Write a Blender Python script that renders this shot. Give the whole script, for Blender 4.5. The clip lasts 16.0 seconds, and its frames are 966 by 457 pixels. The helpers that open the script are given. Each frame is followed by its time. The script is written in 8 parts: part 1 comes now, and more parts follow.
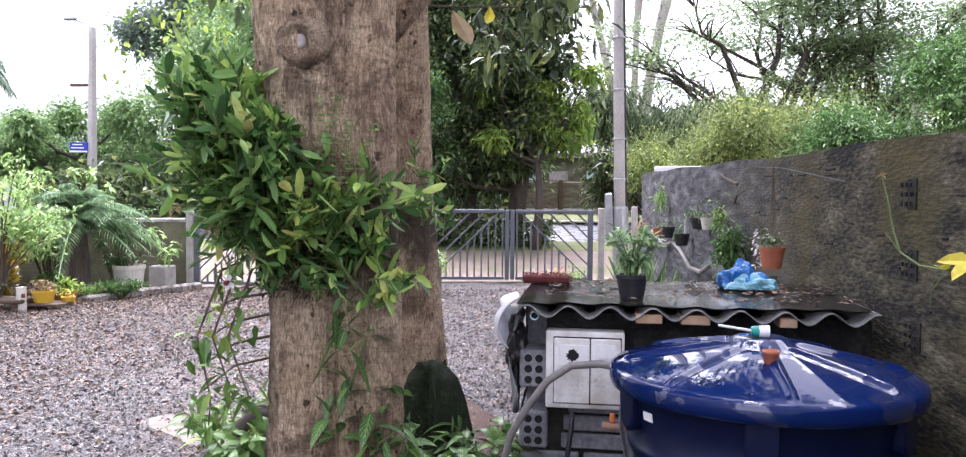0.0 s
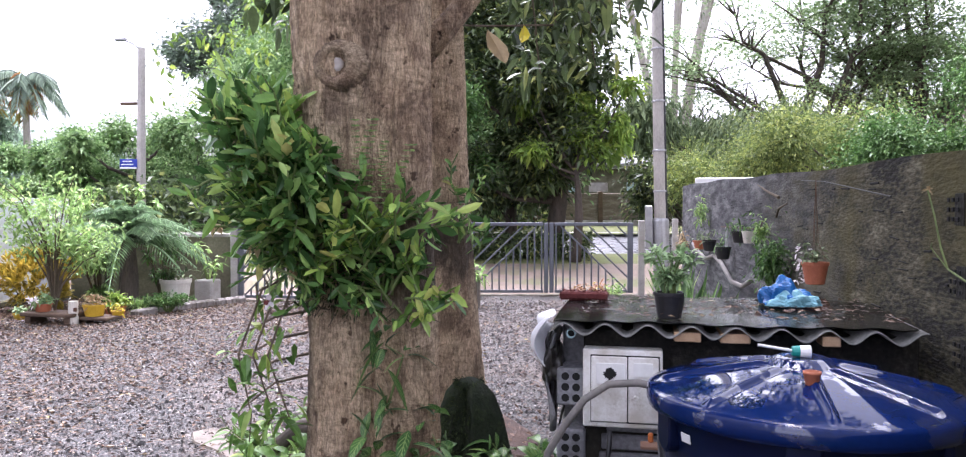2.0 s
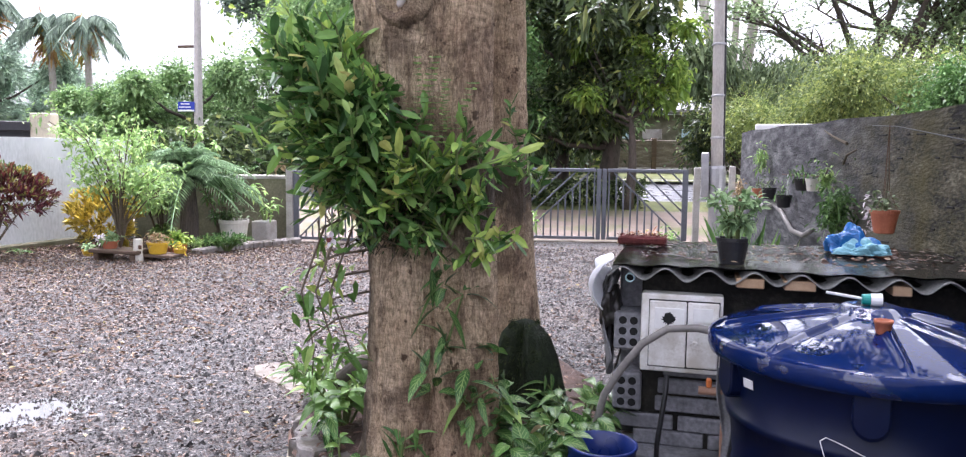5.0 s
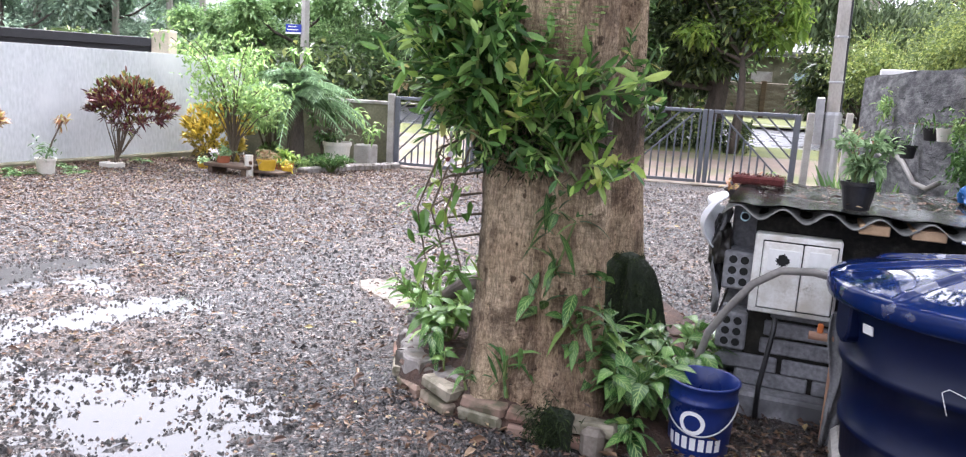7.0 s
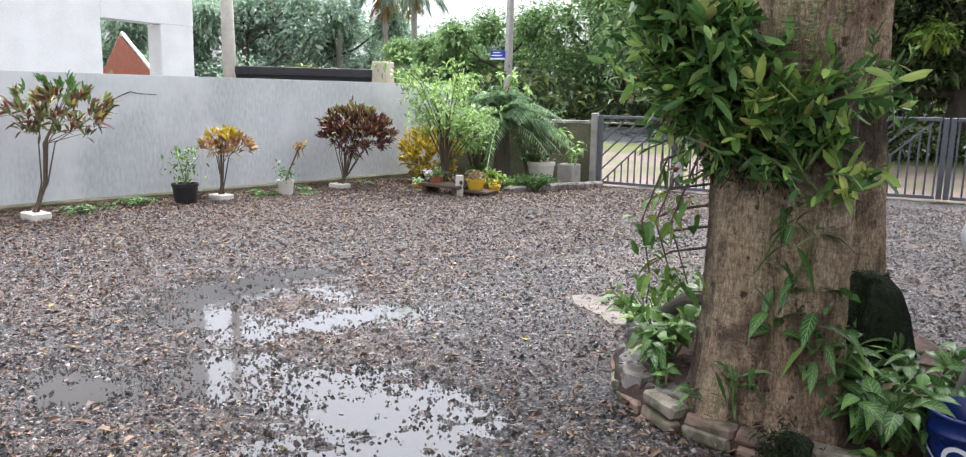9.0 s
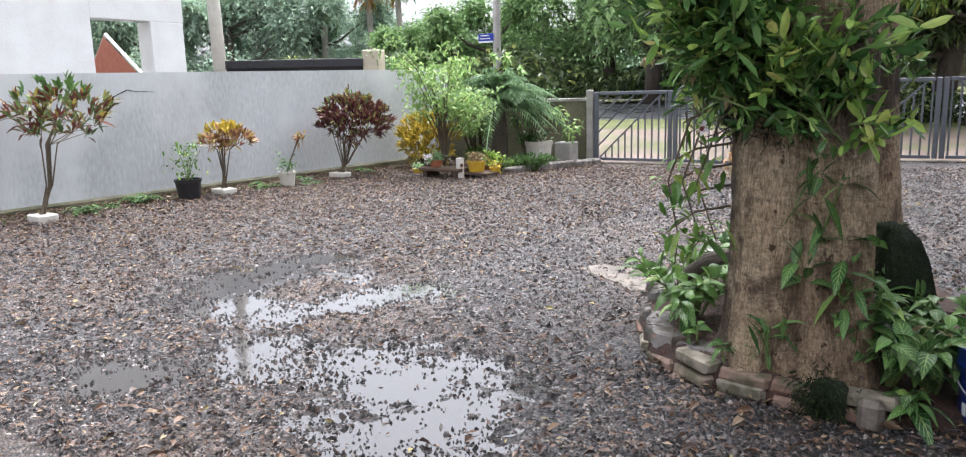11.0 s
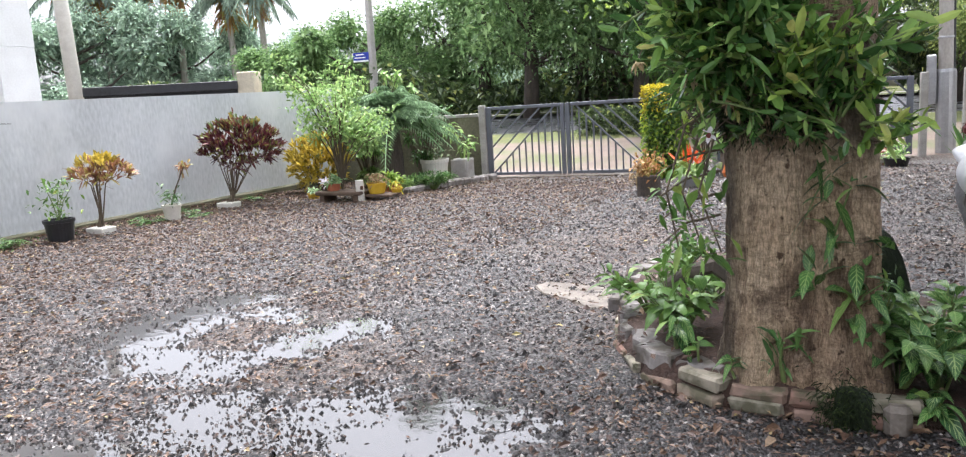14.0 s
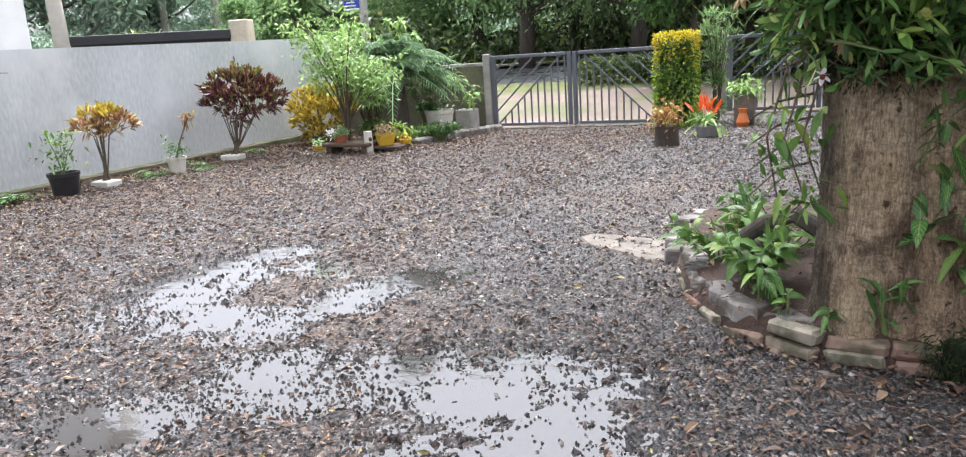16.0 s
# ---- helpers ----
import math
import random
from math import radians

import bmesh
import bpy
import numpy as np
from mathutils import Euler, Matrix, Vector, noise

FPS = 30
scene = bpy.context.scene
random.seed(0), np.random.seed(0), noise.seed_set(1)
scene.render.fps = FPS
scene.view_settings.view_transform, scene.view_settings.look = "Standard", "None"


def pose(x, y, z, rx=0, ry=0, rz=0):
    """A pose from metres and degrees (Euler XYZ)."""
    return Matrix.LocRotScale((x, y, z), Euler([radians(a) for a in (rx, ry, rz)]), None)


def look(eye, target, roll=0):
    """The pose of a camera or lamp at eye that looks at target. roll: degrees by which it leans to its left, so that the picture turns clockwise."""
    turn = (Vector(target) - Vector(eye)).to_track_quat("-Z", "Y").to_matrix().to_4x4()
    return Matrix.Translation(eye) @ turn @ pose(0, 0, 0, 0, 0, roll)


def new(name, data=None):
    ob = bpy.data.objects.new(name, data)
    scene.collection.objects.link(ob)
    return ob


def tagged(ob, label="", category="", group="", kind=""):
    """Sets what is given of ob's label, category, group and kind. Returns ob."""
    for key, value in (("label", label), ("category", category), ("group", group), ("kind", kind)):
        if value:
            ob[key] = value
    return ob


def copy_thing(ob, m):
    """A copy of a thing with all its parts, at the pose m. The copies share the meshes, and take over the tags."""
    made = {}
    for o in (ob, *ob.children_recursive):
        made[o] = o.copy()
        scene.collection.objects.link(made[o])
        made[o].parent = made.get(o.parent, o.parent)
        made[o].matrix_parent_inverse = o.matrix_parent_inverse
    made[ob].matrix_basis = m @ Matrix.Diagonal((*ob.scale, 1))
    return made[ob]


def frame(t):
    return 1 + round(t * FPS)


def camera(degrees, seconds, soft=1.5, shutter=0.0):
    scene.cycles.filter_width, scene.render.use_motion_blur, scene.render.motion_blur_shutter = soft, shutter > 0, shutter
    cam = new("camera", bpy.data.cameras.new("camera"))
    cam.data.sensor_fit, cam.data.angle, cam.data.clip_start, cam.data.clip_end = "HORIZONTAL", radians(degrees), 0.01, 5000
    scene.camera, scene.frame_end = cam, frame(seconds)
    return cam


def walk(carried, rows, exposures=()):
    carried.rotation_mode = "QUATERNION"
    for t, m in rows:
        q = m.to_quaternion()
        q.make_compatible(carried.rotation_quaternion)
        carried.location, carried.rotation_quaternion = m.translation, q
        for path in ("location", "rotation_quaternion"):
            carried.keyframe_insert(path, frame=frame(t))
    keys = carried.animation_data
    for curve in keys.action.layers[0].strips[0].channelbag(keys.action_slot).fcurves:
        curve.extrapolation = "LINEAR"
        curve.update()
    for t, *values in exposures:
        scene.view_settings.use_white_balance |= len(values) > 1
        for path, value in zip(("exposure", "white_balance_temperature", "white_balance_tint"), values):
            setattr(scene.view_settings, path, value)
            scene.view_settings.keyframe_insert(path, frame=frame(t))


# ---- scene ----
cam = camera(65.1, 16.0, soft=1.2)
PATH = [
    (0, (-0.099, 0.106, 1.357), (-0.411, 2.08, 1.287), 0.4),
    (0.5, (-0.08, 0.105, 1.365), (-0.426, 2.073, 1.28), 0.4),
    (1, (-0.081, 0.105, 1.374), (-0.456, 2.068, 1.299), 0.3),
    (1.5, (-0.106, 0.091, 1.383), (-0.501, 2.051, 1.328), 0.4),
    (2, (-0.08, 0.099, 1.385), (-0.496, 2.055, 1.345), -0.0),
    (2.5, (-0.083, 0.085, 1.39), (-0.514, 2.038, 1.355), 0.3),
    (3, (-0.096, 0.084, 1.393), (-0.546, 2.032, 1.34), 0.2),
    (5.3, (-0.139, 0.109, 1.355), (-0.679, 2.021, 1.125), 0.5),
    (5.5, (-0.149, 0.101, 1.35), (-0.627, 2.025, 1.081), 1.3),
    (6, (-0.16, 0.088, 1.335), (-0.681, 1.996, 1.041), 2.1),
    (6.5, (-0.179, 0.073, 1.315), (-0.791, 1.941, 0.947), 3.1),
    (7, (-0.206, 0.049, 1.322), (-0.953, 1.869, 0.964), 3.3),
    (7.5, (-0.212, 0.025, 1.318), (-1.067, 1.803, 0.987), 2.8),
    (8, (-0.222, 0.001, 1.314), (-1.244, 1.698, 1.036), 2.8),
    (8.5, (-0.25, -0.03, 1.306), (-1.419, 1.565, 1.012), 2.7),
    (9, (-0.286, -0.028, 1.287), (-1.483, 1.541, 0.963), 1.2),
    (9.2, (-0.281, -0.039, 1.293), (-1.508, 1.508, 0.973), 1.2),
    (11.3, (-0.383, -0.186, 1.222), (-1.554, 1.392, 0.847), -1.9),
    (11.5, (-0.393, -0.192, 1.22), (-1.538, 1.4, 0.827), -1.4),
    (12, (-0.493, -0.104, 1.215), (-1.549, 1.546, 0.808), -2.3),
    (12.5, (-0.581, -0.063, 1.233), (-1.5, 1.691, 0.951), -0.4),
    (13, (-0.696, -0.155, 1.252), (-1.436, 1.685, 0.995), -2.1),
    (13.5, (-0.813, -0.201, 1.229), (-1.562, 1.628, 0.923), -2.7),
    (14, (-0.915, -0.162, 1.229), (-1.809, 1.596, 0.901), -3.6),
    (14.5, (-1.012, -0.102, 1.22), (-1.981, 1.604, 0.836), -3.4),
    (15, (-1.12, -0.124, 1.215), (-2.037, 1.603, 0.798), -3.3),
    (15.5, (-1.252, -0.2, 1.23), (-2.17, 1.531, 0.828), -6.2),
    (16, (-1.336, -0.21, 1.217), (-2.183, 1.544, 0.764), -3.7),
]
EXPOSURES = [(0.0, 2.2, 5890, 25), (1.5, 2.15, 5890, 25), (3.0, 1.98, 5890, 24), (5.5, 2.2, 5930, 22), (6.5, 2.31, 5960, 20), (7.5, 2.29, 5980, 17), (9.0, 1.7, 6070, 14), (11.5, 1.68, 6070, 14), (12.5, 1.9, 6040, 15), (13.5, 1.9, 6070, 15), (14.5, 1.77, 6100, 13), (16.0, 1.82, 6080, 13)]
walk(cam, [(t, look(eye, target, roll)) for t, eye, target, roll in PATH], EXPOSURES)

# ---- light ----
world = bpy.data.worlds.new("overcast_sky")
scene.world = world
world.use_nodes = True
wn, wl = world.node_tree.nodes, world.node_tree.links
sky = wn.new("ShaderNodeTexSky")
sky.sky_type, sky.sun_disc = "NISHITA", False
sky.sun_elevation, sky.sun_rotation = radians(70), radians(-20)
sky.air_density, sky.dust_density, sky.ozone_density = 1.0, 6.0, 1.0
cloud = wn.new("ShaderNodeHueSaturation")
cloud.inputs["Saturation"].default_value = 0.15
wl.new(sky.outputs[0], cloud.inputs["Color"])
wl.new(cloud.outputs[0], wn["Background"].inputs[0])
wn["Background"].inputs[1].default_value = 0.15
sun = new("sun", bpy.data.lights.new("sun", "SUN"))
sun.data.energy, sun.data.angle, sun.data.color = 1.4, radians(40), (1.0, 0.97, 0.93)
sun.matrix_world = look((-3.0, 8.2, 24), (0, 0, 0))


# ---- materials ----
def ramp(nodes, stops):
    r = nodes.new("ShaderNodeValToRGB")
    while len(r.color_ramp.elements) < len(stops):
        r.color_ramp.elements.new(0.5)
    for e, (p, c) in zip(r.color_ramp.elements, stops):
        e.position, e.color = p, (*c, 1)
    return r


def surface(name, stops, rough=0.7, scale=6.0, fine=60.0, bump=0.3, metal=0.0, stain=None, stain_scale=1.2, rough_var=0.1, depth=0.01,
            stretch=(1, 1, 1), coat=0.0):
    """Two scales of noise through a colour ramp, an optional stain colour at a larger scale, and fine relief."""
    m = bpy.data.materials.new(name)
    m.use_nodes = True
    n, l = m.node_tree.nodes, m.node_tree.links
    b = n["Principled BSDF"]
    co = n.new("ShaderNodeTexCoord")
    mp = n.new("ShaderNodeMapping")
    mp.inputs["Scale"].default_value = stretch
    l.new(co.outputs["Object"], mp.inputs["Vector"])
    a, f = n.new("ShaderNodeTexNoise"), n.new("ShaderNodeTexNoise")
    a.inputs["Scale"].default_value, a.inputs["Detail"].default_value = scale, 6
    f.inputs["Scale"].default_value, f.inputs["Detail"].default_value = fine, 4
    for t in (a, f):
        l.new(mp.outputs[0], t.inputs["Vector"])
    mix = n.new("ShaderNodeMath")
    mix.operation = "MULTIPLY_ADD"
    mix.inputs[1].default_value = 0.45
    l.new(f.outputs["Fac"], mix.inputs[0])
    half = n.new("ShaderNodeMath")
    half.operation = "MULTIPLY"
    half.inputs[1].default_value = 0.55
    l.new(a.outputs["Fac"], half.inputs[0])
    l.new(half.outputs[0], mix.inputs[2])
    r = ramp(n, stops)
    l.new(mix.outputs[0], r.inputs[0])
    colour = r.outputs[0]
    if stain:
        s = n.new("ShaderNodeTexNoise")
        s.inputs["Scale"].default_value, s.inputs["Detail"].default_value = stain_scale, 8
        l.new(co.outputs["Object"], s.inputs["Vector"])
        sr = ramp(n, [(0.48, (0, 0, 0)), (0.66, (1, 1, 1))])
        l.new(s.outputs["Fac"], sr.inputs[0])
        mx = n.new("ShaderNodeMix")
        mx.data_type = "RGBA"
        l.new(sr.outputs[0], mx.inputs[0])
        l.new(colour, mx.inputs[6])
        mx.inputs[7].default_value = (*stain, 1)
        colour = mx.outputs[2]
    l.new(colour, b.inputs["Base Color"])
    rr = n.new("ShaderNodeMapRange")
    rr.inputs[3].default_value, rr.inputs[4].default_value = rough - rough_var, rough + rough_var
    l.new(a.outputs["Fac"], rr.inputs[0])
    l.new(rr.outputs[0], b.inputs["Roughness"])
    b.inputs["Metallic"].default_value = metal
    b.inputs["Coat Weight"].default_value = coat
    bp = n.new("ShaderNodeBump")
    bp.inputs["Strength"].default_value, bp.inputs["Distance"].default_value = bump, depth
    l.new(mix.outputs[0], bp.inputs["Height"])
    l.new(bp.outputs[0], b.inputs["Normal"])
    return m


def leafy(name, stops, rough=0.38, through_light=0.25):
    """Leaf paint: every leaf takes its own shade, with a faint mottle, and lets some light through."""
    m = bpy.data.materials.new(name)
    m.use_nodes = True
    n, l = m.node_tree.nodes, m.node_tree.links
    b = n["Principled BSDF"]
    g = n.new("ShaderNodeNewGeometry")
    r = ramp(n, stops)
    l.new(g.outputs["Random Per Island"], r.inputs[0])
    t = n.new("ShaderNodeTexNoise")
    t.inputs["Scale"].default_value = 25
    co = n.new("ShaderNodeTexCoord")
    l.new(co.outputs["Object"], t.inputs["Vector"])
    hs = n.new("ShaderNodeHueSaturation")
    mr = n.new("ShaderNodeMapRange")
    mr.inputs[3].default_value, mr.inputs[4].default_value = 0.6, 1.4
    l.new(t.outputs["Fac"], mr.inputs[0])
    l.new(mr.outputs[0], hs.inputs["Value"])
    l.new(r.outputs[0], hs.inputs["Color"])
    l.new(hs.outputs[0], b.inputs["Base Color"])
    b.inputs["Roughness"].default_value = rough
    b.inputs["Specular IOR Level"].default_value = 0.3
    tr = n.new("ShaderNodeBsdfTranslucent")
    l.new(hs.outputs[0], tr.inputs["Color"])
    mx = n.new("ShaderNodeMixShader")
    mx.inputs[0].default_value = through_light
    l.new(b.outputs[0], mx.inputs[1])
    l.new(tr.outputs[0], mx.inputs[2])
    l.new(mx.outputs[0], n["Material Output"].inputs[0])
    return m


def varied(name, stops, rough=0.6, per_object=False, bump=0.3, fine=80.0, stain=None):
    """Each loose piece (or each object) takes its own colour from the ramp."""
    m = bpy.data.materials.new(name)
    m.use_nodes = True
    n, l = m.node_tree.nodes, m.node_tree.links
    b = n["Principled BSDF"]
    src = n.new("ShaderNodeObjectInfo") if per_object else n.new("ShaderNodeNewGeometry")
    r = ramp(n, stops)
    l.new(src.outputs["Random" if per_object else "Random Per Island"], r.inputs[0])
    t = n.new("ShaderNodeTexNoise")
    t.inputs["Scale"].default_value, t.inputs["Detail"].default_value = fine, 5
    co = n.new("ShaderNodeTexCoord")
    l.new(co.outputs["Object"], t.inputs["Vector"])
    hs = n.new("ShaderNodeHueSaturation")
    mr = n.new("ShaderNodeMapRange")
    mr.inputs[3].default_value, mr.inputs[4].default_value = 0.55, 1.45
    l.new(t.outputs["Fac"], mr.inputs[0])
    l.new(mr.outputs[0], hs.inputs["Value"])
    l.new(r.outputs[0], hs.inputs["Color"])
    l.new(hs.outputs[0], b.inputs["Base Color"])
    if stain:
        geo, s = n.new("ShaderNodeNewGeometry"), n.new("ShaderNodeTexNoise")
        s.inputs["Scale"].default_value, s.inputs["Detail"].default_value = 11, 8
        l.new(geo.outputs["Position"], s.inputs["Vector"])
        sr = ramp(n, [(0.45, (0, 0, 0)), (0.6, (0.9, 0.9, 0.9))])
        l.new(s.outputs["Fac"], sr.inputs[0])
        mx = n.new("ShaderNodeMix")
        mx.data_type = "RGBA"
        l.new(sr.outputs[0], mx.inputs[0])
        l.new(hs.outputs[0], mx.inputs[6])
        mx.inputs[7].default_value = (*stain, 1)
        l.new(mx.outputs[2], b.inputs["Base Color"])
    b.inputs["Roughness"].default_value = rough
    bp = n.new("ShaderNodeBump")
    bp.inputs["Strength"].default_value, bp.inputs["Distance"].default_value = bump, 0.006
    l.new(t.outputs["Fac"], bp.inputs["Height"])
    l.new(bp.outputs[0], b.inputs["Normal"])
    return m


def gravel_paint():
    m = bpy.data.materials.new("wet_gravel")
    m.use_nodes = True
    n, l = m.node_tree.nodes, m.node_tree.links
    b = n["Principled BSDF"]
    co = n.new("ShaderNodeTexCoord")
    v = n.new("ShaderNodeTexVoronoi")
    v.inputs["Scale"].default_value = 68
    l.new(co.outputs["Object"], v.inputs["Vector"])
    sep = n.new("ShaderNodeSeparateColor")
    l.new(v.outputs["Color"], sep.inputs[0])
    r = ramp(n, [(0.0, (0.006, 0.0056, 0.0056)), (0.45, (0.02, 0.018, 0.0178)), (0.75, (0.046, 0.041, 0.04)), (0.9, (0.08, 0.052, 0.04)), (1.0, (0.24, 0.22, 0.2))])
    l.new(sep.outputs[0], r.inputs[0])
    big = n.new("ShaderNodeTexNoise")
    big.inputs["Scale"].default_value, big.inputs["Detail"].default_value = 0.6, 6
    l.new(co.outputs["Object"], big.inputs["Vector"])
    br = ramp(n, [(0.46, (0, 0, 0)), (0.7, (0.75, 0.75, 0.75))])
    l.new(big.outputs["Fac"], br.inputs[0])
    mx = n.new("ShaderNodeMix")
    mx.data_type, mx.blend_type = "RGBA", "MIX"
    l.new(br.outputs[0], mx.inputs[0])
    l.new(r.outputs[0], mx.inputs[6])
    litter = ramp(n, [(0.0, (0.02, 0.013, 0.010)), (0.5, (0.06, 0.038, 0.027)), (1.0, (0.2, 0.13, 0.08))])
    l.new(sep.outputs[1], litter.inputs[0])
    l.new(litter.outputs[0], mx.inputs[7])
    l.new(mx.outputs[2], b.inputs["Base Color"])
    rr = n.new("ShaderNodeMapRange")
    rr.inputs[3].default_value, rr.inputs[4].default_value = 0.25, 0.7
    l.new(sep.outputs[2], rr.inputs[0])
    l.new(rr.outputs[0], b.inputs["Roughness"])
    bp = n.new("ShaderNodeBump")
    bp.inputs["Strength"].default_value, bp.inputs["Distance"].default_value = 0.9, 0.012
    bp.invert = True
    l.new(v.outputs["Distance"], bp.inputs["Height"])
    l.new(bp.outputs[0], b.inputs["Normal"])
    return m


GRAVEL = gravel_paint()
STONE = varied("gravel_stone", [(0.0, (0.008, 0.0072, 0.007)), (0.45, (0.027, 0.024, 0.0228)), (0.72, (0.068, 0.058, 0.054)), (0.86, (0.092, 0.053, 0.038)), (0.94, (0.185, 0.165, 0.152)), (1.0, (0.43, 0.39, 0.35))], 0.35)
LITTER = varied("fallen_leaf", [(0.0, (0.04, 0.021, 0.015)), (0.45, (0.105, 0.058, 0.036)), (0.8, (0.175, 0.105, 0.062)), (0.96, (0.25, 0.17, 0.1)), (1.0, (0.36, 0.3, 0.12))], 0.5)
SOIL = surface("dark_soil", [(0.3, (0.025, 0.014, 0.01)), (0.6, (0.07, 0.038, 0.026)), (0.8, (0.16, 0.1, 0.07))], 0.85, 9, 70, 0.9, depth=0.03)
WALL_GREY = surface("grey_wall_paint", [(0.34, (0.42, 0.445, 0.455)), (0.5, (0.55, 0.575, 0.59)), (0.66, (0.68, 0.7, 0.72))], 0.75, 1.0, 30, 0.15, stain=(0.7, 0.72, 0.73), stain_scale=0.8, stretch=(1, 1, 0.35))
# near black because the shade under the shelter roof is in the colour
BLACK_WALL = surface("shade_dark_render", [(0.38, (0.004, 0.0037, 0.003)), (0.5, (0.012, 0.011, 0.009)), (0.6, (0.03, 0.028, 0.022)), (0.7, (0.09, 0.085, 0.07))], 0.9, 8, 50, 0.8, stain=(0.02, 0.019, 0.012), stain_scale=2.0, depth=0.015)
EAST_WALL = surface("mouldy_wall_render", [(0.41, (0.008, 0.007, 0.0045)), (0.46, (0.026, 0.0235, 0.0135)), (0.51, (0.058, 0.052, 0.03)), (0.57, (0.092, 0.083, 0.05)), (0.66, (0.19, 0.172, 0.12))], 0.9, 9, 70, 1.0, stain=(0.08, 0.07, 0.02), stain_scale=1.5, depth=0.02, stretch=(1.0, 0.3, 1.0))


def newer_render(m, start, end):
    """Along the wall the black mould gives way to greyer, newer render, with a ragged border."""
    n, l = m.node_tree.nodes, m.node_tree.links
    b = n["Principled BSDF"]
    src = b.inputs["Base Color"].links[0].from_socket
    co, sep, t = n.new("ShaderNodeTexCoord"), n.new("ShaderNodeSeparateXYZ"), n.new("ShaderNodeTexNoise")
    l.new(co.outputs["Object"], sep.inputs[0])
    l.new(co.outputs["Object"], t.inputs["Vector"])
    t.inputs["Scale"].default_value, t.inputs["Detail"].default_value = 1.6, 7
    shift = n.new("ShaderNodeMath")
    shift.operation = "MULTIPLY_ADD"
    shift.inputs[1].default_value = 4.0
    l.new(t.outputs["Fac"], shift.inputs[0])
    l.new(sep.outputs[1], shift.inputs[2])
    mr = n.new("ShaderNodeMapRange")
    mr.inputs[1].default_value, mr.inputs[2].default_value = start + 2.0, end + 2.0
    l.new(shift.outputs[0], mr.inputs[0])
    r = ramp(n, [(0.38, (0.018, 0.018, 0.02)), (0.47, (0.06, 0.06, 0.064)), (0.54, (0.105, 0.104, 0.108)), (0.66, (0.21, 0.205, 0.205))])
    g = n.new("ShaderNodeTexNoise")
    g.inputs["Scale"].default_value, g.inputs["Detail"].default_value = 11, 9
    g.inputs["Roughness"].default_value = 0.72
    longer = n.new("ShaderNodeMapping")
    longer.inputs["Scale"].default_value = (1, 0.22, 1.2)
    l.new(co.outputs["Object"], longer.inputs["Vector"])
    l.new(longer.outputs[0], g.inputs["Vector"])
    l.new(g.outputs["Fac"], r.inputs[0])
    mx = n.new("ShaderNodeMix")
    mx.data_type = "RGBA"
    l.new(mr.outputs[0], mx.inputs[0])
    l.new(src, mx.inputs[6])
    l.new(r.outputs[0], mx.inputs[7])
    l.new(mx.outputs[2], b.inputs["Base Color"])


newer_render(EAST_WALL, 4.6, 6.8)
BLOCK_GREY = surface("grey_block", [(0.3, (0.10, 0.10, 0.11)), (0.5, (0.26, 0.26, 0.28)), (0.7, (0.42, 0.42, 0.44))], 0.85, 5, 50, 0.5, stain=(0.08, 0.08, 0.085), stain_scale=3)
WHITE_PAINT = surface("white_paint", [(0.3, (0.76, 0.755, 0.73)), (0.6, (0.88, 0.88, 0.86))], 0.6, 3, 40, 0.1)
CREAM = surface("cream_plaster", [(0.3, (0.45, 0.4, 0.3)), (0.6, (0.66, 0.6, 0.46))], 0.8, 4, 40, 0.2)
BOX_WHITE = surface("old_white_wood_paint", [(0.3, (0.5, 0.46, 0.39)), (0.42, (0.78, 0.76, 0.71)), (0.56, (0.9, 0.89, 0.86))], 0.5, 11, 90, 0.3, stain=(0.62, 0.58, 0.5), stain_scale=7)
HOLE = surface("dark_hollow", [(0.3, (0.008, 0.008, 0.008)), (0.7, (0.02, 0.02, 0.02))], 0.95, 10, 60, 0.2)
GATE = surface("grey_gate_paint", [(0.3, (0.10, 0.105, 0.125)), (0.6, (0.15, 0.16, 0.185))], 0.5, 4, 50, 0.15, metal=0.1)
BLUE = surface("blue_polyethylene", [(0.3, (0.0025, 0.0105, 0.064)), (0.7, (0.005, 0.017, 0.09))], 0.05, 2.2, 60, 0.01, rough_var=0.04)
BLUE.node_tree.nodes["Principled BSDF"].inputs["Specular IOR Level"].default_value = 0.16
# darker than the lid: the shade below the rim is put into this colour
BLUE_BODY = surface("dull_shaded_blue_polyethylene", [(0.3, (0.0012, 0.004, 0.024)), (0.7, (0.0022, 0.0065, 0.035))], 0.36, 3, 30, 0.03)
BLUE_BODY.node_tree.nodes["Principled BSDF"].inputs["Specular IOR Level"].default_value = 0.25


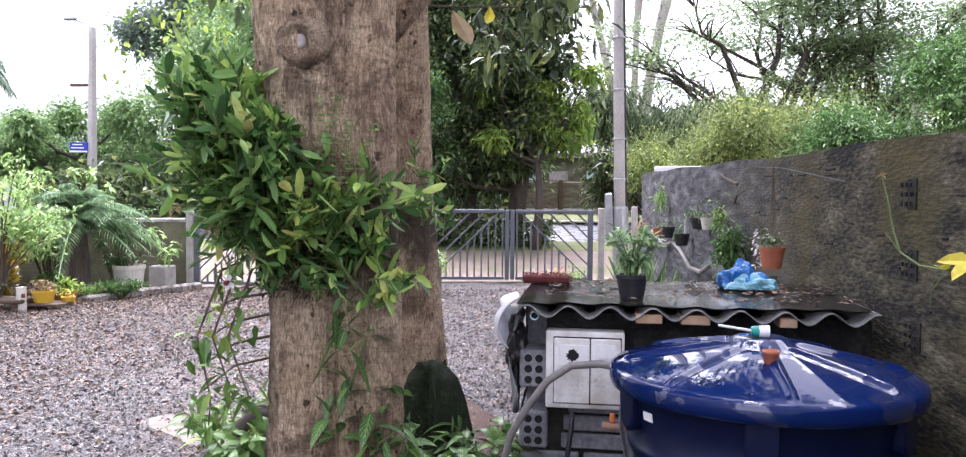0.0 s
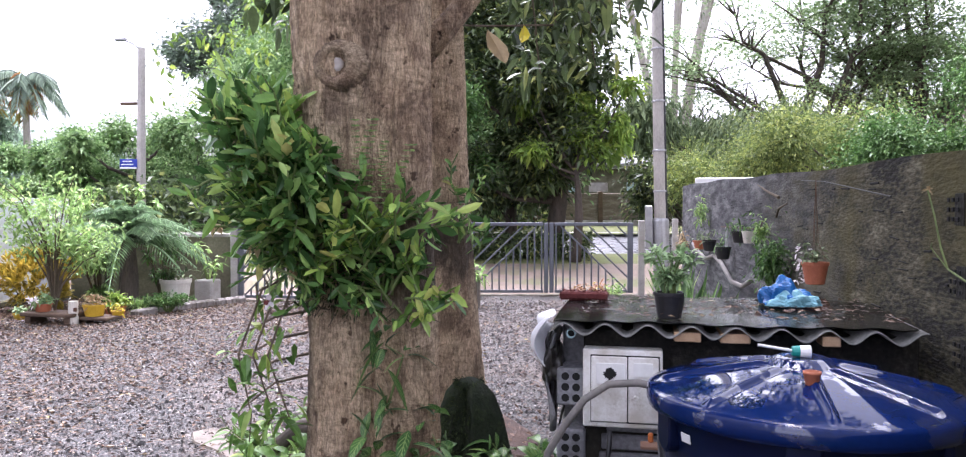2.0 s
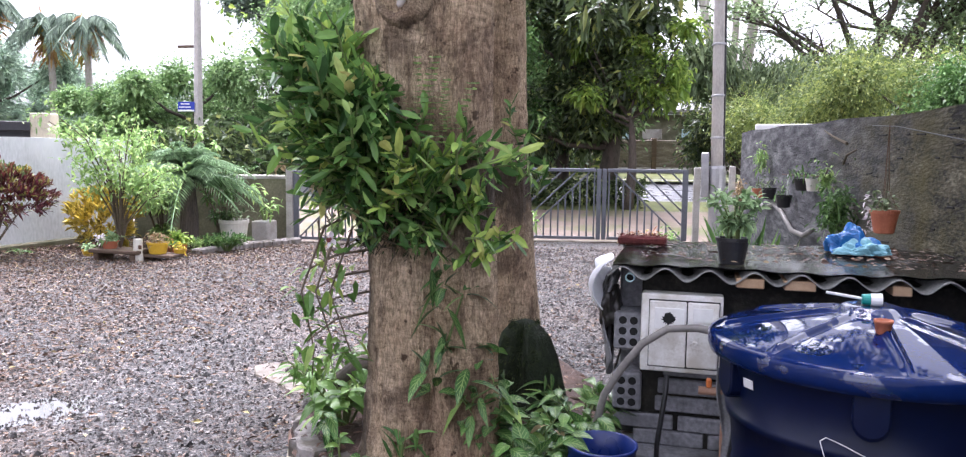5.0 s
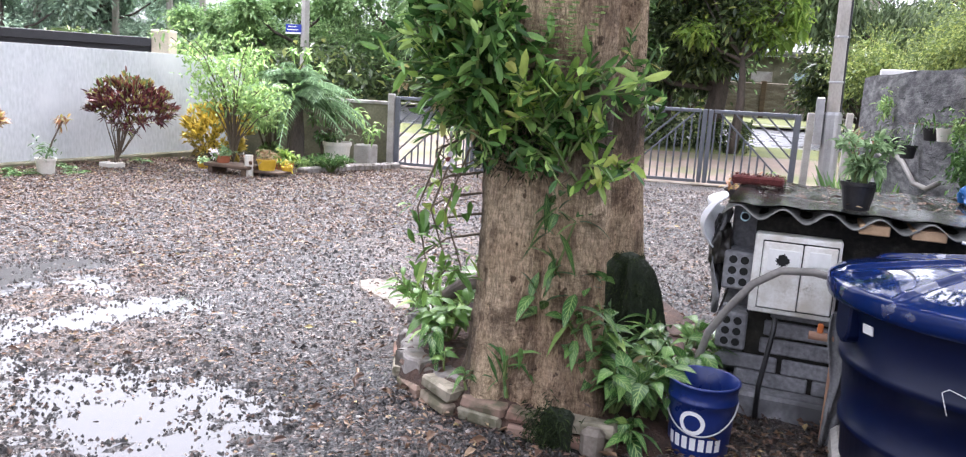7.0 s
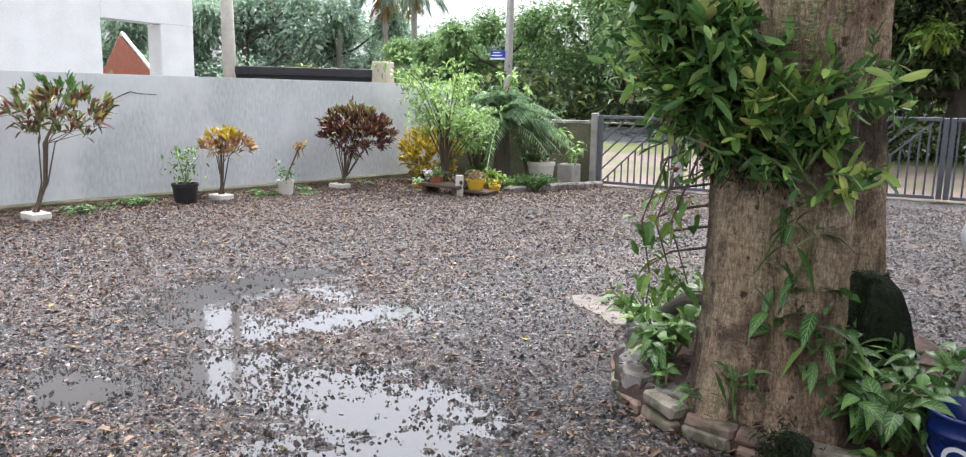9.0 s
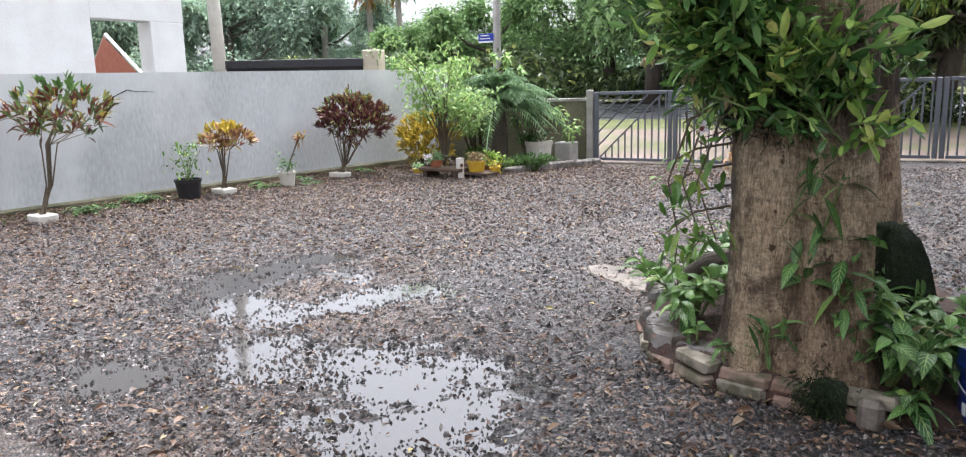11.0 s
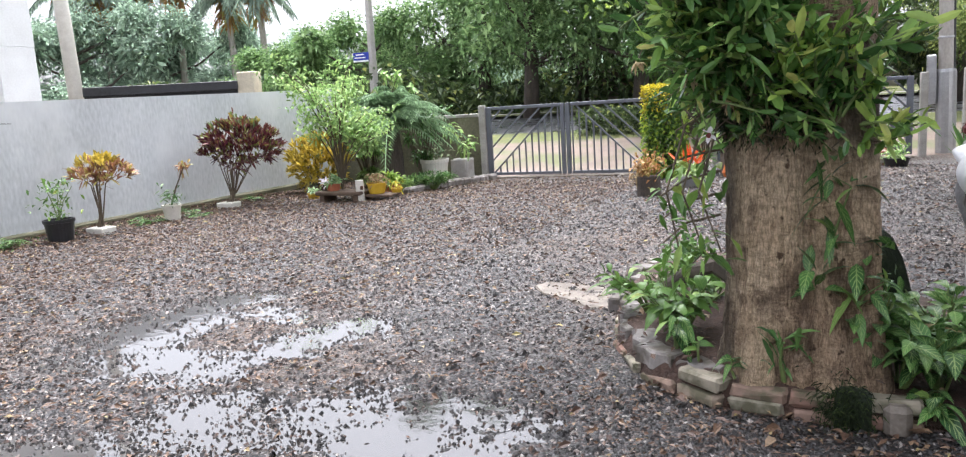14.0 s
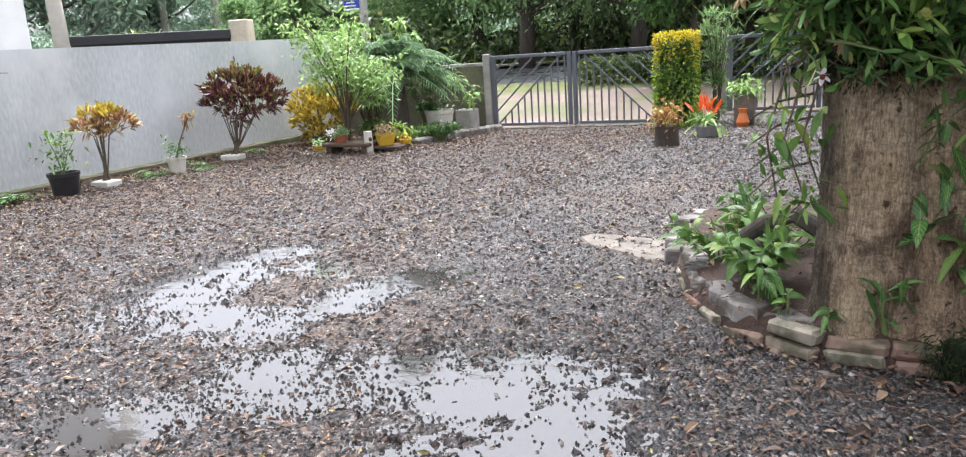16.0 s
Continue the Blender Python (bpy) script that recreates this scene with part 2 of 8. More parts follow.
def wet_film(m):
    """Rain stands on the lid in ragged patches of clear glossy film."""
    n, l = m.node_tree.nodes, m.node_tree.links
    b = n["Principled BSDF"]
    co, t = n.new("ShaderNodeTexCoord"), n.new("ShaderNodeTexNoise")
    t.inputs["Scale"].default_value, t.inputs["Detail"].default_value = 6.5, 7
    l.new(co.outputs["Object"], t.inputs["Vector"])
    r = ramp(n, [(0.545, (0, 0, 0)), (0.56, (1, 1, 1))])
    l.new(t.outputs["Fac"], r.inputs[0])
    l.new(r.outputs[0], b.inputs["Coat Weight"])
    b.inputs["Coat Roughness"].default_value, b.inputs["Coat IOR"].default_value = 0.012, 1.75


wet_film(BLUE)
BUCKET = surface("blue_bucket_plastic", [(0.3, (0.006, 0.018, 0.11)), (0.7, (0.012, 0.03, 0.17))], 0.3, 5, 40, 0.05)
ROOF_TOP = surface("wet_black_sheet", [(0.35, (0.006, 0.006, 0.006)), (0.58, (0.016, 0.015, 0.014)), (0.72, (0.08, 0.07, 0.06))], 0.17, 7, 60, 0.35, rough_var=0.25)
ROOF_TOP.node_tree.nodes["Principled BSDF"].inputs["Specular IOR Level"].default_value = 0.38
FIBRE = surface("fibre_cement", [(0.3, (0.11, 0.11, 0.10)), (0.55, (0.25, 0.25, 0.235)), (0.75, (0.4, 0.4, 0.37))], 0.85, 10, 80, 0.5)


def bark_paint(name="bark", tint=1.0):
    """Tan bark: long fine furrows, broken by short level cracks and grey or brown weather stains."""
    m = bpy.data.materials.new(name)
    m.use_nodes = True
    n, l = m.node_tree.nodes, m.node_tree.links
    b = n["Principled BSDF"]
    co = n.new("ShaderNodeTexCoord")

    def tex(scale, stretch, detail=5, rough=0.6, warp=0.0):
        mp = n.new("ShaderNodeMapping")
        mp.inputs["Scale"].default_value = stretch
        l.new(co.outputs["Object"], mp.inputs["Vector"])
        t = n.new("ShaderNodeTexNoise")
        t.inputs["Scale"].default_value, t.inputs["Detail"].default_value = scale, detail
        t.inputs["Roughness"].default_value, t.inputs["Distortion"].default_value = rough, warp
        l.new(mp.outputs[0], t.inputs["Vector"])
        return t.outputs["Fac"]

    def op(kind, a, c):
        o = n.new("ShaderNodeMath")
        o.operation = kind
        for s, i in ((a, 0), (c, 1)):
            if isinstance(s, float):
                o.inputs[i].default_value = s
            else:
                l.new(s, o.inputs[i])
        return o.outputs[0]

    furrow = tex(34, (1, 1, 0.32), 8, 0.8, 2.6)
    cracks = tex(14, (0.7, 0.7, 1.7), 6, 0.75, 2.6)
    grain = tex(190, (1, 1, 0.3), 6, 0.85)
    h = op("ADD", op("MULTIPLY", furrow, 0.38), op("ADD", op("MULTIPLY", cracks, 0.34), op("MULTIPLY", grain, 0.28)))
    r = ramp(n, [(0.39, (0.11 * tint, 0.085 * tint, 0.055 * tint)), (0.45, (0.375 * tint, 0.305 * tint, 0.222 * tint)), (0.515, (0.61 * tint, 0.515 * tint, 0.395 * tint)), (0.6, (0.84 * tint, 0.73 * tint, 0.595 * tint))])
    l.new(h, r.inputs[0])

    def multiply(colour, factor):
        o = n.new("ShaderNodeMix")
        o.data_type, o.blend_type = "RGBA", "MULTIPLY"
        o.inputs[0].default_value = 1.0
        l.new(colour, o.inputs[6])
        l.new(factor, o.inputs[7])
        return o.outputs[2]

    stain = ramp(n, [(0.40, (1.05, 1.0, 0.92)), (0.5, (0.96, 0.88, 0.78)), (0.6, (0.74, 0.63, 0.55)), (0.7, (0.9, 0.87, 0.85))])
    l.new(tex(2.6, (1, 1, 0.6), 7, 0.65), stain.inputs[0])
    patch = ramp(n, [(0.47, (1.05, 1.03, 1.0)), (0.53, (0.7, 0.66, 0.64)), (0.6, (0.42, 0.385, 0.37))])
    l.new(tex(6.5, (1, 1, 0.6), 9, 0.75, 0.8), patch.inputs[0])
    pits = ramp(n, [(0.3, (0.2, 0.16, 0.13)), (0.35, (1, 1, 1))])
    l.new(tex(17, (1, 1, 0.8), 3, 0.6), pits.inputs[0])
    bend = n.new("ShaderNodeMapping")
    bend.inputs["Scale"].default_value = (1, 1, 0.14)
    shake = n.new("ShaderNodeTexNoise")
    shake.inputs["Scale"].default_value, shake.inputs["Detail"].default_value = 9, 3
    l.new(co.outputs["Object"], shake.inputs["Vector"])
    push = n.new("ShaderNodeVectorMath")
    push.operation = "MULTIPLY_ADD"
    push.inputs[1].default_value = (0.045, 0.045, 0.2)
    l.new(shake.outputs["Color"], push.inputs[0])
    l.new(co.outputs["Object"], push.inputs[2])
    l.new(push.outputs[0], bend.inputs["Vector"])
    edge_ = n.new("ShaderNodeTexVoronoi")
    edge_.feature = "DISTANCE_TO_EDGE"
    edge_.inputs["Scale"].default_value = 76
    l.new(bend.outputs[0], edge_.inputs["Vector"])
    plates = ramp(n, [(0.0, (0.72, 0.69, 0.66)), (0.13, (1.06, 1.05, 1.03))])
    l.new(edge_.outputs["Distance"], plates.inputs[0])
    h = op("ADD", h, op("MULTIPLY", op("MINIMUM", edge_.outputs["Distance"], 0.2), 0.9))
    colour = multiply(multiply(multiply(multiply(r.outputs[0], stain.outputs[0]), patch.outputs[0]), pits.outputs[0]), plates.outputs[0])
    # black damp stain that seeps from the root mat of the orchids
    sep, seep = n.new("ShaderNodeSeparateXYZ"), n.new("ShaderNodeMapRange")
    l.new(co.outputs["Object"], sep.inputs[0])
    ragged = op("ADD", op("MULTIPLY", tex(5, (1, 1, 0.35), 6, 0.7), 0.7), op("MULTIPLY", sep.outputs[2], -1.0))
    ragged = op("ADD", ragged, op("MULTIPLY", sep.outputs[0], -0.35))
    seep.inputs[1].default_value, seep.inputs[2].default_value = -0.78, -0.62
    seep.inputs[3].default_value, seep.inputs[4].default_value = 1.0, 0.0
    l.new(ragged, seep.inputs[0])
    top = n.new("ShaderNodeMapRange")
    top.inputs[1].default_value, top.inputs[2].default_value = 1.25, 1.5
    top.inputs[3].default_value, top.inputs[4].default_value = 0.85, 0.0
    l.new(sep.outputs[2], top.inputs[0])
    # bark is also mixed darker low on the trunk's left side, ragged at the edge
    flank = n.new("ShaderNodeMapRange")
    flank.inputs[1].default_value, flank.inputs[2].default_value = -0.13, -0.05
    flank.inputs[3].default_value, flank.inputs[4].default_value = 0.8, 0.0
    l.new(op("ADD", sep.outputs[0], op("MULTIPLY", tex(6, (1, 1, 0.3), 6, 0.7), 0.14)), flank.inputs[0])
    low = n.new("ShaderNodeMapRange")
    low.inputs[1].default_value, low.inputs[2].default_value = 0.9, 1.4
    low.inputs[3].default_value, low.inputs[4].default_value = 1.0, 0.0
    l.new(sep.outputs[2], low.inputs[0])
    damp = n.new("ShaderNodeMix")
    damp.data_type = "RGBA"
    l.new(op("MAXIMUM", op("MULTIPLY", seep.outputs[0], top.outputs[0]), op("MULTIPLY", flank.outputs[0], low.outputs[0])), damp.inputs[0])
    l.new(colour, damp.inputs[6])
    damp.inputs[7].default_value = (0.035 * tint, 0.026 * tint, 0.018 * tint, 1)
    l.new(damp.outputs[2], b.inputs["Base Color"])
    b.inputs["Roughness"].default_value = 0.88
    bp = n.new("ShaderNodeBump")
    bp.inputs["Strength"].default_value, bp.inputs["Distance"].default_value = 1.0, 0.03
    l.new(h, bp.inputs["Height"])
    l.new(bp.outputs[0], b.inputs["Normal"])
    return m


BARK = bark_paint()
BARK_BROWN = bark_paint("brown_bark", 0.75)
BARK_DARK = surface("dark_bark", [(0.3, (0.03, 0.024, 0.02)), (0.6, (0.10, 0.08, 0.065))], 0.9, 6, 40, 0.8, depth=0.02, stretch=(1.5, 1.5, 0.35))
BARK_PALE = surface("pale_bark", [(0.3, (0.24, 0.21, 0.18)), (0.6, (0.46, 0.42, 0.38))], 0.85, 2, 20, 0.5, stretch=(1, 1, 0.3))
TWIG = surface("twig", [(0.3, (0.06, 0.045, 0.03)), (0.7, (0.16, 0.125, 0.085))], 0.85, 20, 120, 0.4)
STEM_GREEN = surface("green_stem", [(0.3, (0.08, 0.13, 0.03)), (0.7, (0.17, 0.22, 0.07))], 0.6, 20, 90, 0.2)
MOSS = surface("dark_moss", [(0.3, (0.006, 0.010, 0.005)), (0.55, (0.018, 0.028, 0.012)), (0.75, (0.05, 0.07, 0.025))], 0.95, 14, 90, 1.0, depth=0.03)
CONCRETE = surface("pale_concrete", [(0.3, (0.26, 0.25, 0.23)), (0.55, (0.42, 0.40, 0.37)), (0.75, (0.55, 0.52, 0.48))], 0.85, 6, 60, 0.4, stain=(0.25, 0.23, 0.2), stain_scale=2.5)
SLAB = surface("dirty_concrete", [(0.3, (0.108, 0.089, 0.070)), (0.55, (0.198, 0.170, 0.140)), (0.75, (0.306, 0.264, 0.218))], 0.7, 9, 60, 0.6, stain=(0.081, 0.064, 0.047), stain_scale=5)
POLE = surface("pole_concrete", [(0.3, (0.33, 0.31, 0.285)), (0.6, (0.55, 0.52, 0.49))], 0.85, 4, 40, 0.3, stretch=(1, 1, 0.4))
BRICK = varied("old_brick", [(0.0, (0.24, 0.135, 0.1)), (0.3, (0.26, 0.19, 0.145)), (0.5, (0.24, 0.21, 0.155)), (0.8, (0.31, 0.275, 0.215)), (1.0, (0.17, 0.165, 0.1))], 0.85, True, 1.0, 22, (0.085, 0.08, 0.045))
PAVER = varied("grey_paver", [(0.0, (0.17, 0.155, 0.145)), (1.0, (0.31, 0.285, 0.265))], 0.85, True, 0.8, 40, (0.1, 0.085, 0.065))
TERRACOTTA = surface("terracotta", [(0.3, (0.34, 0.10, 0.05)), (0.7, (0.5, 0.17, 0.085))], 0.65, 8, 60, 0.15)
BLACK_PLASTIC = surface("black_plastic", [(0.3, (0.012, 0.012, 0.014)), (0.7, (0.03, 0.03, 0.033))], 0.4, 8, 60, 0.1)
WHITE_POT = surface("white_pot", [(0.3, (0.6, 0.57, 0.5)), (0.7, (0.8, 0.77, 0.7))], 0.6, 8, 50, 0.15)
YELLOW = surface("yellow_plastic", [(0.3, (0.55, 0.34, 0.02)), (0.7, (0.72, 0.47, 0.04))], 0.45, 8, 50, 0.1)
WOOD_OLD = surface("weathered_wood", [(0.3, (0.055, 0.035, 0.025)), (0.6, (0.14, 0.095, 0.065))], 0.85, 6, 60, 0.5, stretch=(0.4, 2, 2))
TIMBER = surface("raw_timber", [(0.3, (0.42, 0.26, 0.14)), (0.7, (0.6, 0.42, 0.26))], 0.75, 8, 60, 0.3)
HOSE = surface("grey_hose", [(0.3, (0.15, 0.14, 0.13)), (0.7, (0.27, 0.25, 0.235))], 0.5, 10, 60, 0.15)
CLOTH = surface("grey_rag", [(0.3, (0.10, 0.10, 0.105)), (0.7, (0.26, 0.26, 0.27))], 0.95, 12, 90, 0.6)
ROPE_RED = surface("maroon_mat", [(0.3, (0.07, 0.012, 0.012)), (0.7, (0.2, 0.05, 0.045))], 0.9, 30, 160, 0.9)
BAG_BLUE = surface("blue_bag", [(0.3, (0.01, 0.1, 0.33)), (0.7, (0.025, 0.17, 0.46))], 0.25, 8, 40, 0.4)
BAG_PALE = surface("pale_blue_bag", [(0.3, (0.12, 0.33, 0.42)), (0.7, (0.25, 0.52, 0.6))], 0.3, 8, 40, 0.4)
TARP = surface("white_tarp", [(0.4, (0.66, 0.67, 0.7)), (0.62, (0.78, 0.79, 0.82))], 0.5, 4, 30, 0.15)
BLACK_TARP = surface("black_tarp", [(0.3, (0.015, 0.013, 0.012)), (0.7, (0.05, 0.045, 0.04))], 0.35, 8, 50, 0.6)
ORANGE = surface("orange_plastic", [(0.3, (0.55, 0.14, 0.03)), (0.7, (0.7, 0.22, 0.06))], 0.45, 9, 50, 0.1)
BROWN_PIPE = surface("brown_pipe", [(0.3, (0.30, 0.16, 0.10)), (0.7, (0.42, 0.25, 0.17))], 0.5, 9, 50, 0.1)
WHITE_PLASTIC = surface("white_plastic", [(0.3, (0.72, 0.72, 0.72)), (0.7, (0.85, 0.85, 0.85))], 0.4, 9, 50, 0.05)
TEAL = surface("teal_plastic", [(0.3, (0.0, 0.22, 0.2)), (0.7, (0.01, 0.32, 0.28))], 0.4, 9, 50, 0.05)
SIGN_BLUE = surface("sign_blue", [(0.3, (0.015, 0.035, 0.32)), (0.7, (0.025, 0.05, 0.42))], 0.4, 9, 50, 0.05)
METAL = surface("galvanised_steel", [(0.3, (0.3, 0.3, 0.31)), (0.7, (0.45, 0.45, 0.46))], 0.45, 9, 60, 0.1, metal=0.6)
RUST = surface("rusty_iron", [(0.3, (0.05, 0.025, 0.015)), (0.7, (0.16, 0.08, 0.045))], 0.85, 14, 90, 0.4)
BLACK_METAL = surface("black_metal", [(0.3, (0.015, 0.015, 0.017)), (0.7, (0.04, 0.04, 0.045))], 0.5, 9, 50, 0.15)
OLIVE_WALL = surface("olive_plaster", [(0.3, (0.09, 0.085, 0.055)), (0.55, (0.17, 0.16, 0.105)), (0.75, (0.27, 0.25, 0.19))], 0.9, 2.5, 30, 0.4, stain=(0.07, 0.075, 0.04), stain_scale=1.5)
ROAD = surface("wet_asphalt", [(0.3, (0.045, 0.045, 0.048)), (0.7, (0.10, 0.10, 0.105))], 0.3, 3, 120, 0.3, rough_var=0.2)
SAND = surface("sandy_verge", [(0.3, (0.115, 0.083, 0.062)), (0.6, (0.205, 0.158, 0.128))], 0.85, 3, 80, 0.4, stain=(0.112, 0.120, 0.048), stain_scale=1.1)
LAWN = surface("lawn_earth", [(0.3, (0.05, 0.07, 0.02)), (0.6, (0.14, 0.15, 0.045)), (0.75, (0.3, 0.26, 0.09))], 0.9, 3, 90, 0.6)
RUIN = surface("old_brick_wall", [(0.3, (0.085, 0.066, 0.052)), (0.5, (0.165, 0.135, 0.11)), (0.7, (0.34, 0.31, 0.27))], 0.9, 3, 25, 0.6, stretch=(1, 1, 4))
ROOF_TILE = surface("red_clay_tiles", [(0.3, (0.33, 0.1, 0.06)), (0.7, (0.5, 0.2, 0.13))], 0.8, 5, 40, 0.4)
WINDOW_BLUE = surface("pale_window_panel", [(0.3, (0.3, 0.45, 0.5)), (0.7, (0.5, 0.65, 0.68))], 0.3, 5, 40, 0.05)


def water_paint():
    m = bpy.data.materials.new("puddle_water")
    m.use_nodes = True
    n, l = m.node_tree.nodes, m.node_tree.links
    b = n["Principled BSDF"]
    b.inputs["Base Color"].default_value = (0.04, 0.036, 0.033, 1)
    b.inputs["Roughness"].default_value, b.inputs["IOR"].default_value = 0.05, 1.95
    t = n.new("ShaderNodeTexNoise")
    t.inputs["Scale"].default_value, t.inputs["Detail"].default_value = 28, 5
    bp = n.new("ShaderNodeBump")
    bp.inputs["Strength"].default_value, bp.inputs["Distance"].default_value = 0.3, 0.005
    l.new(t.outputs["Fac"], bp.inputs["Height"])
    l.new(bp.outputs[0], b.inputs["Normal"])
    return m


WATER = water_paint()
L_ORCHID = leafy("orchid_leaf", [(0.0, (0.03, 0.075, 0.022)), (0.5, (0.075, 0.165, 0.046)), (0.8, (0.19, 0.35, 0.09)), (0.97, (0.42, 0.58, 0.18)), (1.0, (0.55, 0.46, 0.18))], 0.22, 0.3)
L_LIME = leafy("young_orchid_leaf", [(0.0, (0.08, 0.16, 0.035)), (0.4, (0.18, 0.32, 0.07)), (0.85, (0.36, 0.5, 0.11)), (1.0, (0.5, 0.5, 0.15))], 0.27, 0.35)
L_MOSS = leafy("moss_frond", [(0.0, (0.01, 0.017, 0.007)), (0.7, (0.03, 0.046, 0.016)), (1.0, (0.08, 0.11, 0.035))], 0.8, 0.1)
L_MID = leafy("mid_tree_leaf", [(0.0, (0.09, 0.13, 0.04)), (0.6, (0.2, 0.27, 0.085)), (1.0, (0.4, 0.45, 0.13))], 0.45, 0.35)
L_GREEN = leafy("garden_leaf", [(0.0, (0.045, 0.1, 0.03)), (0.6, (0.095, 0.195, 0.055)), (1.0, (0.19, 0.33, 0.095))], 0.36)
L_LIGHT = leafy("light_leaf", [(0.0, (0.168, 0.280, 0.090)), (0.6, (0.302, 0.470, 0.156)), (1.0, (0.504, 0.650, 0.240))], 0.42, 0.35)
L_PALM = leafy("palm_leaf", [(0.0, (0.12, 0.19, 0.1)), (0.6, (0.23, 0.36, 0.19)), (1.0, (0.4, 0.55, 0.32))], 0.4)
L_YELLOW = leafy("yellow_leaf", [(0.0, (0.38, 0.33, 0.02)), (0.5, (0.62, 0.52, 0.03)), (1.0, (0.75, 0.66, 0.09))], 0.35)
L_GOLD = leafy("golden_leaf", [(0.0, (0.213, 0.171, 0.030)), (0.5, (0.500, 0.378, 0.048)), (1.0, (0.775, 0.610, 0.120))], 0.35)
L_PURPLE = leafy("purple_leaf", [(0.0, (0.047, 0.011, 0.019)), (0.5, (0.112, 0.028, 0.037)), (0.75, (0.187, 0.056, 0.047)), (0.86, (0.159, 0.187, 0.047)), (1.0, (0.281, 0.281, 0.075))], 0.35)
L_BRONZE = leafy("bronze_leaf", [(0.0, (0.2, 0.09, 0.055)), (0.5, (0.34, 0.17, 0.095)), (0.8, (0.4, 0.28, 0.1)), (1.0, (0.45, 0.42, 0.12))], 0.35)
L_MIX = leafy("mixed_croton_leaf", [(0.0, (0.08, 0.025, 0.025)), (0.35, (0.2, 0.07, 0.045)), (0.55, (0.084, 0.14, 0.05)), (0.8, (0.16, 0.25, 0.09)), (1.0, (0.45, 0.33, 0.08))], 0.35)
L_DARK = leafy("dark_tree_leaf", [(0.0, (0.026, 0.042, 0.018)), (0.55, (0.08, 0.117, 0.048)), (0.9, (0.165, 0.225, 0.085)), (1.0, (0.4, 0.43, 0.13))], 0.33, 0.25)
L_TREE = leafy("tree_leaf", [(0.0, (0.1, 0.175, 0.07)), (0.6, (0.225, 0.36, 0.14)), (1.0, (0.38, 0.53, 0.23))], 0.45, 0.3)
L_BRIGHT = leafy("bright_tree_leaf", [(0.0, (0.12, 0.2, 0.04)), (0.6, (0.23, 0.36, 0.07)), (1.0, (0.42, 0.53, 0.11))], 0.42, 0.45)
L_GREYGREEN = leafy("greygreen_leaf", [(0.0, (0.07, 0.1, 0.05)), (0.6, (0.15, 0.205, 0.105)), (1.0, (0.29, 0.36, 0.19))], 0.55)
# the haze of distance is mixed into these pale leaf colours
L_FAR = leafy("far_haze_leaf", [(0.0, (0.2, 0.27, 0.205)), (0.6, (0.37, 0.49, 0.37)), (1.0, (0.58, 0.72, 0.54))], 0.6)
L_UMBRELLA = leafy("pale_tree_leaf", [(0.0, (0.12, 0.18, 0.085)), (0.5, (0.24, 0.34, 0.16)), (1.0, (0.37, 0.47, 0.25))], 0.5, 0.3)
L_SAGE = leafy("sage_leaf", [(0.0, (0.15, 0.25, 0.11)), (0.6, (0.27, 0.41, 0.19)), (1.0, (0.42, 0.56, 0.3))], 0.5)
# dark foliage greyed and lightened in its colour to stand for distance haze
L_HAZE = leafy("hazy_dark_tree_leaf", [(0.0, (0.13, 0.17, 0.135)), (0.6, (0.25, 0.32, 0.25)), (1.0, (0.39, 0.48, 0.36))], 0.5, 0.25)
L_PHILO = leafy("philodendron_leaf", [(0.0, (0.06, 0.14, 0.024)), (0.6, (0.1, 0.22, 0.036)), (1.0, (0.2, 0.36, 0.06))], 0.3, 0.3)
L_HEDGE = leafy("duranta_leaf", [(0.0, (0.14, 0.25, 0.035)), (0.6, (0.3, 0.45, 0.06)), (1.0, (0.5, 0.6, 0.09))], 0.4, 0.35)
L_RED = leafy("red_leaf", [(0.0, (0.5, 0.05, 0.015)), (1.0, (0.75, 0.16, 0.04))], 0.35)
L_ORANGE = leafy("orange_leaf", [(0.0, (0.315, 0.150, 0.056)), (0.5, (0.450, 0.247, 0.096)), (1.0, (0.413, 0.375, 0.096))], 0.4)
L_DRY = leafy("dry_leaf", [(0.0, (0.3, 0.2, 0.1)), (1.0, (0.5, 0.4, 0.24))], 0.7)
L_WHITE = leafy("white_petal", [(0.0, (0.7, 0.62, 0.68)), (1.0, (0.85, 0.82, 0.84))], 0.5)
L_SHRUB = leafy("bed_shrub_leaf", [(0.0, (0.06, 0.13, 0.03)), (0.6, (0.13, 0.25, 0.055)), (0.9, (0.22, 0.35, 0.08)), (1.0, (0.4, 0.42, 0.1))], 0.32)
L_VARI = leafy("variegated_leaf", [(0.0, (0.03, 0.085, 0.025)), (0.6, (0.07, 0.165, 0.042)), (0.9, (0.14, 0.28, 0.07)), (1.0, (0.3, 0.42, 0.1))], 0.28)


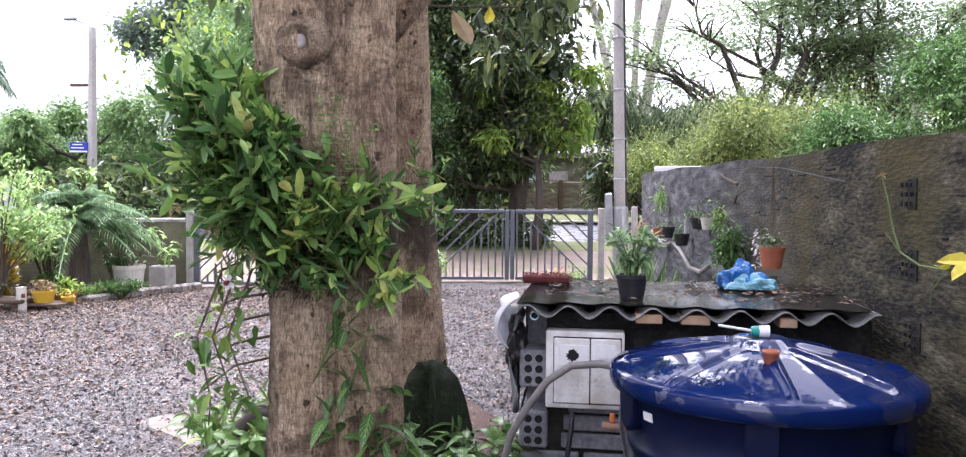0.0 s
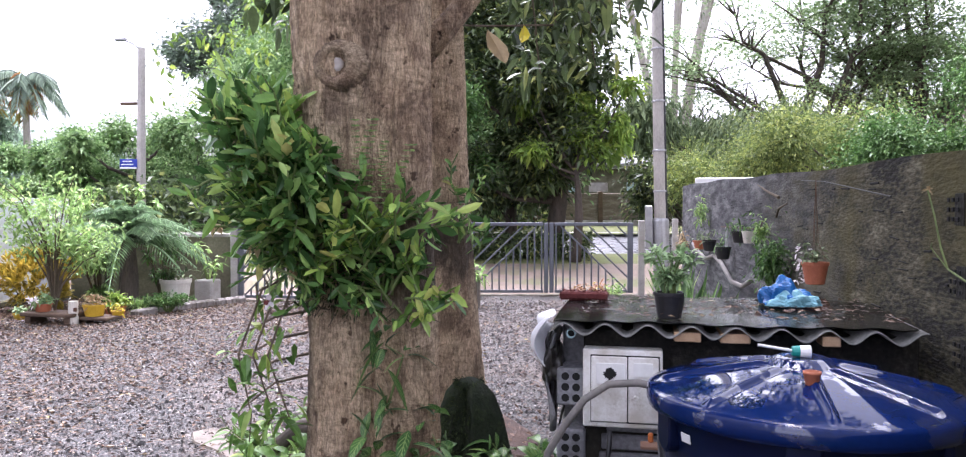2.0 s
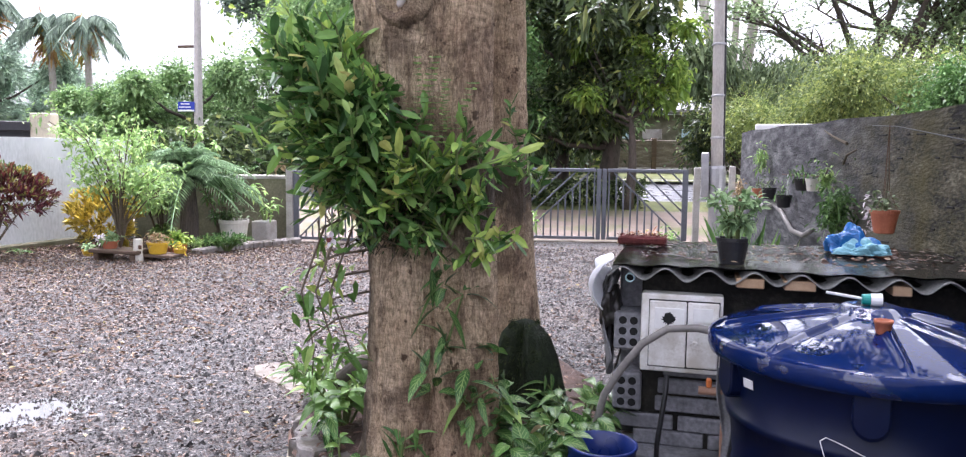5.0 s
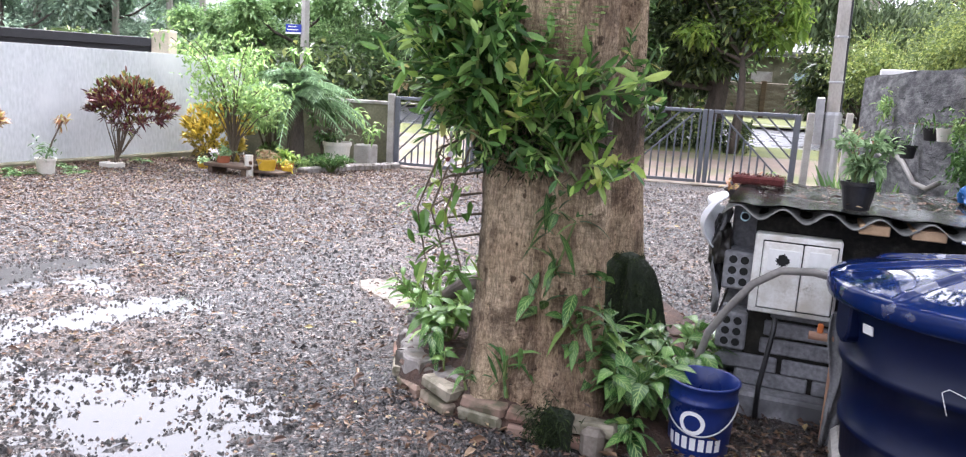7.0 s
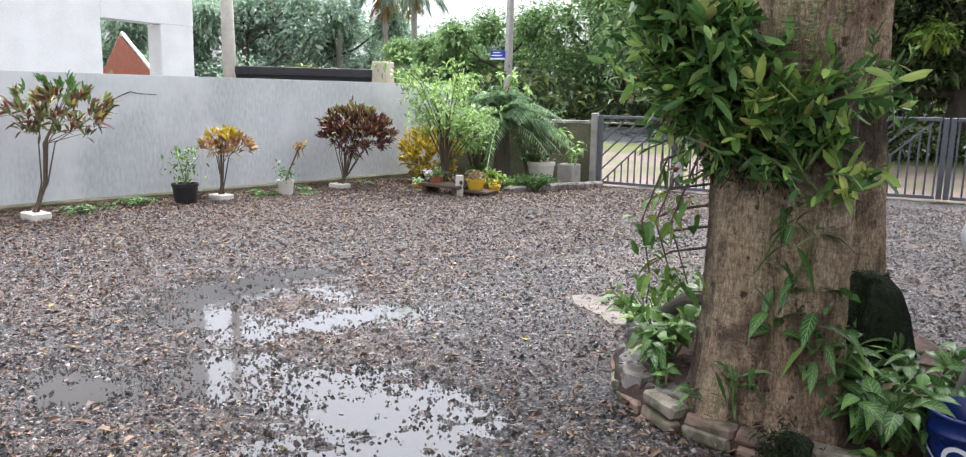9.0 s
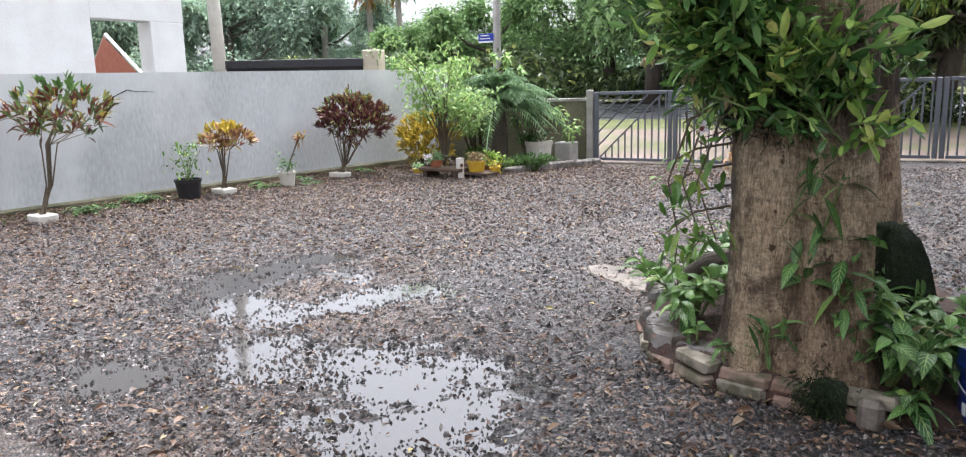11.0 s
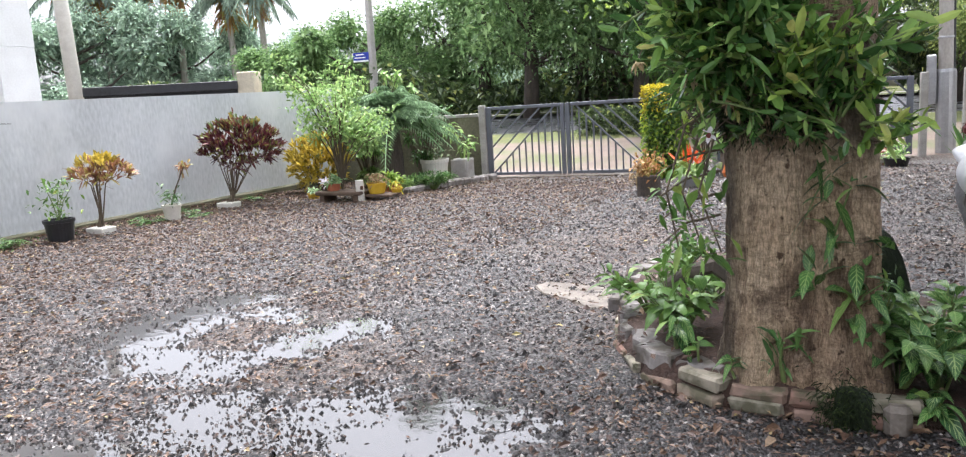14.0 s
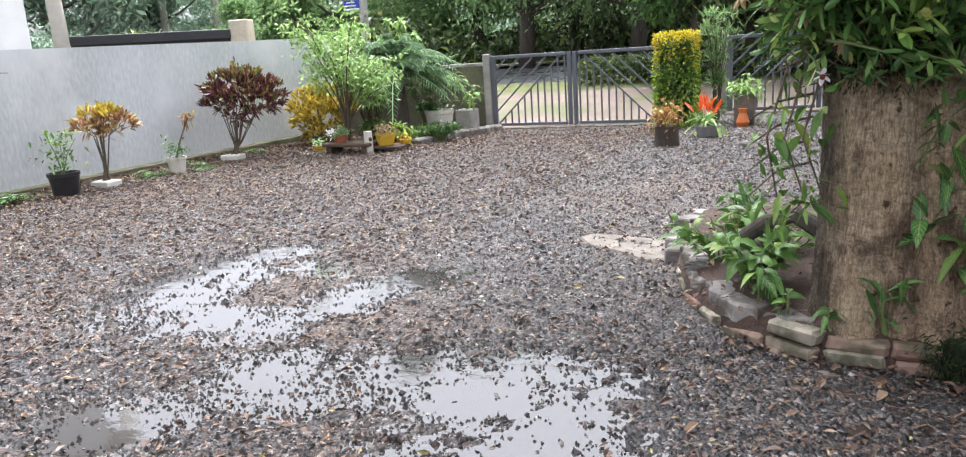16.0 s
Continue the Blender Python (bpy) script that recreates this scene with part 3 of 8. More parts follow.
def add_veins(m, colour=(0.42, 0.56, 0.2), count=7.0, strength=0.55):
    """A pale midrib and slanting side veins, along the leaf's own UVs."""
    n, l = m.node_tree.nodes, m.node_tree.links
    b = n["Principled BSDF"]
    src = b.inputs["Base Color"].links[0].from_socket
    co, sep = n.new("ShaderNodeTexCoord"), n.new("ShaderNodeSeparateXYZ")
    l.new(co.outputs["UV"], sep.inputs[0])

    def op(kind, *args):
        o = n.new("ShaderNodeMath")
        o.operation = kind
        for i, a in enumerate(args):
            if isinstance(a, float):
                o.inputs[i].default_value = a
            else:
                l.new(a, o.inputs[i])
        return o.outputs[0]
    off = op("ABSOLUTE", op("SUBTRACT", sep.outputs[0], 0.5))
    slant = op("MULTIPLY", op("SUBTRACT", sep.outputs[1], op("MULTIPLY", off, 0.55)), count)
    ray = op("ABSOLUTE", op("SUBTRACT", op("FRACT", slant), 0.5))
    side_vein = op("MULTIPLY", op("LESS_THAN", ray, 0.11), op("LESS_THAN", off, 0.42))
    rib = op("LESS_THAN", off, 0.045)
    mx = n.new("ShaderNodeMix")
    mx.data_type = "RGBA"
    l.new(op("MULTIPLY", op("MAXIMUM", side_vein, rib), strength), mx.inputs[0])
    l.new(src, mx.inputs[6])
    mx.inputs[7].default_value = (*colour, 1)
    l.new(mx.outputs[2], b.inputs["Base Color"])


add_veins(L_VARI)
add_veins(L_SHRUB, (0.2, 0.33, 0.1), 6.0, 0.35)
add_veins(L_PHILO, (0.34, 0.5, 0.14), 5.0, 0.4)
rng = np.random.default_rng(7)


# ---- mesh kit ----
BLADE = ((0.0, 0.08), (0.16, 0.66), (0.36, 1.0), (0.56, 0.95), (0.75, 0.64), (0.9, 0.28), (1.0, 0.0))


class Shape:
    """Vertices and faces gathered for one mesh."""

    def __init__(self):
        self.v, self.f, self.n = [], [], 0

    def add(self, verts, faces):
        verts = np.asarray(verts, float)
        self.v.append(verts)
        k = self.n
        self.f.extend([tuple(i + k for i in f) for f in faces])
        self.n += len(verts)
        return self

    def add_np(self, verts, quads, tris):
        k = self.n
        self.v.append(verts)
        if len(quads):
            self.f.extend(map(tuple, (quads + k).tolist()))
        if len(tris):
            self.f.extend(map(tuple, (tris + k).tolist()))
        self.n += len(verts)
        return self

    def box(self, c, s, b=0.004, turn=None):
        """A box with chamfered edges, centre c, size s."""
        x, y, z = (q / 2 for q in s)
        b = min(b, x * 0.45, y * 0.45, z * 0.45)
        pts = []
        for sx in (-1, 1):
            for sy in (-1, 1):
                for sz in (-1, 1):
                    pts += [(sx * x, sy * (y - b), sz * (z - b)), (sx * (x - b), sy * y, sz * (z - b)), (sx * (x - b), sy * (y - b), sz * z)]

        def i(sx, sy, sz, k):
            return ((sx > 0) * 4 + (sy > 0) * 2 + (sz > 0)) * 3 + k
        f = []
        for s1 in (-1, 1):
            f.append([i(s1, a, c2, 0) for a, c2 in ((-1, -1), (1, -1), (1, 1), (-1, 1))][::s1])
            f.append([i(a, s1, c2, 1) for a, c2 in ((-1, -1), (1, -1), (1, 1), (-1, 1))][::-s1])
            f.append([i(a, c2, s1, 2) for a, c2 in ((-1, -1), (1, -1), (1, 1), (-1, 1))][::s1])
        for a in (-1, 1):
            for c2 in (-1, 1):
                f.append([i(-1, a, c2, 1), i(1, a, c2, 1), i(1, a, c2, 2), i(-1, a, c2, 2)][::-a * c2])
                f.append([i(a, -1, c2, 0), i(a, 1, c2, 0), i(a, 1, c2, 2), i(a, -1, c2, 2)][::a * c2])
                f.append([i(a, c2, -1, 0), i(a, c2, 1, 0), i(a, c2, 1, 1), i(a, c2, -1, 1)][::-a * c2])
                for e in (-1, 1):
                    f.append([i(a, c2, e, 0), i(a, c2, e, 1), i(a, c2, e, 2)][::a * c2 * e])
        pts = np.array(pts)
        if turn is not None:
            pts = pts @ np.array(turn.to_3x3()).T
        return self.add(pts + np.array(c), f)

    def tube(self, pts, radii, n=8, cap=True, wob=0.0):
        pts = [Vector(p) for p in pts]
        if not hasattr(radii, "__len__"):
            radii = [radii] * len(pts)
        vs, fs = [], []
        ref = None
        for k, p in enumerate(pts):
            d = (pts[min(k + 1, len(pts) - 1)] - pts[max(k - 1, 0)]).normalized()
            if ref is None:
                ref = Vector((1, 0, 0)) if abs(d.x) < 0.8 else Vector((0, 1, 0))
            u = (ref - d * ref.dot(d)).normalized()
            w = d.cross(u)
            ref = u
            for j in range(n):
                a = 2 * math.pi * j / n
                r = radii[k] * (1 + (wob * (rng.random() - 0.5) if wob else 0))
                vs.append(p + (u * math.cos(a) + w * math.sin(a)) * r)
        m = len(pts)
        for k in range(m - 1):
            for j in range(n):
                fs.append((k * n + j, k * n + (j + 1) % n, (k + 1) * n + (j + 1) % n, (k + 1) * n + j))
        if cap:
            fs.append(tuple(range(n))[::-1])
            fs.append(tuple((m - 1) * n + j for j in range(n)))
        return self.add([tuple(v) for v in vs], fs)

    def lathe(self, prof, n=32, c=(0, 0, 0)):
        vs, fs = [], []
        for r, z in prof:
            for j in range(n):
                a = 2 * math.pi * j / n
                vs.append((c[0] + r * math.cos(a), c[1] + r * math.sin(a), c[2] + z))
        m = len(prof)
        for k in range(m - 1):
            for j in range(n):
                fs.append((k * n + j, k * n + (j + 1) % n, (k + 1) * n + (j + 1) % n, (k + 1) * n + j))
        fs.append(tuple(range(n))[::-1])
        fs.append(tuple((m - 1) * n + j for j in range(n)))
        return self.add(vs, fs)

    def leaves(self, base, d, length, width, droop=0.3, fold=0.18, lean=0.35, simple=False, prof=(0.14, 1.0, 0.72)):
        """Leaves from base points along d; each bends down by droop and folds along its midrib."""
        base, d = np.atleast_2d(np.asarray(base, float)), np.atleast_2d(np.asarray(d, float))
        N = len(base)
        if not N:
            return self
        d = d / np.maximum(np.linalg.norm(d, axis=1, keepdims=True), 1e-6)
        length, width, droop = (np.broadcast_to(np.asarray(q, float), (N,)) for q in (length, width, droop))
        up = np.array([0, 0, 1.0]) + rng.normal(0, lean, (N, 3))
        side = np.cross(d, up)
        side /= np.maximum(np.linalg.norm(side, axis=1, keepdims=True), 1e-6)
        nrm = np.cross(side, d)

        def mid(s):
            return base + d * (length * s)[:, None] + np.array([0, 0, -1.0]) * (droop * length * s * s)[:, None]
        if simple:
            c = mid(0.5)
            out = side * (width / 2)[:, None]
            lift = nrm * (fold * width)[:, None]
            v = np.stack([base, c - out + lift, mid(1.0), c + out + lift], 1).reshape(-1, 3)
            k = np.arange(N)[:, None] * 4
            tris = np.concatenate([k + [0, 3, 2], k + [0, 2, 1]])
            return self.add_np(v, np.zeros((0, 4), int), tris)
        rows = []
        for s, w in zip((0.0, 0.38, 0.74), prof):
            c = mid(s)
            out = side * (width * w / 2)[:, None]
            lift = nrm * (fold * width * w)[:, None]
            rows += [c - out + lift, c, c + out + lift]
        rows.append(mid(1.0))
        v = np.stack(rows, 1).reshape(-1, 3)
        k = np.arange(N)[:, None] * 10
        quads = np.concatenate([k + q for q in ([0, 1, 4, 3], [1, 2, 5, 4], [3, 4, 7, 6], [4, 5, 8, 7])])
        tris = np.concatenate([k + q for q in ([6, 7, 9], [7, 8, 9])])
        return self.add_np(v, quads, tris)

    def blades(self, base, d, length, width, droop=0.5, fold=0.12, lean=0.3):
        """Broad pointed leaves of 19 points each, for smooth outlines."""
        base, d = np.atleast_2d(np.asarray(base, float)), np.atleast_2d(np.asarray(d, float))
        N = len(base)
        d = d / np.maximum(np.linalg.norm(d, axis=1, keepdims=True), 1e-6)
        length, width, droop = (np.broadcast_to(np.asarray(q, float), (N,)) for q in (length, width, droop))
        side = np.cross(d, np.array([0, 0, 1.0]) + rng.normal(0, lean, (N, 3)))
        side /= np.maximum(np.linalg.norm(side, axis=1, keepdims=True), 1e-6)
        nrm = np.cross(side, d)
        wave = rng.uniform(-0.12, 0.12, (N, 1))
        rows = []
        for k, (f, w) in enumerate(BLADE):
            c = base + d * (length * f)[:, None] + np.array([0, 0, -1.0]) * (droop * length * f * f)[:, None]
            if w == 0:
                rows.append(c)
                continue
            out, lift = side * (width * w / 2)[:, None], nrm * (fold * width * w)[:, None]
            rows += [c - out + lift * (1 + wave * (-1) ** k), c, c + out + lift * (1 - wave * (-1) ** k)]
        v = np.stack(rows, 1).reshape(-1, 3)
        k = np.arange(N)[:, None] * 19
        quads = np.concatenate([k + np.array([a, a + 1, a + 4, a + 3]) for r_ in range(5) for a in (3 * r_, 3 * r_ + 1)])
        return self.add_np(v, quads, np.concatenate([k + [15, 16, 18], k + [16, 17, 18]]))

    def mesh(self, name, smooth=False):
        me = bpy.data.meshes.new(name)
        me.from_pydata(np.concatenate(self.v).tolist(), [], self.f)
        if smooth:
            me.polygons.foreach_set("use_smooth", [True] * len(me.polygons))
        return me


def part(name, shape, material, parent, label="", smooth=False, m=None):
    """One mesh under a thing or under a part."""
    ob = new(name, shape.mesh(name, smooth) if isinstance(shape, Shape) else shape)
    if not ob.data.materials:
        ob.data.materials.append(material)
    ob.parent = parent
    if m is not None:
        ob.matrix_basis = m
    return tagged(ob, label)


def veined(name, shape, material, parent, label=""):
    """A part made of blades alone; its UVs run along and across each leaf."""
    me = shape.mesh(name, True)
    uv = np.array([(a, f) for f, w in BLADE for a in ((0, 0.5, 1) if w else (0.5,))])
    idx = np.empty(len(me.loops), np.int32)
    me.loops.foreach_get("vertex_index", idx)
    me.uv_layers.new(name="leaf").data.foreach_set("uv", uv[idx % 19].ravel())
    return part(name, me, material, parent, label)


def thing(name, loc, label, category, group="", rz=0.0):
    ob = new(name)
    ob.empty_display_size = 0.1
    ob.matrix_basis = pose(loc[0], loc[1], loc[2] + float(dip(loc[0], loc[1])), 0, 0, rz)
    return tagged(ob, label, category, group)


def solid(name, shape, material, label, category, group="", kind="", smooth=False, loc=(0, 0, 0)):
    ob = new(name, shape.mesh(name, smooth))
    ob.data.materials.append(material)
    ob.matrix_basis = pose(*loc)
    return tagged(ob, label, category, group, kind)


def ball_dirs(n, up=0.0):
    d = rng.normal(size=(n, 3))
    d[:, 2] += up
    return d / np.linalg.norm(d, axis=1, keepdims=True)


def smoothstep(a, b, x):
    t = np.clip((x - a) / (b - a), 0, 1)
    return t * t * (3 - 2 * t)


# ---- ground ----
def gate_line(x):
    return 12.665 + 0.201 * (x + 1.63)


PUDDLES = [(-2.45, 2.13, 0.92, 0.52, -0.22), (-3.36, 1.98, 0.46, 0.34, -0.5), (-4.7, 2.95, 0.58, 1.0, 0.15), (-4.15, 2.45, 0.7, 0.34, -0.05),
           (-3.6, 3.1, 0.36, 0.56, -0.4), (-3.68, 1.45, 0.46, 0.32, 0.5), (-3.75, 2.72, 0.5, 0.24, 0.3), (-4.75, 3.62, 0.5, 0.3, 0.5), (-4.2, 3.35, 0.42, 0.24, -0.3), (-2.2, 1.75, 0.55, 0.34, 0.2)]


def hollow(x, y):
    """Depth of the puddle hollows at a place."""
    h = 0.0
    for cx, cy, a, b, t in PUDDLES:
        u, v = (x - cx) * np.cos(t) + (y - cy) * np.sin(t), -(x - cx) * np.sin(t) + (y - cy) * np.cos(t)
        h = np.maximum(h, np.exp(-((u / a) ** 2 + (v / b) ** 2) * 1.1))
    return h * (0.93 + 0.2 * np.sin(9.1 * x + 4.3 * y) * np.sin(8.3 * y - 5.1 * x) + 0.2 * np.sin(25 * x - 13 * y + 1) * np.sin(29 * y + 15 * x))


def dip(x, y):
    """The yard falls a little towards the left-hand gate."""
    return -0.09 * smoothstep(8.0, 11.0, y) * (1 - smoothstep(12.2, 13.6, y)) * (1 - smoothstep(-4.4, -2.9, x))


def ripple(x, y):
    return 0.45 * np.sin(2.1 * x + 1.3 * y) * np.sin(1.7 * y - 0.6 * x) + 0.3 * np.sin(6.3 * x - 3.1 * y + 1) * np.sin(5.2 * y + 2 * x) \
        + 0.25 * np.sin(15.1 * x + 4 * y) * np.sin(13.3 * y - 7 * x)


def ground_z(x, y):
    x, y = np.asarray(x, float), np.asarray(y, float)
    d = y - gate_line(x) - 0.5
    rise = 1.25 * (1 - np.exp(-np.clip(d, 0, None) * 0.1 / 1.25 * 1.25))
    inside = 1 - smoothstep(-0.5, 0.3, d)
    return rise + dip(x, y) + inside * (0.013 * ripple(x, y) + 0.014 - 0.051 * hollow(x, y) + 0.016 * np.sin(23 * x + 9 * y) * np.sin(27 * y - 11 * x) * np.sin(3.1 * x - 2.3 * y + 0.7))


def sheet(name, xs, ys, zf, material, label, category, kind="structure", keep=None):
    X, Y = np.meshgrid(xs, ys)
    V = np.stack([X.ravel(), Y.ravel(), zf(X, Y).ravel()], 1)
    w = len(xs)
    i, j = np.meshgrid(np.arange(w - 1), np.arange(len(ys) - 1))
    k = (j * w + i).ravel()
    Q = np.stack([k, k + 1, k + w + 1, k + w], 1)
    if keep is not None:
        c = V[Q].mean(1)
        Q = Q[keep(c[:, 0], c[:, 1])]
    return solid(name, Shape().add_np(V, Q, []), material, label, category, "", kind, True)


XS = np.concatenate([[-600, -200, -80, -40, -25, -16, -12], np.arange(-10, 1.8, 0.06), [2.2, 4, 8, 15, 30, 80, 200, 600]])
YS = np.concatenate([[-600, -150, -40, -12, -5, -2], np.arange(-1, 6.5, 0.06), np.arange(6.5, 14, 0.25), np.arange(14, 34, 0.5), [40, 60, 100, 200, 600]])
sheet("ground", XS, YS, ground_z, GRAVEL, "dark wet gravel yard with scattered leaves", "ground")
water = sheet("water", np.arange(-6.6, -1.2, 0.08), np.arange(0.6, 4.4, 0.08), lambda x, y: 0 * x - 0.010, WATER, "shallow rain puddles on the gravel", "puddle",
              keep=lambda x, y: hollow(x, y) > 0.12)
water.visible_shadow = False


def strip(name, d0, d1, lift, material, label, category, x0=-45, x1=40):
    xs = np.arange(x0, x1 + 0.1, 1.0)
    t = np.linspace(0, 1, 14)
    V, Q = [], []
    for a in t:
        for x in xs:
            y = gate_line(x) + d0 + (d1 - d0) * a
            V.append((x, y, float(ground_z(x, y)) + lift))
    w = len(xs)
    for j in range(len(t) - 1):
        for i in range(w - 1):
            Q.append((j * w + i, j * w + i + 1, (j + 1) * w + i + 1, (j + 1) * w + i))
    return solid(name, Shape().add(V, Q), material, label, category, "", "structure", True)


strip("pavement", 0.15, 3.4, 0.008, SAND, "bare sandy footway with damp patches outside the gate", "footway")
strip("lawn_near", 3.4, 4.9, 0.012, LAWN, "thin mossy grass verge along the road", "verge")
strip("road", 4.9, 9.0, 0.006, ROAD, "wet dark asphalt road", "road")
strip("kerb", 9.0, 9.25, 0.12, CONCRETE, "worn concrete kerb", "kerb")
strip("lawn_far", 9.25, 13.5, 0.06, LAWN, "yellowish grass verge across the road", "verge")

# stones and fallen leaves lying loose on the sheet
N = 190000
px = rng.uniform(-8.9, 0.4, N * 3)
py = 0.9 + 11 * rng.random(N * 3) ** 1.5
free = ~((px > -2.0) & (py > 2.78) & (py < 4.9) & (px < -0.4)) & (py < 12.0 + 0.2 * px) & (rng.random(N * 3) > 0.45 * smoothstep(0.6, 0.9, hollow(px, py)))
px, py = px[free][:N], py[free][:N]
r = rng.gamma(5, 0.0015, len(px)) * (0.85 + 0.06 * py)
unit = np.array([[1, 0, -0.2], [0, 1, -0.2], [-1, 0, -0.2], [0, -1, -0.2], [0, 0, 0.6]], float)
ang = rng.uniform(0, 6.28, len(px))
st = unit[None] * (1 + rng.uniform(-0.4, 0.4, (len(px), 5, 1))) + rng.normal(0, 0.16, (len(px), 5, 3))
ca, sa = np.cos(ang)[:, None], np.sin(ang)[:, None]
st = np.stack([st[..., 0] * ca - st[..., 1] * sa * 0.75, st[..., 0] * sa + st[..., 1] * ca * 0.75, st[..., 2]], 2) * r[:, None, None]
deep = hollow(px, py)
float_z = np.where((deep > 0.3) & (rng.random(len(px)) < 0.9 * (1 - smoothstep(0.5, 1.05, deep))), -0.007, -9.0)
st += np.stack([px, py, np.maximum(ground_z(px, py) + r * 0.15, float_z)], 1)[:, None]
k = np.arange(len(px))[:, None] * 5
tri = np.concatenate([k + q for q in ([0, 1, 4], [1, 2, 4], [2, 3, 4], [3, 0, 4])])
solid("gravel_stones", Shape().add_np(st.reshape(-1, 3), [], tri), STONE, "loose wet grey gravel stones", "gravel", kind="stuff")


def out_of_pools(x, y):
    """Few leaves lie in standing water."""
    dry = rng.random(len(x)) > 0.93 * smoothstep(0.3, 0.55, hollow(x, y))
    return x[dry], y[dry]


N = 26000
lx, ly = -9.4 + 9.7 * rng.random(N) ** 2.3, 0.9 + 11 * rng.random(N) ** 0.9
lx, ly = out_of_pools(lx, ly)
N = len(lx)
a = rng.uniform(0, 6.28, N)
fl = Shape()
fl.leaves(np.stack([lx, ly, ground_z(lx, ly) + 0.018], 1), np.stack([np.cos(a), np.sin(a), rng.normal(0, 0.12, N)], 1), rng.uniform(0.018, 0.06, N), rng.uniform(0.008, 0.026, N),
          0.0, 0.25, 0.5, simple=True)
N = 40000
lx, ly = -9.4 + 5.8 * rng.random(N) ** 1.5, 0.9 + 10.5 * rng.random(N) ** 0.8
lx, ly = out_of_pools(lx, ly)
N = len(lx)
a = rng.uniform(0, 6.28, N)
fl.leaves(np.stack([lx, ly, ground_z(lx, ly) + 0.016], 1), np.stack([np.cos(a), np.sin(a), rng.normal(0, 0.15, N)], 1), rng.uniform(0.02, 0.05, N), rng.uniform(0.01, 0.024, N), 0.0, 0.25, 0.5, simple=True)
N = 6500
lx, ly = -4.2 + 4.6 * rng.random(N) ** 0.7, 0.9 + 2.0 * rng.random(N)
lx, ly = out_of_pools(lx, ly)
N = len(lx)
a = rng.uniform(0, 6.28, N)
fl.leaves(np.stack([lx, ly, ground_z(lx, ly) + 0.012], 1), np.stack([np.cos(a), np.sin(a), rng.normal(0, 0.2, N)], 1), rng.uniform(0.012, 0.04, N), rng.uniform(0.006, 0.018, N), 0.0, 0.25, 0.5, simple=True)
N = 420
lx, ly = out_of_pools(-3.6 + 4.0 * rng.random(N) ** 0.8, 0.9 + 2.0 * rng.random(N))
N = len(lx)
a = rng.uniform(0, 6.28, N)
fl.leaves(np.stack([lx, ly, ground_z(lx, ly) + 0.022], 1), np.stack([np.cos(a), np.sin(a), rng.normal(0.1, 0.2, N)], 1), rng.uniform(0.035, 0.075, N), rng.uniform(0.018, 0.036, N), 0.3, 0.3, 0.5)
solid("leaf_litter", fl, LITTER, "brown and yellow fallen leaves on gravel", "leaf litter", kind="stuff")


# ---- walls ----
def wall_run(name, pts, thick, z0, ztop, material, label, category="wall"):
    """A wall of steady thickness along a plan line (its face on the line, its body to the right of it), with an uneven top."""
    s = Shape()
    (x0, y0), (x1, y1) = pts
    n = 60
    d = Vector((x1 - x0, y1 - y0)).normalized()
    o = Vector((d.y, -d.x)) * thick
    V, F = [], []
    for k in range(n + 1):
        t = k / n
        x, y = x0 + (x1 - x0) * t, y0 + (y1 - y0) * t
        zt = ztop(x, y, t)
        V += [(x, y, z0), (x, y, zt), (x + o.x, y + o.y, zt + 0.004), (x + o.x, y + o.y, z0)]
    for k in range(n):
        a = k * 4
        F += [(a, a + 4, a + 5, a + 1)[::-1], (a + 1, a + 5, a + 6, a + 2)[::-1], (a + 2, a + 6, a + 7, a + 3)[::-1]]
    F += [(0, 1, 2, 3)[::-1], tuple(n * 4 + q for q in (0, 1, 2, 3))]
    s.add(V, F)
    return solid(name, s, material, label, category, "", "structure")


west = wall_run("wall_west", [(-9.5, 11.05), (-9.5, -6.0)], 0.15, -0.1, lambda x, y, t: 1.5 + 0.012 * y, WALL_GREY, "smooth grey painted boundary wall with faint stains")
part("crack", Shape().tube([(-9.5, 4.56, 1.22), (-9.5, 4.69, 1.29), (-9.5, 4.83, 1.35), (-9.5, 4.93, 1.33), (-9.5, 5.18, 1.32)], [0.004, 0.006, 0.007, 0.005, 0.003], 6), HOLE, west, "thin dark crack in the plaster")
east = wall_run("wall_east", [(1.6, -3.2), (0.48, 11.7)], 0.16, -0.1, lambda x, y, t: 1.575 + 0.018 * y + 0.012 * math.sin(9 * t) + 0.008 * math.sin(41 * t + 1), EAST_WALL,
         "rough dark mouldy rendered boundary wall")
for k in range(130):
    y, z = 2.4 + 7.5 * rng.random() ** 1.3, rng.uniform(0.5, 1.55)
    part("scar", Shape().box((1.36 - 0.075 * y - 0.001, y, z), (0.012, y * rng.uniform(0.006, 0.03), rng.uniform(0.004, 0.012)), 0.003, Matrix.Rotation(0.075, 3, "Z") @ Matrix.Rotation(rng.normal(0, 0.04), 3, "X")), HOLE, east, "chip in the render")
wall_run("wall_fence", [(-9.5, gate_line(-9.5)), (-6.86, gate_line(-6.86))], -0.12, -0.2, lambda x, y, t: 0.99, OLIVE_WALL, "low olive stained plaster wall by the gate")
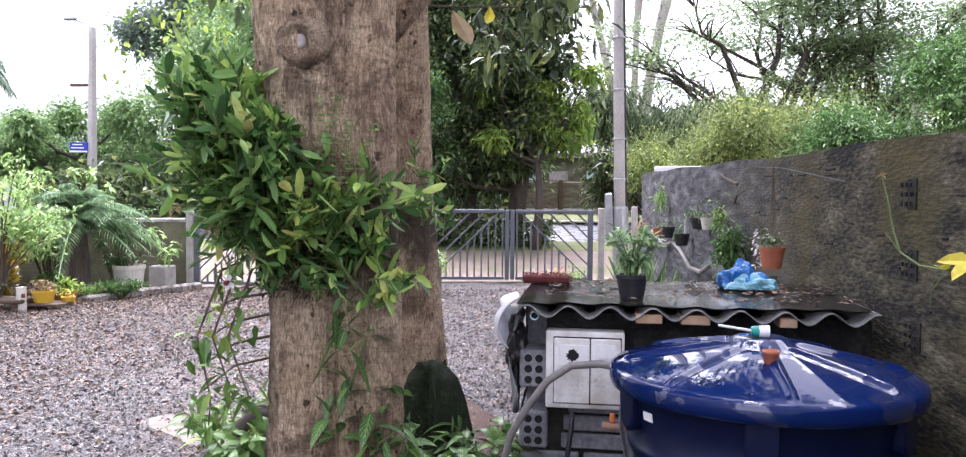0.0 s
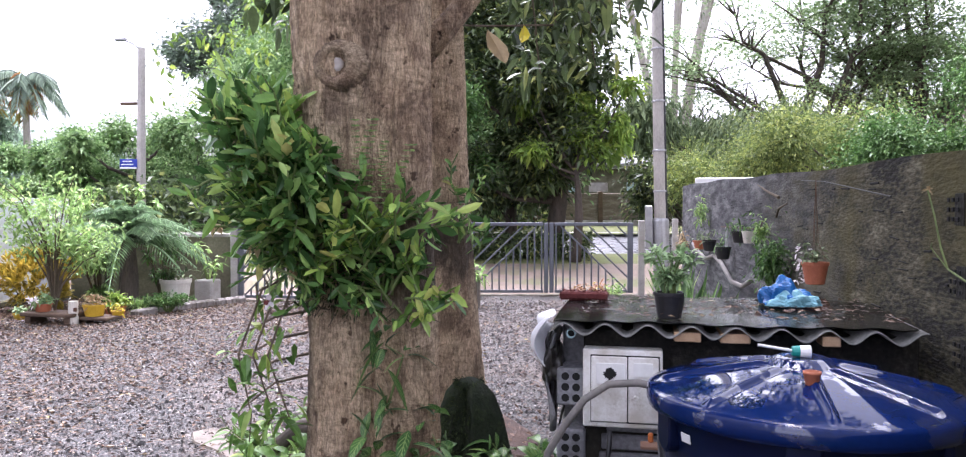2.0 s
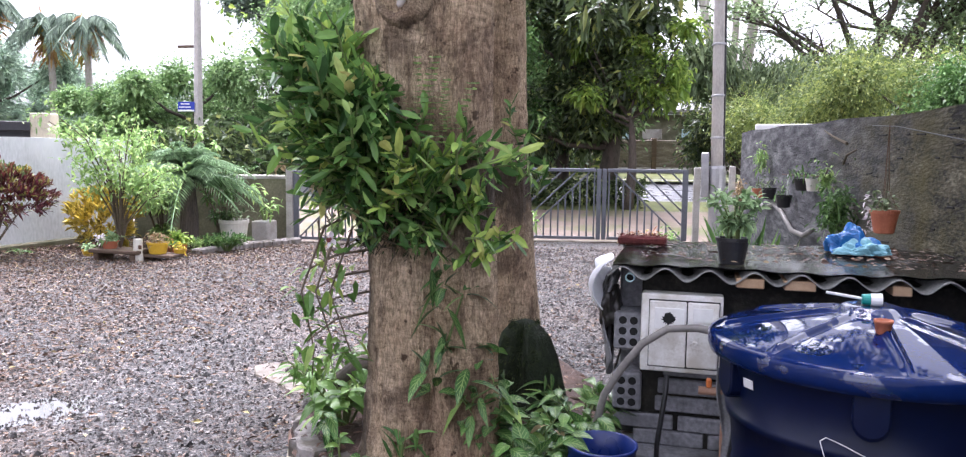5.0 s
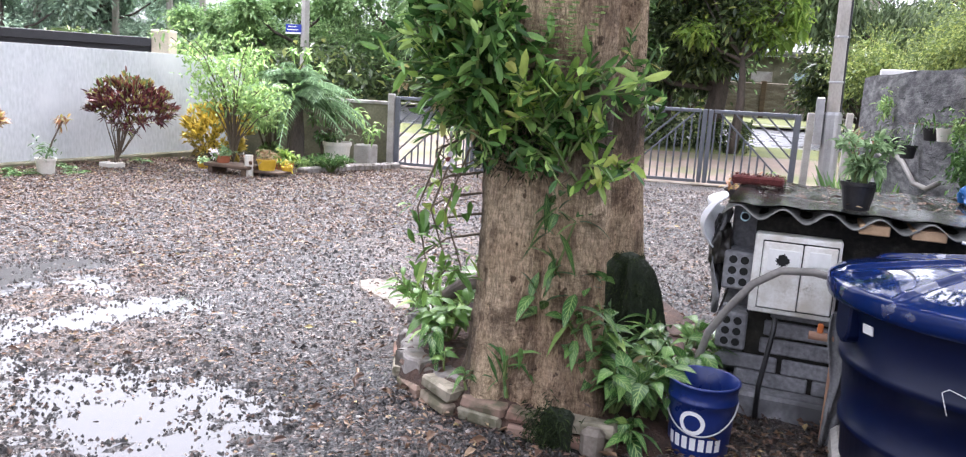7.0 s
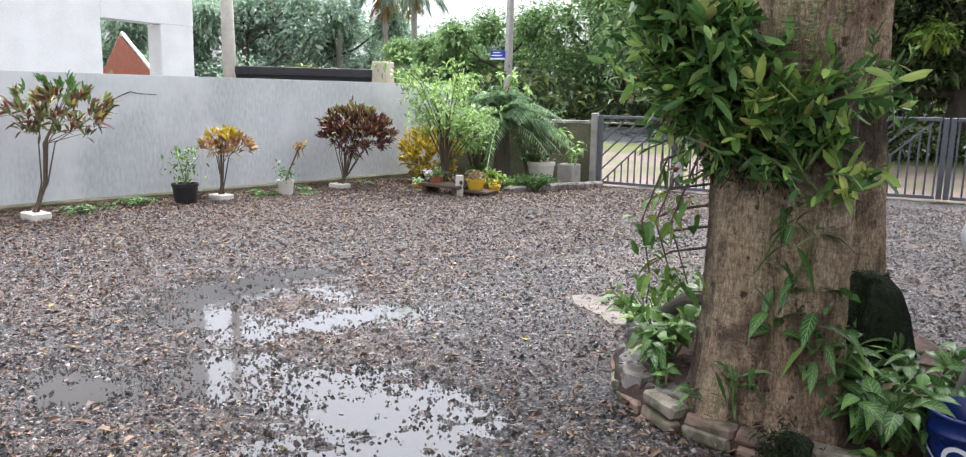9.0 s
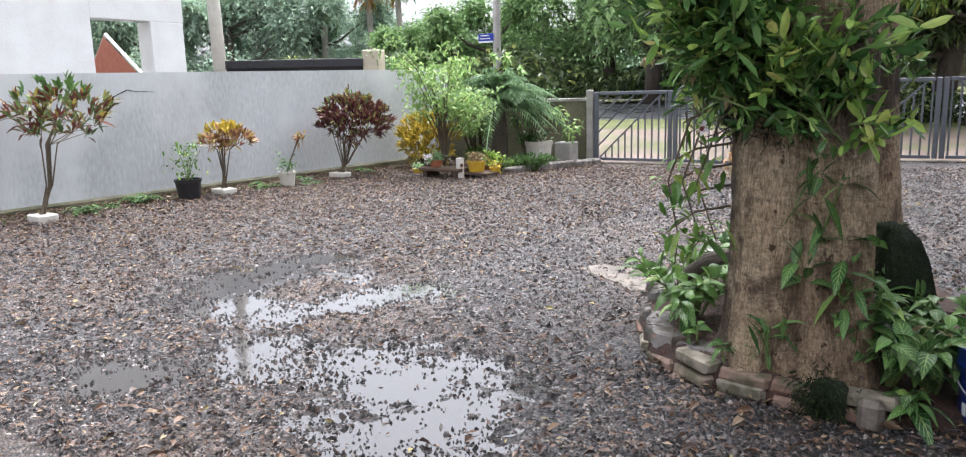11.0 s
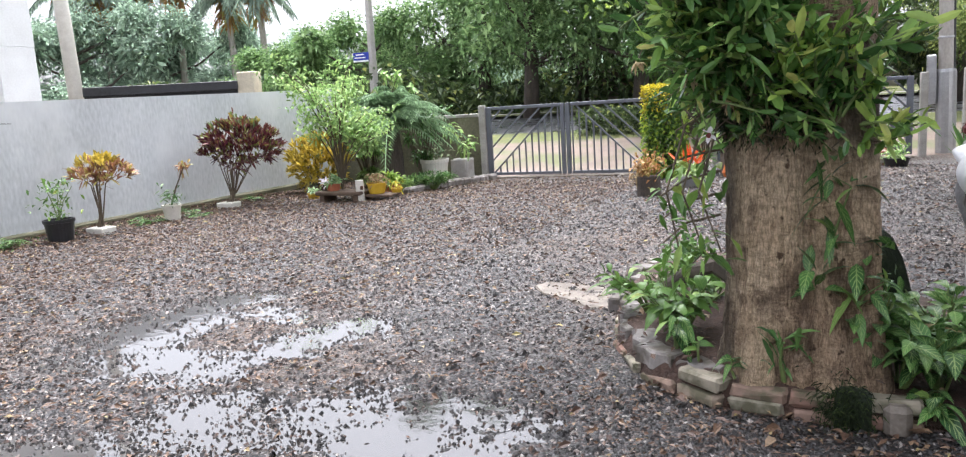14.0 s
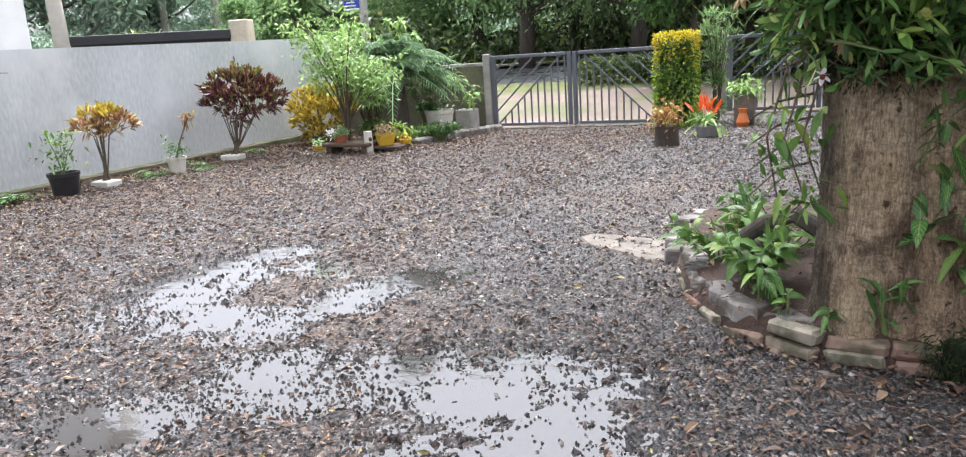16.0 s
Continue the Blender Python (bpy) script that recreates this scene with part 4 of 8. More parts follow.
wall_run("wall_cap", [(-9.5, gate_line(-9.5) - 0.02), (-6.86, gate_line(-6.86) - 0.02)], -0.16, 0.992, lambda x, y, t: 1.04, CONCRETE, "thin pale concrete coping", "coping")


# ---- gates ----
def gate_leaf(sign, w, h=1.17):
    """One leaf: centre stile at x = 0, outer stile at sign * w."""
    g = thing("metal_gate", (0, 0, 0), "grey painted steel gate leaf with diagonal and upright bars", "gate", "driveway gate leaves")
    fr = [("stile", (0.045, h / 2 + 0.06, 0.07, h)), ("stile", (w - 0.045, h / 2 + 0.06, 0.09, h))]
    for nm, (x, z, sx, sz) in fr:
        part(nm, Shape().box((sign * x, 0, z), (sx, 0.05, sz), 0.006), GATE, g)
    for nm, z, t in (("top_rail", h + 0.035, 0.055), ("bottom_rail", 0.085, 0.05)):
        part(nm, Shape().box((sign * w / 2, 0.003, z), (w - 0.19, 0.044, t), 0.005), GATE, g)
    z0, z1, xa, xb = 0.11, h, 0.10, w - 0.09
    slope = (z1 - z0) / (xb - xa - 0.12)

    def bar(x0, za, x1, zb):
        d = Vector((x1 - x0, 0, zb - za))
        m = Matrix.Rotation(math.atan2(d.x, d.z), 3, "Y")
        part("bar", Shape().box((sign * (x0 + x1) / 2, 0, (za + zb) / 2), (0.026, 0.022, d.length), 0.003,
                                Matrix.Rotation(sign * math.atan2(d.x, d.z), 3, "Y")), GATE, g)
    off = 0.0
    while off < xb - xa:
        x0, x1 = xa + 0.1 + off, xb
        za, zb = z1, max(z0, z1 - slope * (x1 - x0))
        x1 = x0 + (za - zb) / slope
        if za - zb > 0.12:
            bar(x0, za, x1, zb)
        off += 0.235
    x = xa + 0.02
    while x < xb - 0.03:
        zt = min(z1, z1 - slope * (x - xa - 0.1))
        if zt - z0 > 0.06:
            bar(x, z0, x + 1e-4, zt)
        x += 0.118
    return g


ang = math.degrees(math.atan(0.201))
right_leaf, left_leaf = gate_leaf(1, 1.40), gate_leaf(-1, 1.40)
for cx, cy, cz, turn, first in ((-1.63, gate_line(-1.63), 0, ang, True), (-5.33, 11.76, -0.09, 4.6, False)):
    p = pose(cx, cy, cz, 0, 0, turn)
    for lf in (right_leaf, left_leaf):
        if first:
            lf.matrix_basis = p
        else:
            copy_thing(lf, p)
for cx, cy, cz, turn in ((-1.63, gate_line(-1.63), 0, ang), (-5.33, 11.76, -0.09, 4.6)):
    solid("gate_sill", Shape().box((0, 0, 0.01), (2.85, 0.16, 0.05), 0.008), SLAB, "low dirty concrete sill under the gate", "sill", "gate sills", "structure").matrix_basis = pose(cx, cy - 0.02, cz, 0, 0, turn)


def post(x, y, s, h, material, label, name="fence_post", lean=0.0):
    ob = solid(name, Shape().box((0, 0, h / 2), (s, s, h), 0.012), material, label, "post", "fence posts")
    ob.matrix_basis = pose(x, y, float(dip(x, y)), 0, lean, ang)
    return ob


post(-6.78, gate_line(-6.78) - 0.02, 0.11, 1.27, CONCRETE, "pale concrete gate post with rounded cap")
post(-0.12, gate_line(-0.12), 0.1, 1.27, CONCRETE, "pale concrete gate post beside the pole")
post(-3.05, gate_line(-3.05) + 0.1, 0.1, 1.3, CONCRETE, "pale concrete post between the two gates")
post(-3.80, gate_line(-3.80) + 0.05, 0.1, 1.25, CONCRETE, "pale concrete post between the two gates")
post(0.42, 12.9, 0.09, 1.3, CONCRETE, "short grey concrete fence post")
post(0.58, 12.2, 0.09, 1.3, CONCRETE, "short grey concrete fence post")


# ---- the big tree ----
def trunk_shape(base, prof, flare, n=110, rings=150, seed=0, lobes=3, groove=0.035, lean=(0.0, 0.0), ridge=0.0):
    V, F = [], []
    z_top = prof[-1][0]
    for k in range(rings + 1):
        z = z_top * k / rings
        rr = np.interp(z, [p[0] for p in prof], [p[1] for p in prof])
        for j in range(n):
            a = 2 * math.pi * j / n
            c, s = math.cos(a), math.sin(a)
            f = 1 + groove * 3 * noise.noise(Vector((c * 1.3 + seed, s * 1.3, z * 0.5)))
            f += groove * 0.9 * noise.noise(Vector((c * 6 + seed, s * 6, z * 1.6))) + groove * 0.6 * noise.noise(Vector((c * 16 + seed, s * 16, z * 3.5)))
            warp = 0.5 * noise.noise(Vector((c * 3 + seed, s * 3, z * 2.2)))
            f += ridge * (0.5 - abs(noise.noise(Vector((c * 15 + seed + warp, s * 15 + warp, z * 1.5))))) + ridge * 0.5 * noise.noise(Vector((c * 38 + seed, s * 38, z * 5)))
            f += ridge * 0.55 * noise.noise(Vector((c * 4 + seed, s * 4, z * 24)))
            f += flare * max(0.0, 1 - z / 0.5) ** 2 * (0.5 + 0.5 * math.cos(lobes * a + seed))
            V.append((base[0] + lean[0] * z + rr * f * c, base[1] + lean[1] * z + rr * f * s, base[2] + z))
    for k in range(rings):
        for j in range(n):
            F.append((k * n + j, k * n + (j + 1) % n, (k + 1) * n + (j + 1) % n, (k + 1) * n + j))
    F.append(tuple(rings * n + j for j in range(n)))
    return Shape().add(V, F)


big = thing("tree", (-1.18, 3.02, 0.06), "large old tree with furrowed grey-brown bark and epiphytes", "tree")
part("trunk", trunk_shape((-0.015, -0.05, 0), [(0, 0.238), (0.2, 0.222), (0.45, 0.209), (0.9, 0.205), (1.3, 0.225), (1.8, 0.26), (2.2, 0.27), (3.2, 0.265), (5.0, 0.2)], 0.15, 230, 300, 3.0, 8, ridge=0.06), BARK, big, smooth=True)
part("side_trunk", trunk_shape((0.195, -0.115, 0), [(0, 0.178), (0.2, 0.152), (0.45, 0.136), (0.8, 0.125), (1.2, 0.11), (1.6, 0.1), (2.2, 0.1), (4.0, 0.08)], 0.16, 150, 220, 9.0, 6, ridge=0.06), BARK, big, smooth=True)
knot_turn = pose(-0.005, -0.311, 1.87, 90, 0, -3)
knot = part("knot", Shape().lathe([(0.115, -0.05), (0.098, -0.002), (0.08, 0.018), (0.064, 0.024), (0.05, 0.016), (0.038, -0.004), (0.03, -0.01)], 28), BARK_BROWN, big, "round healed branch scar", True, knot_turn)
part("heart", Shape().lathe([(0.029, -0.012), (0.026, 0.002), (0.016, 0.007), (0.006, 0.006)], 16), BARK_PALE, knot, "pale dry wood", True)
part("back_trunk", trunk_shape((0.105, 0.98, 0), [(0, 0.24), (0.3, 0.185), (0.7, 0.16), (1.4, 0.137), (2.6, 0.132), (4.5, 0.1)], 0.3, 110, 160, 5.0, lean=(-0.02, -0.06), ridge=0.05), BARK, big, smooth=True)
part("limb", Shape().tube([(0.12, 0.3, 2.0), (0.28, 0.35, 2.2), (0.5, 0.4, 2.5), (0.9, 0.6, 2.9), (1.4, 0.9, 3.4)], [0.06, 0.05, 0.045, 0.04, 0.03], 12, wob=0.1), BARK, big, smooth=True)
# limbs out of view, most of them added to carry the shading clumps
for tx, ty, tz in ((-1.6, -0.5, 5.2), (-0.6, 1.4, 5.6), (1.0, 0.3, 5.4), (0.2, -1.2, 5.6), (2.2, 0.6, 5.7), (1.2, 4.2, 5.7), (2.7, 4.9, 6.1), (1.3, 6.0, 6.3), (2.5, 7.2, 6.8), (0.4, 7.4, 6.8), (1.9, 2.3, 5.8), (2.3, -0.9, 5.8)):
    part("limb", Shape().tube([(0, 0.1, 3.6), (tx * 0.35, ty * 0.35, 4.3), (tx, ty, tz)], [0.14, 0.1, 0.04], 9), BARK, big)
# unseen clumps, added to shade the yard and darken the lid's reflections
crown = Shape()
for c, rad, n in (((-1.3, 0.2, 5.6), 1.4, 380), ((0.9, 0.9, 5.7), 1.5, 520), ((-0.2, 1.6, 5.6), 1.4, 850), ((2.1, 0.7, 5.7), 1.5, 700), ((2.3, -0.9, 5.8), 1.3, 500), ((1.9, 2.3, 5.8), 1.4, 600), ((0.4, -1.0, 5.9), 1.3, 600), ((0.3, 0.3, 5.9), 1.2, 400), ((-0.6, 1.1, 5.9), 1.4, 700), ((1.2, 4.2, 5.7), 1.3, 800), ((2.7, 4.9, 6.1), 1.4, 900), ((1.3, 6.0, 6.3), 1.4, 800), ((2.5, 7.2, 6.8), 1.5, 900), ((0.4, 7.4, 6.8), 1.4, 700)):
    d = ball_dirs(n)
    p = np.array(c) + d * rad * (rng.random((n, 1)) ** 0.4) * [1.1, 1.1, 0.55]
    crown.leaves(p, ball_dirs(n, -0.3), rng.uniform(0.14, 0.26, n), rng.uniform(0.06, 0.1, n), 0.4)
part("crown", crown, L_DARK, big)


# ---- background trees ----
def tree(loc, height, r, blobs, leaf, material, bark=BARK_DARK, label="", spread=0.3, droop=0.3, trunk_to=None, name="tree", lean=(0, 0), flat=1.0):
    """A tapered trunk with limbs to each clump; blobs: (x, y, z, radius, leaf count) from the foot."""
    t = thing(name, loc, label, "tree", "")
    top = trunk_to or height * 0.7
    pts = [(lean[0] * f * top + 0.08 * math.sin(3 * f), lean[1] * f * top, top * f) for f in (0, 0.25, 0.5, 0.75, 1)]
    part("trunk", Shape().tube(pts, [r * 1.25, r, r * 0.85, r * 0.65, r * 0.4], 12, wob=0.12), bark, t, smooth=True)
    s = Shape()
    for bx, by, bz, br, n in blobs:
        zf = min(top * 0.95, max(top * 0.3, bz - br * 0.9 - 0.25 * math.hypot(bx, by)))
        f = zf / top
        p0 = Vector((lean[0] * f * top, lean[1] * f * top, zf))
        p1 = Vector((bx, by, bz))
        q = (p0 + p1) / 2 + Vector((0, 0, -0.08 * (p1 - p0).length))
        part("limb", Shape().tube([p0, q, p1], [r * 0.4, r * 0.26, r * 0.08], 7), bark, t)
        k = max(6, int(n / 45))
        dirs = ball_dirs(k, 0.15)
        cen = np.array([bx, by, bz]) + dirs * br * (0.45 + 0.55 * rng.random((k, 1))) * [1, 1, flat * 0.85]
        which = rng.integers(0, k, n)
        p = cen[which] + rng.normal(0, br * spread, (n, 3)) * [1, 1, flat * 0.8]
        out = p - np.array([bx, by, bz])
        d = out / np.maximum(np.linalg.norm(out, axis=1, keepdims=True), 0.01) + rng.normal(0, 0.7, (n, 3))
        s.leaves(p, d, leaf * rng.uniform(0.6, 1.3, n), leaf * rng.uniform(0.3, 0.55, n), droop, 0.15, 0.6, simple=True)
        m = n // 5
        p = np.array([bx, by, bz]) + ball_dirs(m) * br * (0.75 * rng.random((m, 1)) ** 0.5) * [1, 1, flat * 0.85]
        s.leaves(p, ball_dirs(m), leaf * rng.uniform(1.4, 2.6, m), leaf * rng.uniform(0.8, 1.5, m), droop, 0.15, 0.6, simple=True)
    part("crown", s, material, t)
    return t


def at(az, dist, z=None):
    """A place by azimuth from the camera's start (degrees, left positive) and distance."""
    x, y = -0.1 - dist * math.sin(radians(az)), 0.1 + dist * math.cos(radians(az))
    return (x, y, float(ground_z(x, y)) - 0.05 if z is None else z)


def blob_row(n, spread, z0, z1, r0, r1, leaves, depth=1.0, seed=1):
    q = np.random.default_rng(seed)
    return [(q.uniform(-spread, spread), q.uniform(-depth, depth), q.uniform(z0, z1), q.uniform(r0, r1), leaves) for _ in range(n)]


# umbrella-shaped tree with thin spreading limbs behind the dark wall
um = thing("tree", at(-10.9, 24), "tall spreading tree with thin dark limbs and fine leaves", "tree")
part("trunk", Shape().tube([(0, 0, 0), (0.1, 0, 1.2), (0, 0, 2.2)], [0.45, 0.36, 0.32], 12, wob=0.1), BARK_DARK, um)
part("trunk", Shape().tube([(0.2, 0.3, 0.3), (2.0, 0.5, 1.5), (3.4, 0.6, 2.6)], [0.34, 0.3, 0.24], 12, wob=0.1), BARK_DARK, um, "second leaning stem")
q = np.random.default_rng(11)
fine = Shape()
for k in range(30):
    fork = k % 3 == 0
    ex, ey = q.uniform(-3.9, 8.5), q.uniform(-2.2, 2.2)
    top = 3.4 + 6.0 * (1 - ((ex - 2.3) / 7.0) ** 2) * q.uniform(0.35, 1.0)
    b0 = Vector((3.2, 0.6, 2.4)) if (fork or ex > 4.5) else Vector((0.1 * q.normal(), 0, q.uniform(1.6, 2.3)))
    e = Vector((ex, ey, top))
    p = [b0]
    for f in (0.18, 0.36, 0.55, 0.75, 1.0):
        p.append(Vector((b0.x + (ex - b0.x) * f + 0.14 * q.normal(), b0.y + (ey - b0.y) * f, b0.z + (top - b0.z) * (f ** 0.8) + 0.14 * q.normal())))
    part("limb", Shape().tube(p, [0.17, 0.115, 0.085, 0.06, 0.04, 0.015], 7, wob=0.2), BARK_DARK, um)
    for _ in range(12):
        f = q.uniform(1.2, 4.99)
        b = p[int(f)].lerp(p[int(f) + 1], f % 1)
        e = b + Vector((q.uniform(-1.0, 1.0) + 0.12 * ex, q.uniform(-0.9, 0.9), q.uniform(0.1, 0.7)))
        part("twig", Shape().tube([b, (b + e) / 2 + Vector((0, 0, 0.12)), e], [0.032, 0.02, 0.008], 5), BARK_DARK, um)
        if q.random() < (0.85 if e.z < 5.0 and e.x < 1.6 else 0.45 if e.x < 0 else 0.12):
            continue
        n = 260
        pt = np.array(e) + rng.normal(0, 1, (n, 3)) * [0.55, 0.5, 0.13] + [0, 0, 0.1]
        fine.leaves(pt, ball_dirs(n) * [1, 1, 0.4], rng.uniform(0.08, 0.17, n), rng.uniform(0.045, 0.085, n), 0.2, 0.1, 0.5, simple=True)
part("crown", fine, L_UMBRELLA, um)

tree(at(-17.5, 15.5), 4, 0.12, blob_row(9, 2.6, 1.9, 3.1, 0.6, 0.9, 2800, 0.9, 3), 0.06, L_MID, label="bright green shrubby tree behind the dark wall")
tree(at(-24, 13.5), 5, 0.15, blob_row(7, 1.6, 2.0, 3.6, 0.6, 0.9, 2200, 1.0, 4), 0.075, L_GREEN, label="leafy green tree leaning over the dark wall")
tree(at(-20.5, 15), 4.5, 0.14, blob_row(10, 2.4, 1.5, 2.7, 0.5, 0.8, 2200, 0.9, 21), 0.07, L_GREEN, label="dense dark green tree behind the wall")
tree(at(-12, 18), 3.2, 0.1, blob_row(8, 3.0, 1.4, 2.4, 0.7, 1.0, 2000, 0.9, 5), 0.075, L_MID, label="low green trees behind the dark wall")
tree(at(-5.2, 21.5), 4, 0.16, blob_row(9, 2.2, 2.4, 3.6, 0.7, 1.1, 900, 1.2, 6), 0.15, L_GREYGREEN, droop=1.3, label="drooping grey-green willow-like tree by the road")
tree(at(-3.0, 20), 2.5, 0.1, blob_row(5, 1.2, 0.8, 2.0, 0.6, 0.9, 600, 0.8, 8), 0.14, L_DARK, label="dark bush at the end of the wall")
gm = thing("tree", (0.86, 27.0, float(ground_z(0.86, 27.0))), "tall pale-barked gum tree with forked stems and sparse leaves", "tree")
gl_ = Shape()
for dx, r_, fork in ((-1.5, 0.14, 0.6), (0.15, 0.12, 0.3), (1.15, 0.18, 0.9)):
    P = [(0.12 * dx, 0, -0.2), (0.2 * dx, 0, 2.2), (0.55 * dx, 0, 5.0), (dx, 0, 7.8), (dx * 1.5, 0.3, 11.5), (dx * 1.7, 0.4, 14)]
    part("stem", Shape().tube(P, [r_ * 1.25, r_ * 1.1, r_, r_ * 0.85, r_ * 0.5, 0.04], 12, wob=0.08), BARK_PALE, gm, smooth=True)
    part("limb", Shape().tube([(0.6 * dx, 0, 5.4), (0.6 * dx + fork * 0.5, 0.2, 7.0), (0.6 * dx + fork * 1.2, 0.3, 9.5)], [r_ * 0.5, r_ * 0.4, 0.03], 8), BARK_PALE, gm)
    n = 420
    gl_.leaves(np.array([dx * 1.5, 0.3, 11.2]) + rng.normal(0, 1, (n, 3)) * [1.5, 1.0, 1.2], ball_dirs(n, -0.5), 0.26, 0.06, 0.5, simple=True)
    n = 60
    gl_.leaves(np.array([dx, 0.2, 7.6]) + rng.normal(0, 1, (n, 3)) * [0.7, 0.5, 0.6], ball_dirs(n, -0.5), 0.2, 0.05, 0.5, simple=True)
part("crown", gl_, L_GREYGREEN, gm)
# dark broadleaf trees just outside the gate
tree(at(6.8, 17.5), 6, 0.2, [(q.uniform(-2.3, 0.8), q.uniform(-1.2, 1.2), q.uniform(1.3, 6.8), q.uniform(0.6, 0.95), 1000) for _ in range(34)], 0.17, L_DARK,
     label="dark broad-leaved tree outside the gate", lean=(0.1, 0), droop=0.3)
tree(at(5.0, 16.3), 3, 0.1, [(q.uniform(-1.2, 1.2), q.uniform(-0.5, 0.5), q.uniform(1.9, 3.9), q.uniform(0.22, 0.4), 170) for _ in range(13)], 0.13, L_BRIGHT,
     label="young tree with yellow-green leaf sprays", droop=0.5)
tree(at(10.0, 18.5), 3, 0.15, blob_row(6, 1.5, 1.2, 2.6, 0.5, 0.9, 700, 0.8, 9), 0.16, L_TREE, label="rounded mid-green tree outside the gate")
hedge = Shape()
n = 5200
hx = rng.uniform(-6.5, -1.2, n)
hp = np.stack([hx, gate_line(hx) + 4.2 + rng.normal(0, 0.28, n), 0 * hx], 1)
hp[:, 2] = ground_z(hp[:, 0], hp[:, 1]) + 0.55 * rng.random(n) ** 0.7
hedge.leaves(hp, ball_dirs(n, 0.3), rng.uniform(0.1, 0.2, n), rng.uniform(0.03, 0.06, n), 0.4, simple=True)
solid("hedge", hedge, L_DARK, "low dark green hedge along the road verge", "hedge", kind="stuff")

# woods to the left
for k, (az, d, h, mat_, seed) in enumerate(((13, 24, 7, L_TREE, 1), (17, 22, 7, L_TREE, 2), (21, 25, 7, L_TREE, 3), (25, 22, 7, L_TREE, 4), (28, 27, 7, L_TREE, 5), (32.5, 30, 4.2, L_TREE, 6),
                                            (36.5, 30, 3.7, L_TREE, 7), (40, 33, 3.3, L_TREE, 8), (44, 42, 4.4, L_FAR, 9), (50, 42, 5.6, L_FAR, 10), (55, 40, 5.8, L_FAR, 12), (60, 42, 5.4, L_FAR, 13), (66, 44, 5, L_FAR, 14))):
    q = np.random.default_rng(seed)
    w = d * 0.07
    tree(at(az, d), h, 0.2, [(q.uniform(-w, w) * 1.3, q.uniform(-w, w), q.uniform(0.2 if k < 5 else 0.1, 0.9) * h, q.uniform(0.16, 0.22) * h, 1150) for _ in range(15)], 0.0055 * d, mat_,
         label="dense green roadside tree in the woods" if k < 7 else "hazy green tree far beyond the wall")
tree(at(29.6, 33), 12, 0.3, [(q.uniform(-2.0, 3.0), q.uniform(-2, 2), q.uniform(5.2, 10.8), q.uniform(0.8, 1.3), 1300) for _ in range(22)], 0.2, L_HAZE, label="tall dark tree above the woods")
tree(at(14.5, 16.2), 3.4, 0.1, [(q.uniform(-1.1, 1.1), q.uniform(-0.6, 0.6), q.uniform(1.5, 3.8), q.uniform(0.4, 0.65), 800) for _ in range(11)], 0.12, L_GREEN,
     label="leafy green young tree behind the gate")


def palm(loc, h, n=20, size=1.75, lab="tall palm with drooping fronds and brown skirt"):
    t = thing("palm_tree", loc, lab, "palm", "tall palms")
    part("trunk", Shape().tube([(0, 0, 0), (0.1, 0, h * 0.5), (0, 0, h)], [0.2, 0.15, 0.13], 10), BARK_PALE, t)
    fr, dry = Shape(), Shape()
    for k in range(n):
        a, el = rng.uniform(0, 6.28), rng.uniform(-0.2, 1.1)
        d = Vector((math.cos(a) * math.cos(el), math.sin(a) * math.cos(el), math.sin(el)))
        pts = [Vector((0, 0, h)) + d * size * s + Vector((0, 0, -0.75 * size * s * s)) for s in np.linspace(0, 1, 9)]
        fr.tube(pts, [0.03] * 9, 4)
        for i in range(1, 9):
            tan = (pts[i] - pts[i - 1]).normalized()
            side = tan.cross(Vector((0, 0, 1))).normalized()
            b = [pts[i - 1].lerp(pts[i], f) for f in (0, 0.33, 0.66)] * 2
            dd = [(side * s + tan * 0.5 + Vector((0, 0, -0.5))) for s in (1, 1, 1, -1, -1, -1)]
            fr.leaves([tuple(x) for x in b], [tuple(x) for x in dd], size * 0.24, 0.07, 0.6, simple=True)
    m = 160
    dry.leaves(np.array([0, 0, h - 0.5]) + rng.normal(0, 0.2, (m, 3)) * [1, 1, 2.0], ball_dirs(m, -1.5), 0.7, 0.1, 0.4, simple=True)
    part("fronds", fr, L_HAZE, t)
    part("dead_fronds", dry, L_ORANGE, t, "hanging brown dead fronds")


palm(at(43.1, 38), 6.1)
palm(at(45.2, 39), 6.0)
palm(at(48.5, 40), 6.8)
palm(at(50.5, 42), 7.2)
palm(at(53, 41), 6.4)
palm(at(55, 43), 6.8)

# far woods closing the view
n = 52000
az = np.radians(rng.uniform(-75, 120, n))
D = rng.uniform(46, 62, n)
hh = (2.6 + 0.9 * np.sin(az * 9) * np.sin(az * 4 + 1) + 0.5 * np.sin(az * 31)) * rng.random(n) ** 0.8
far = Shape().leaves(np.stack([-D * np.sin(az), D * np.cos(az), 0.8 + hh], 1), ball_dirs(n, 0.2), rng.uniform(0.5, 1.1, n), rng.uniform(0.3, 0.6, n), 0.3, simple=True)
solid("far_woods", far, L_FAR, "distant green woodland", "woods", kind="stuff")


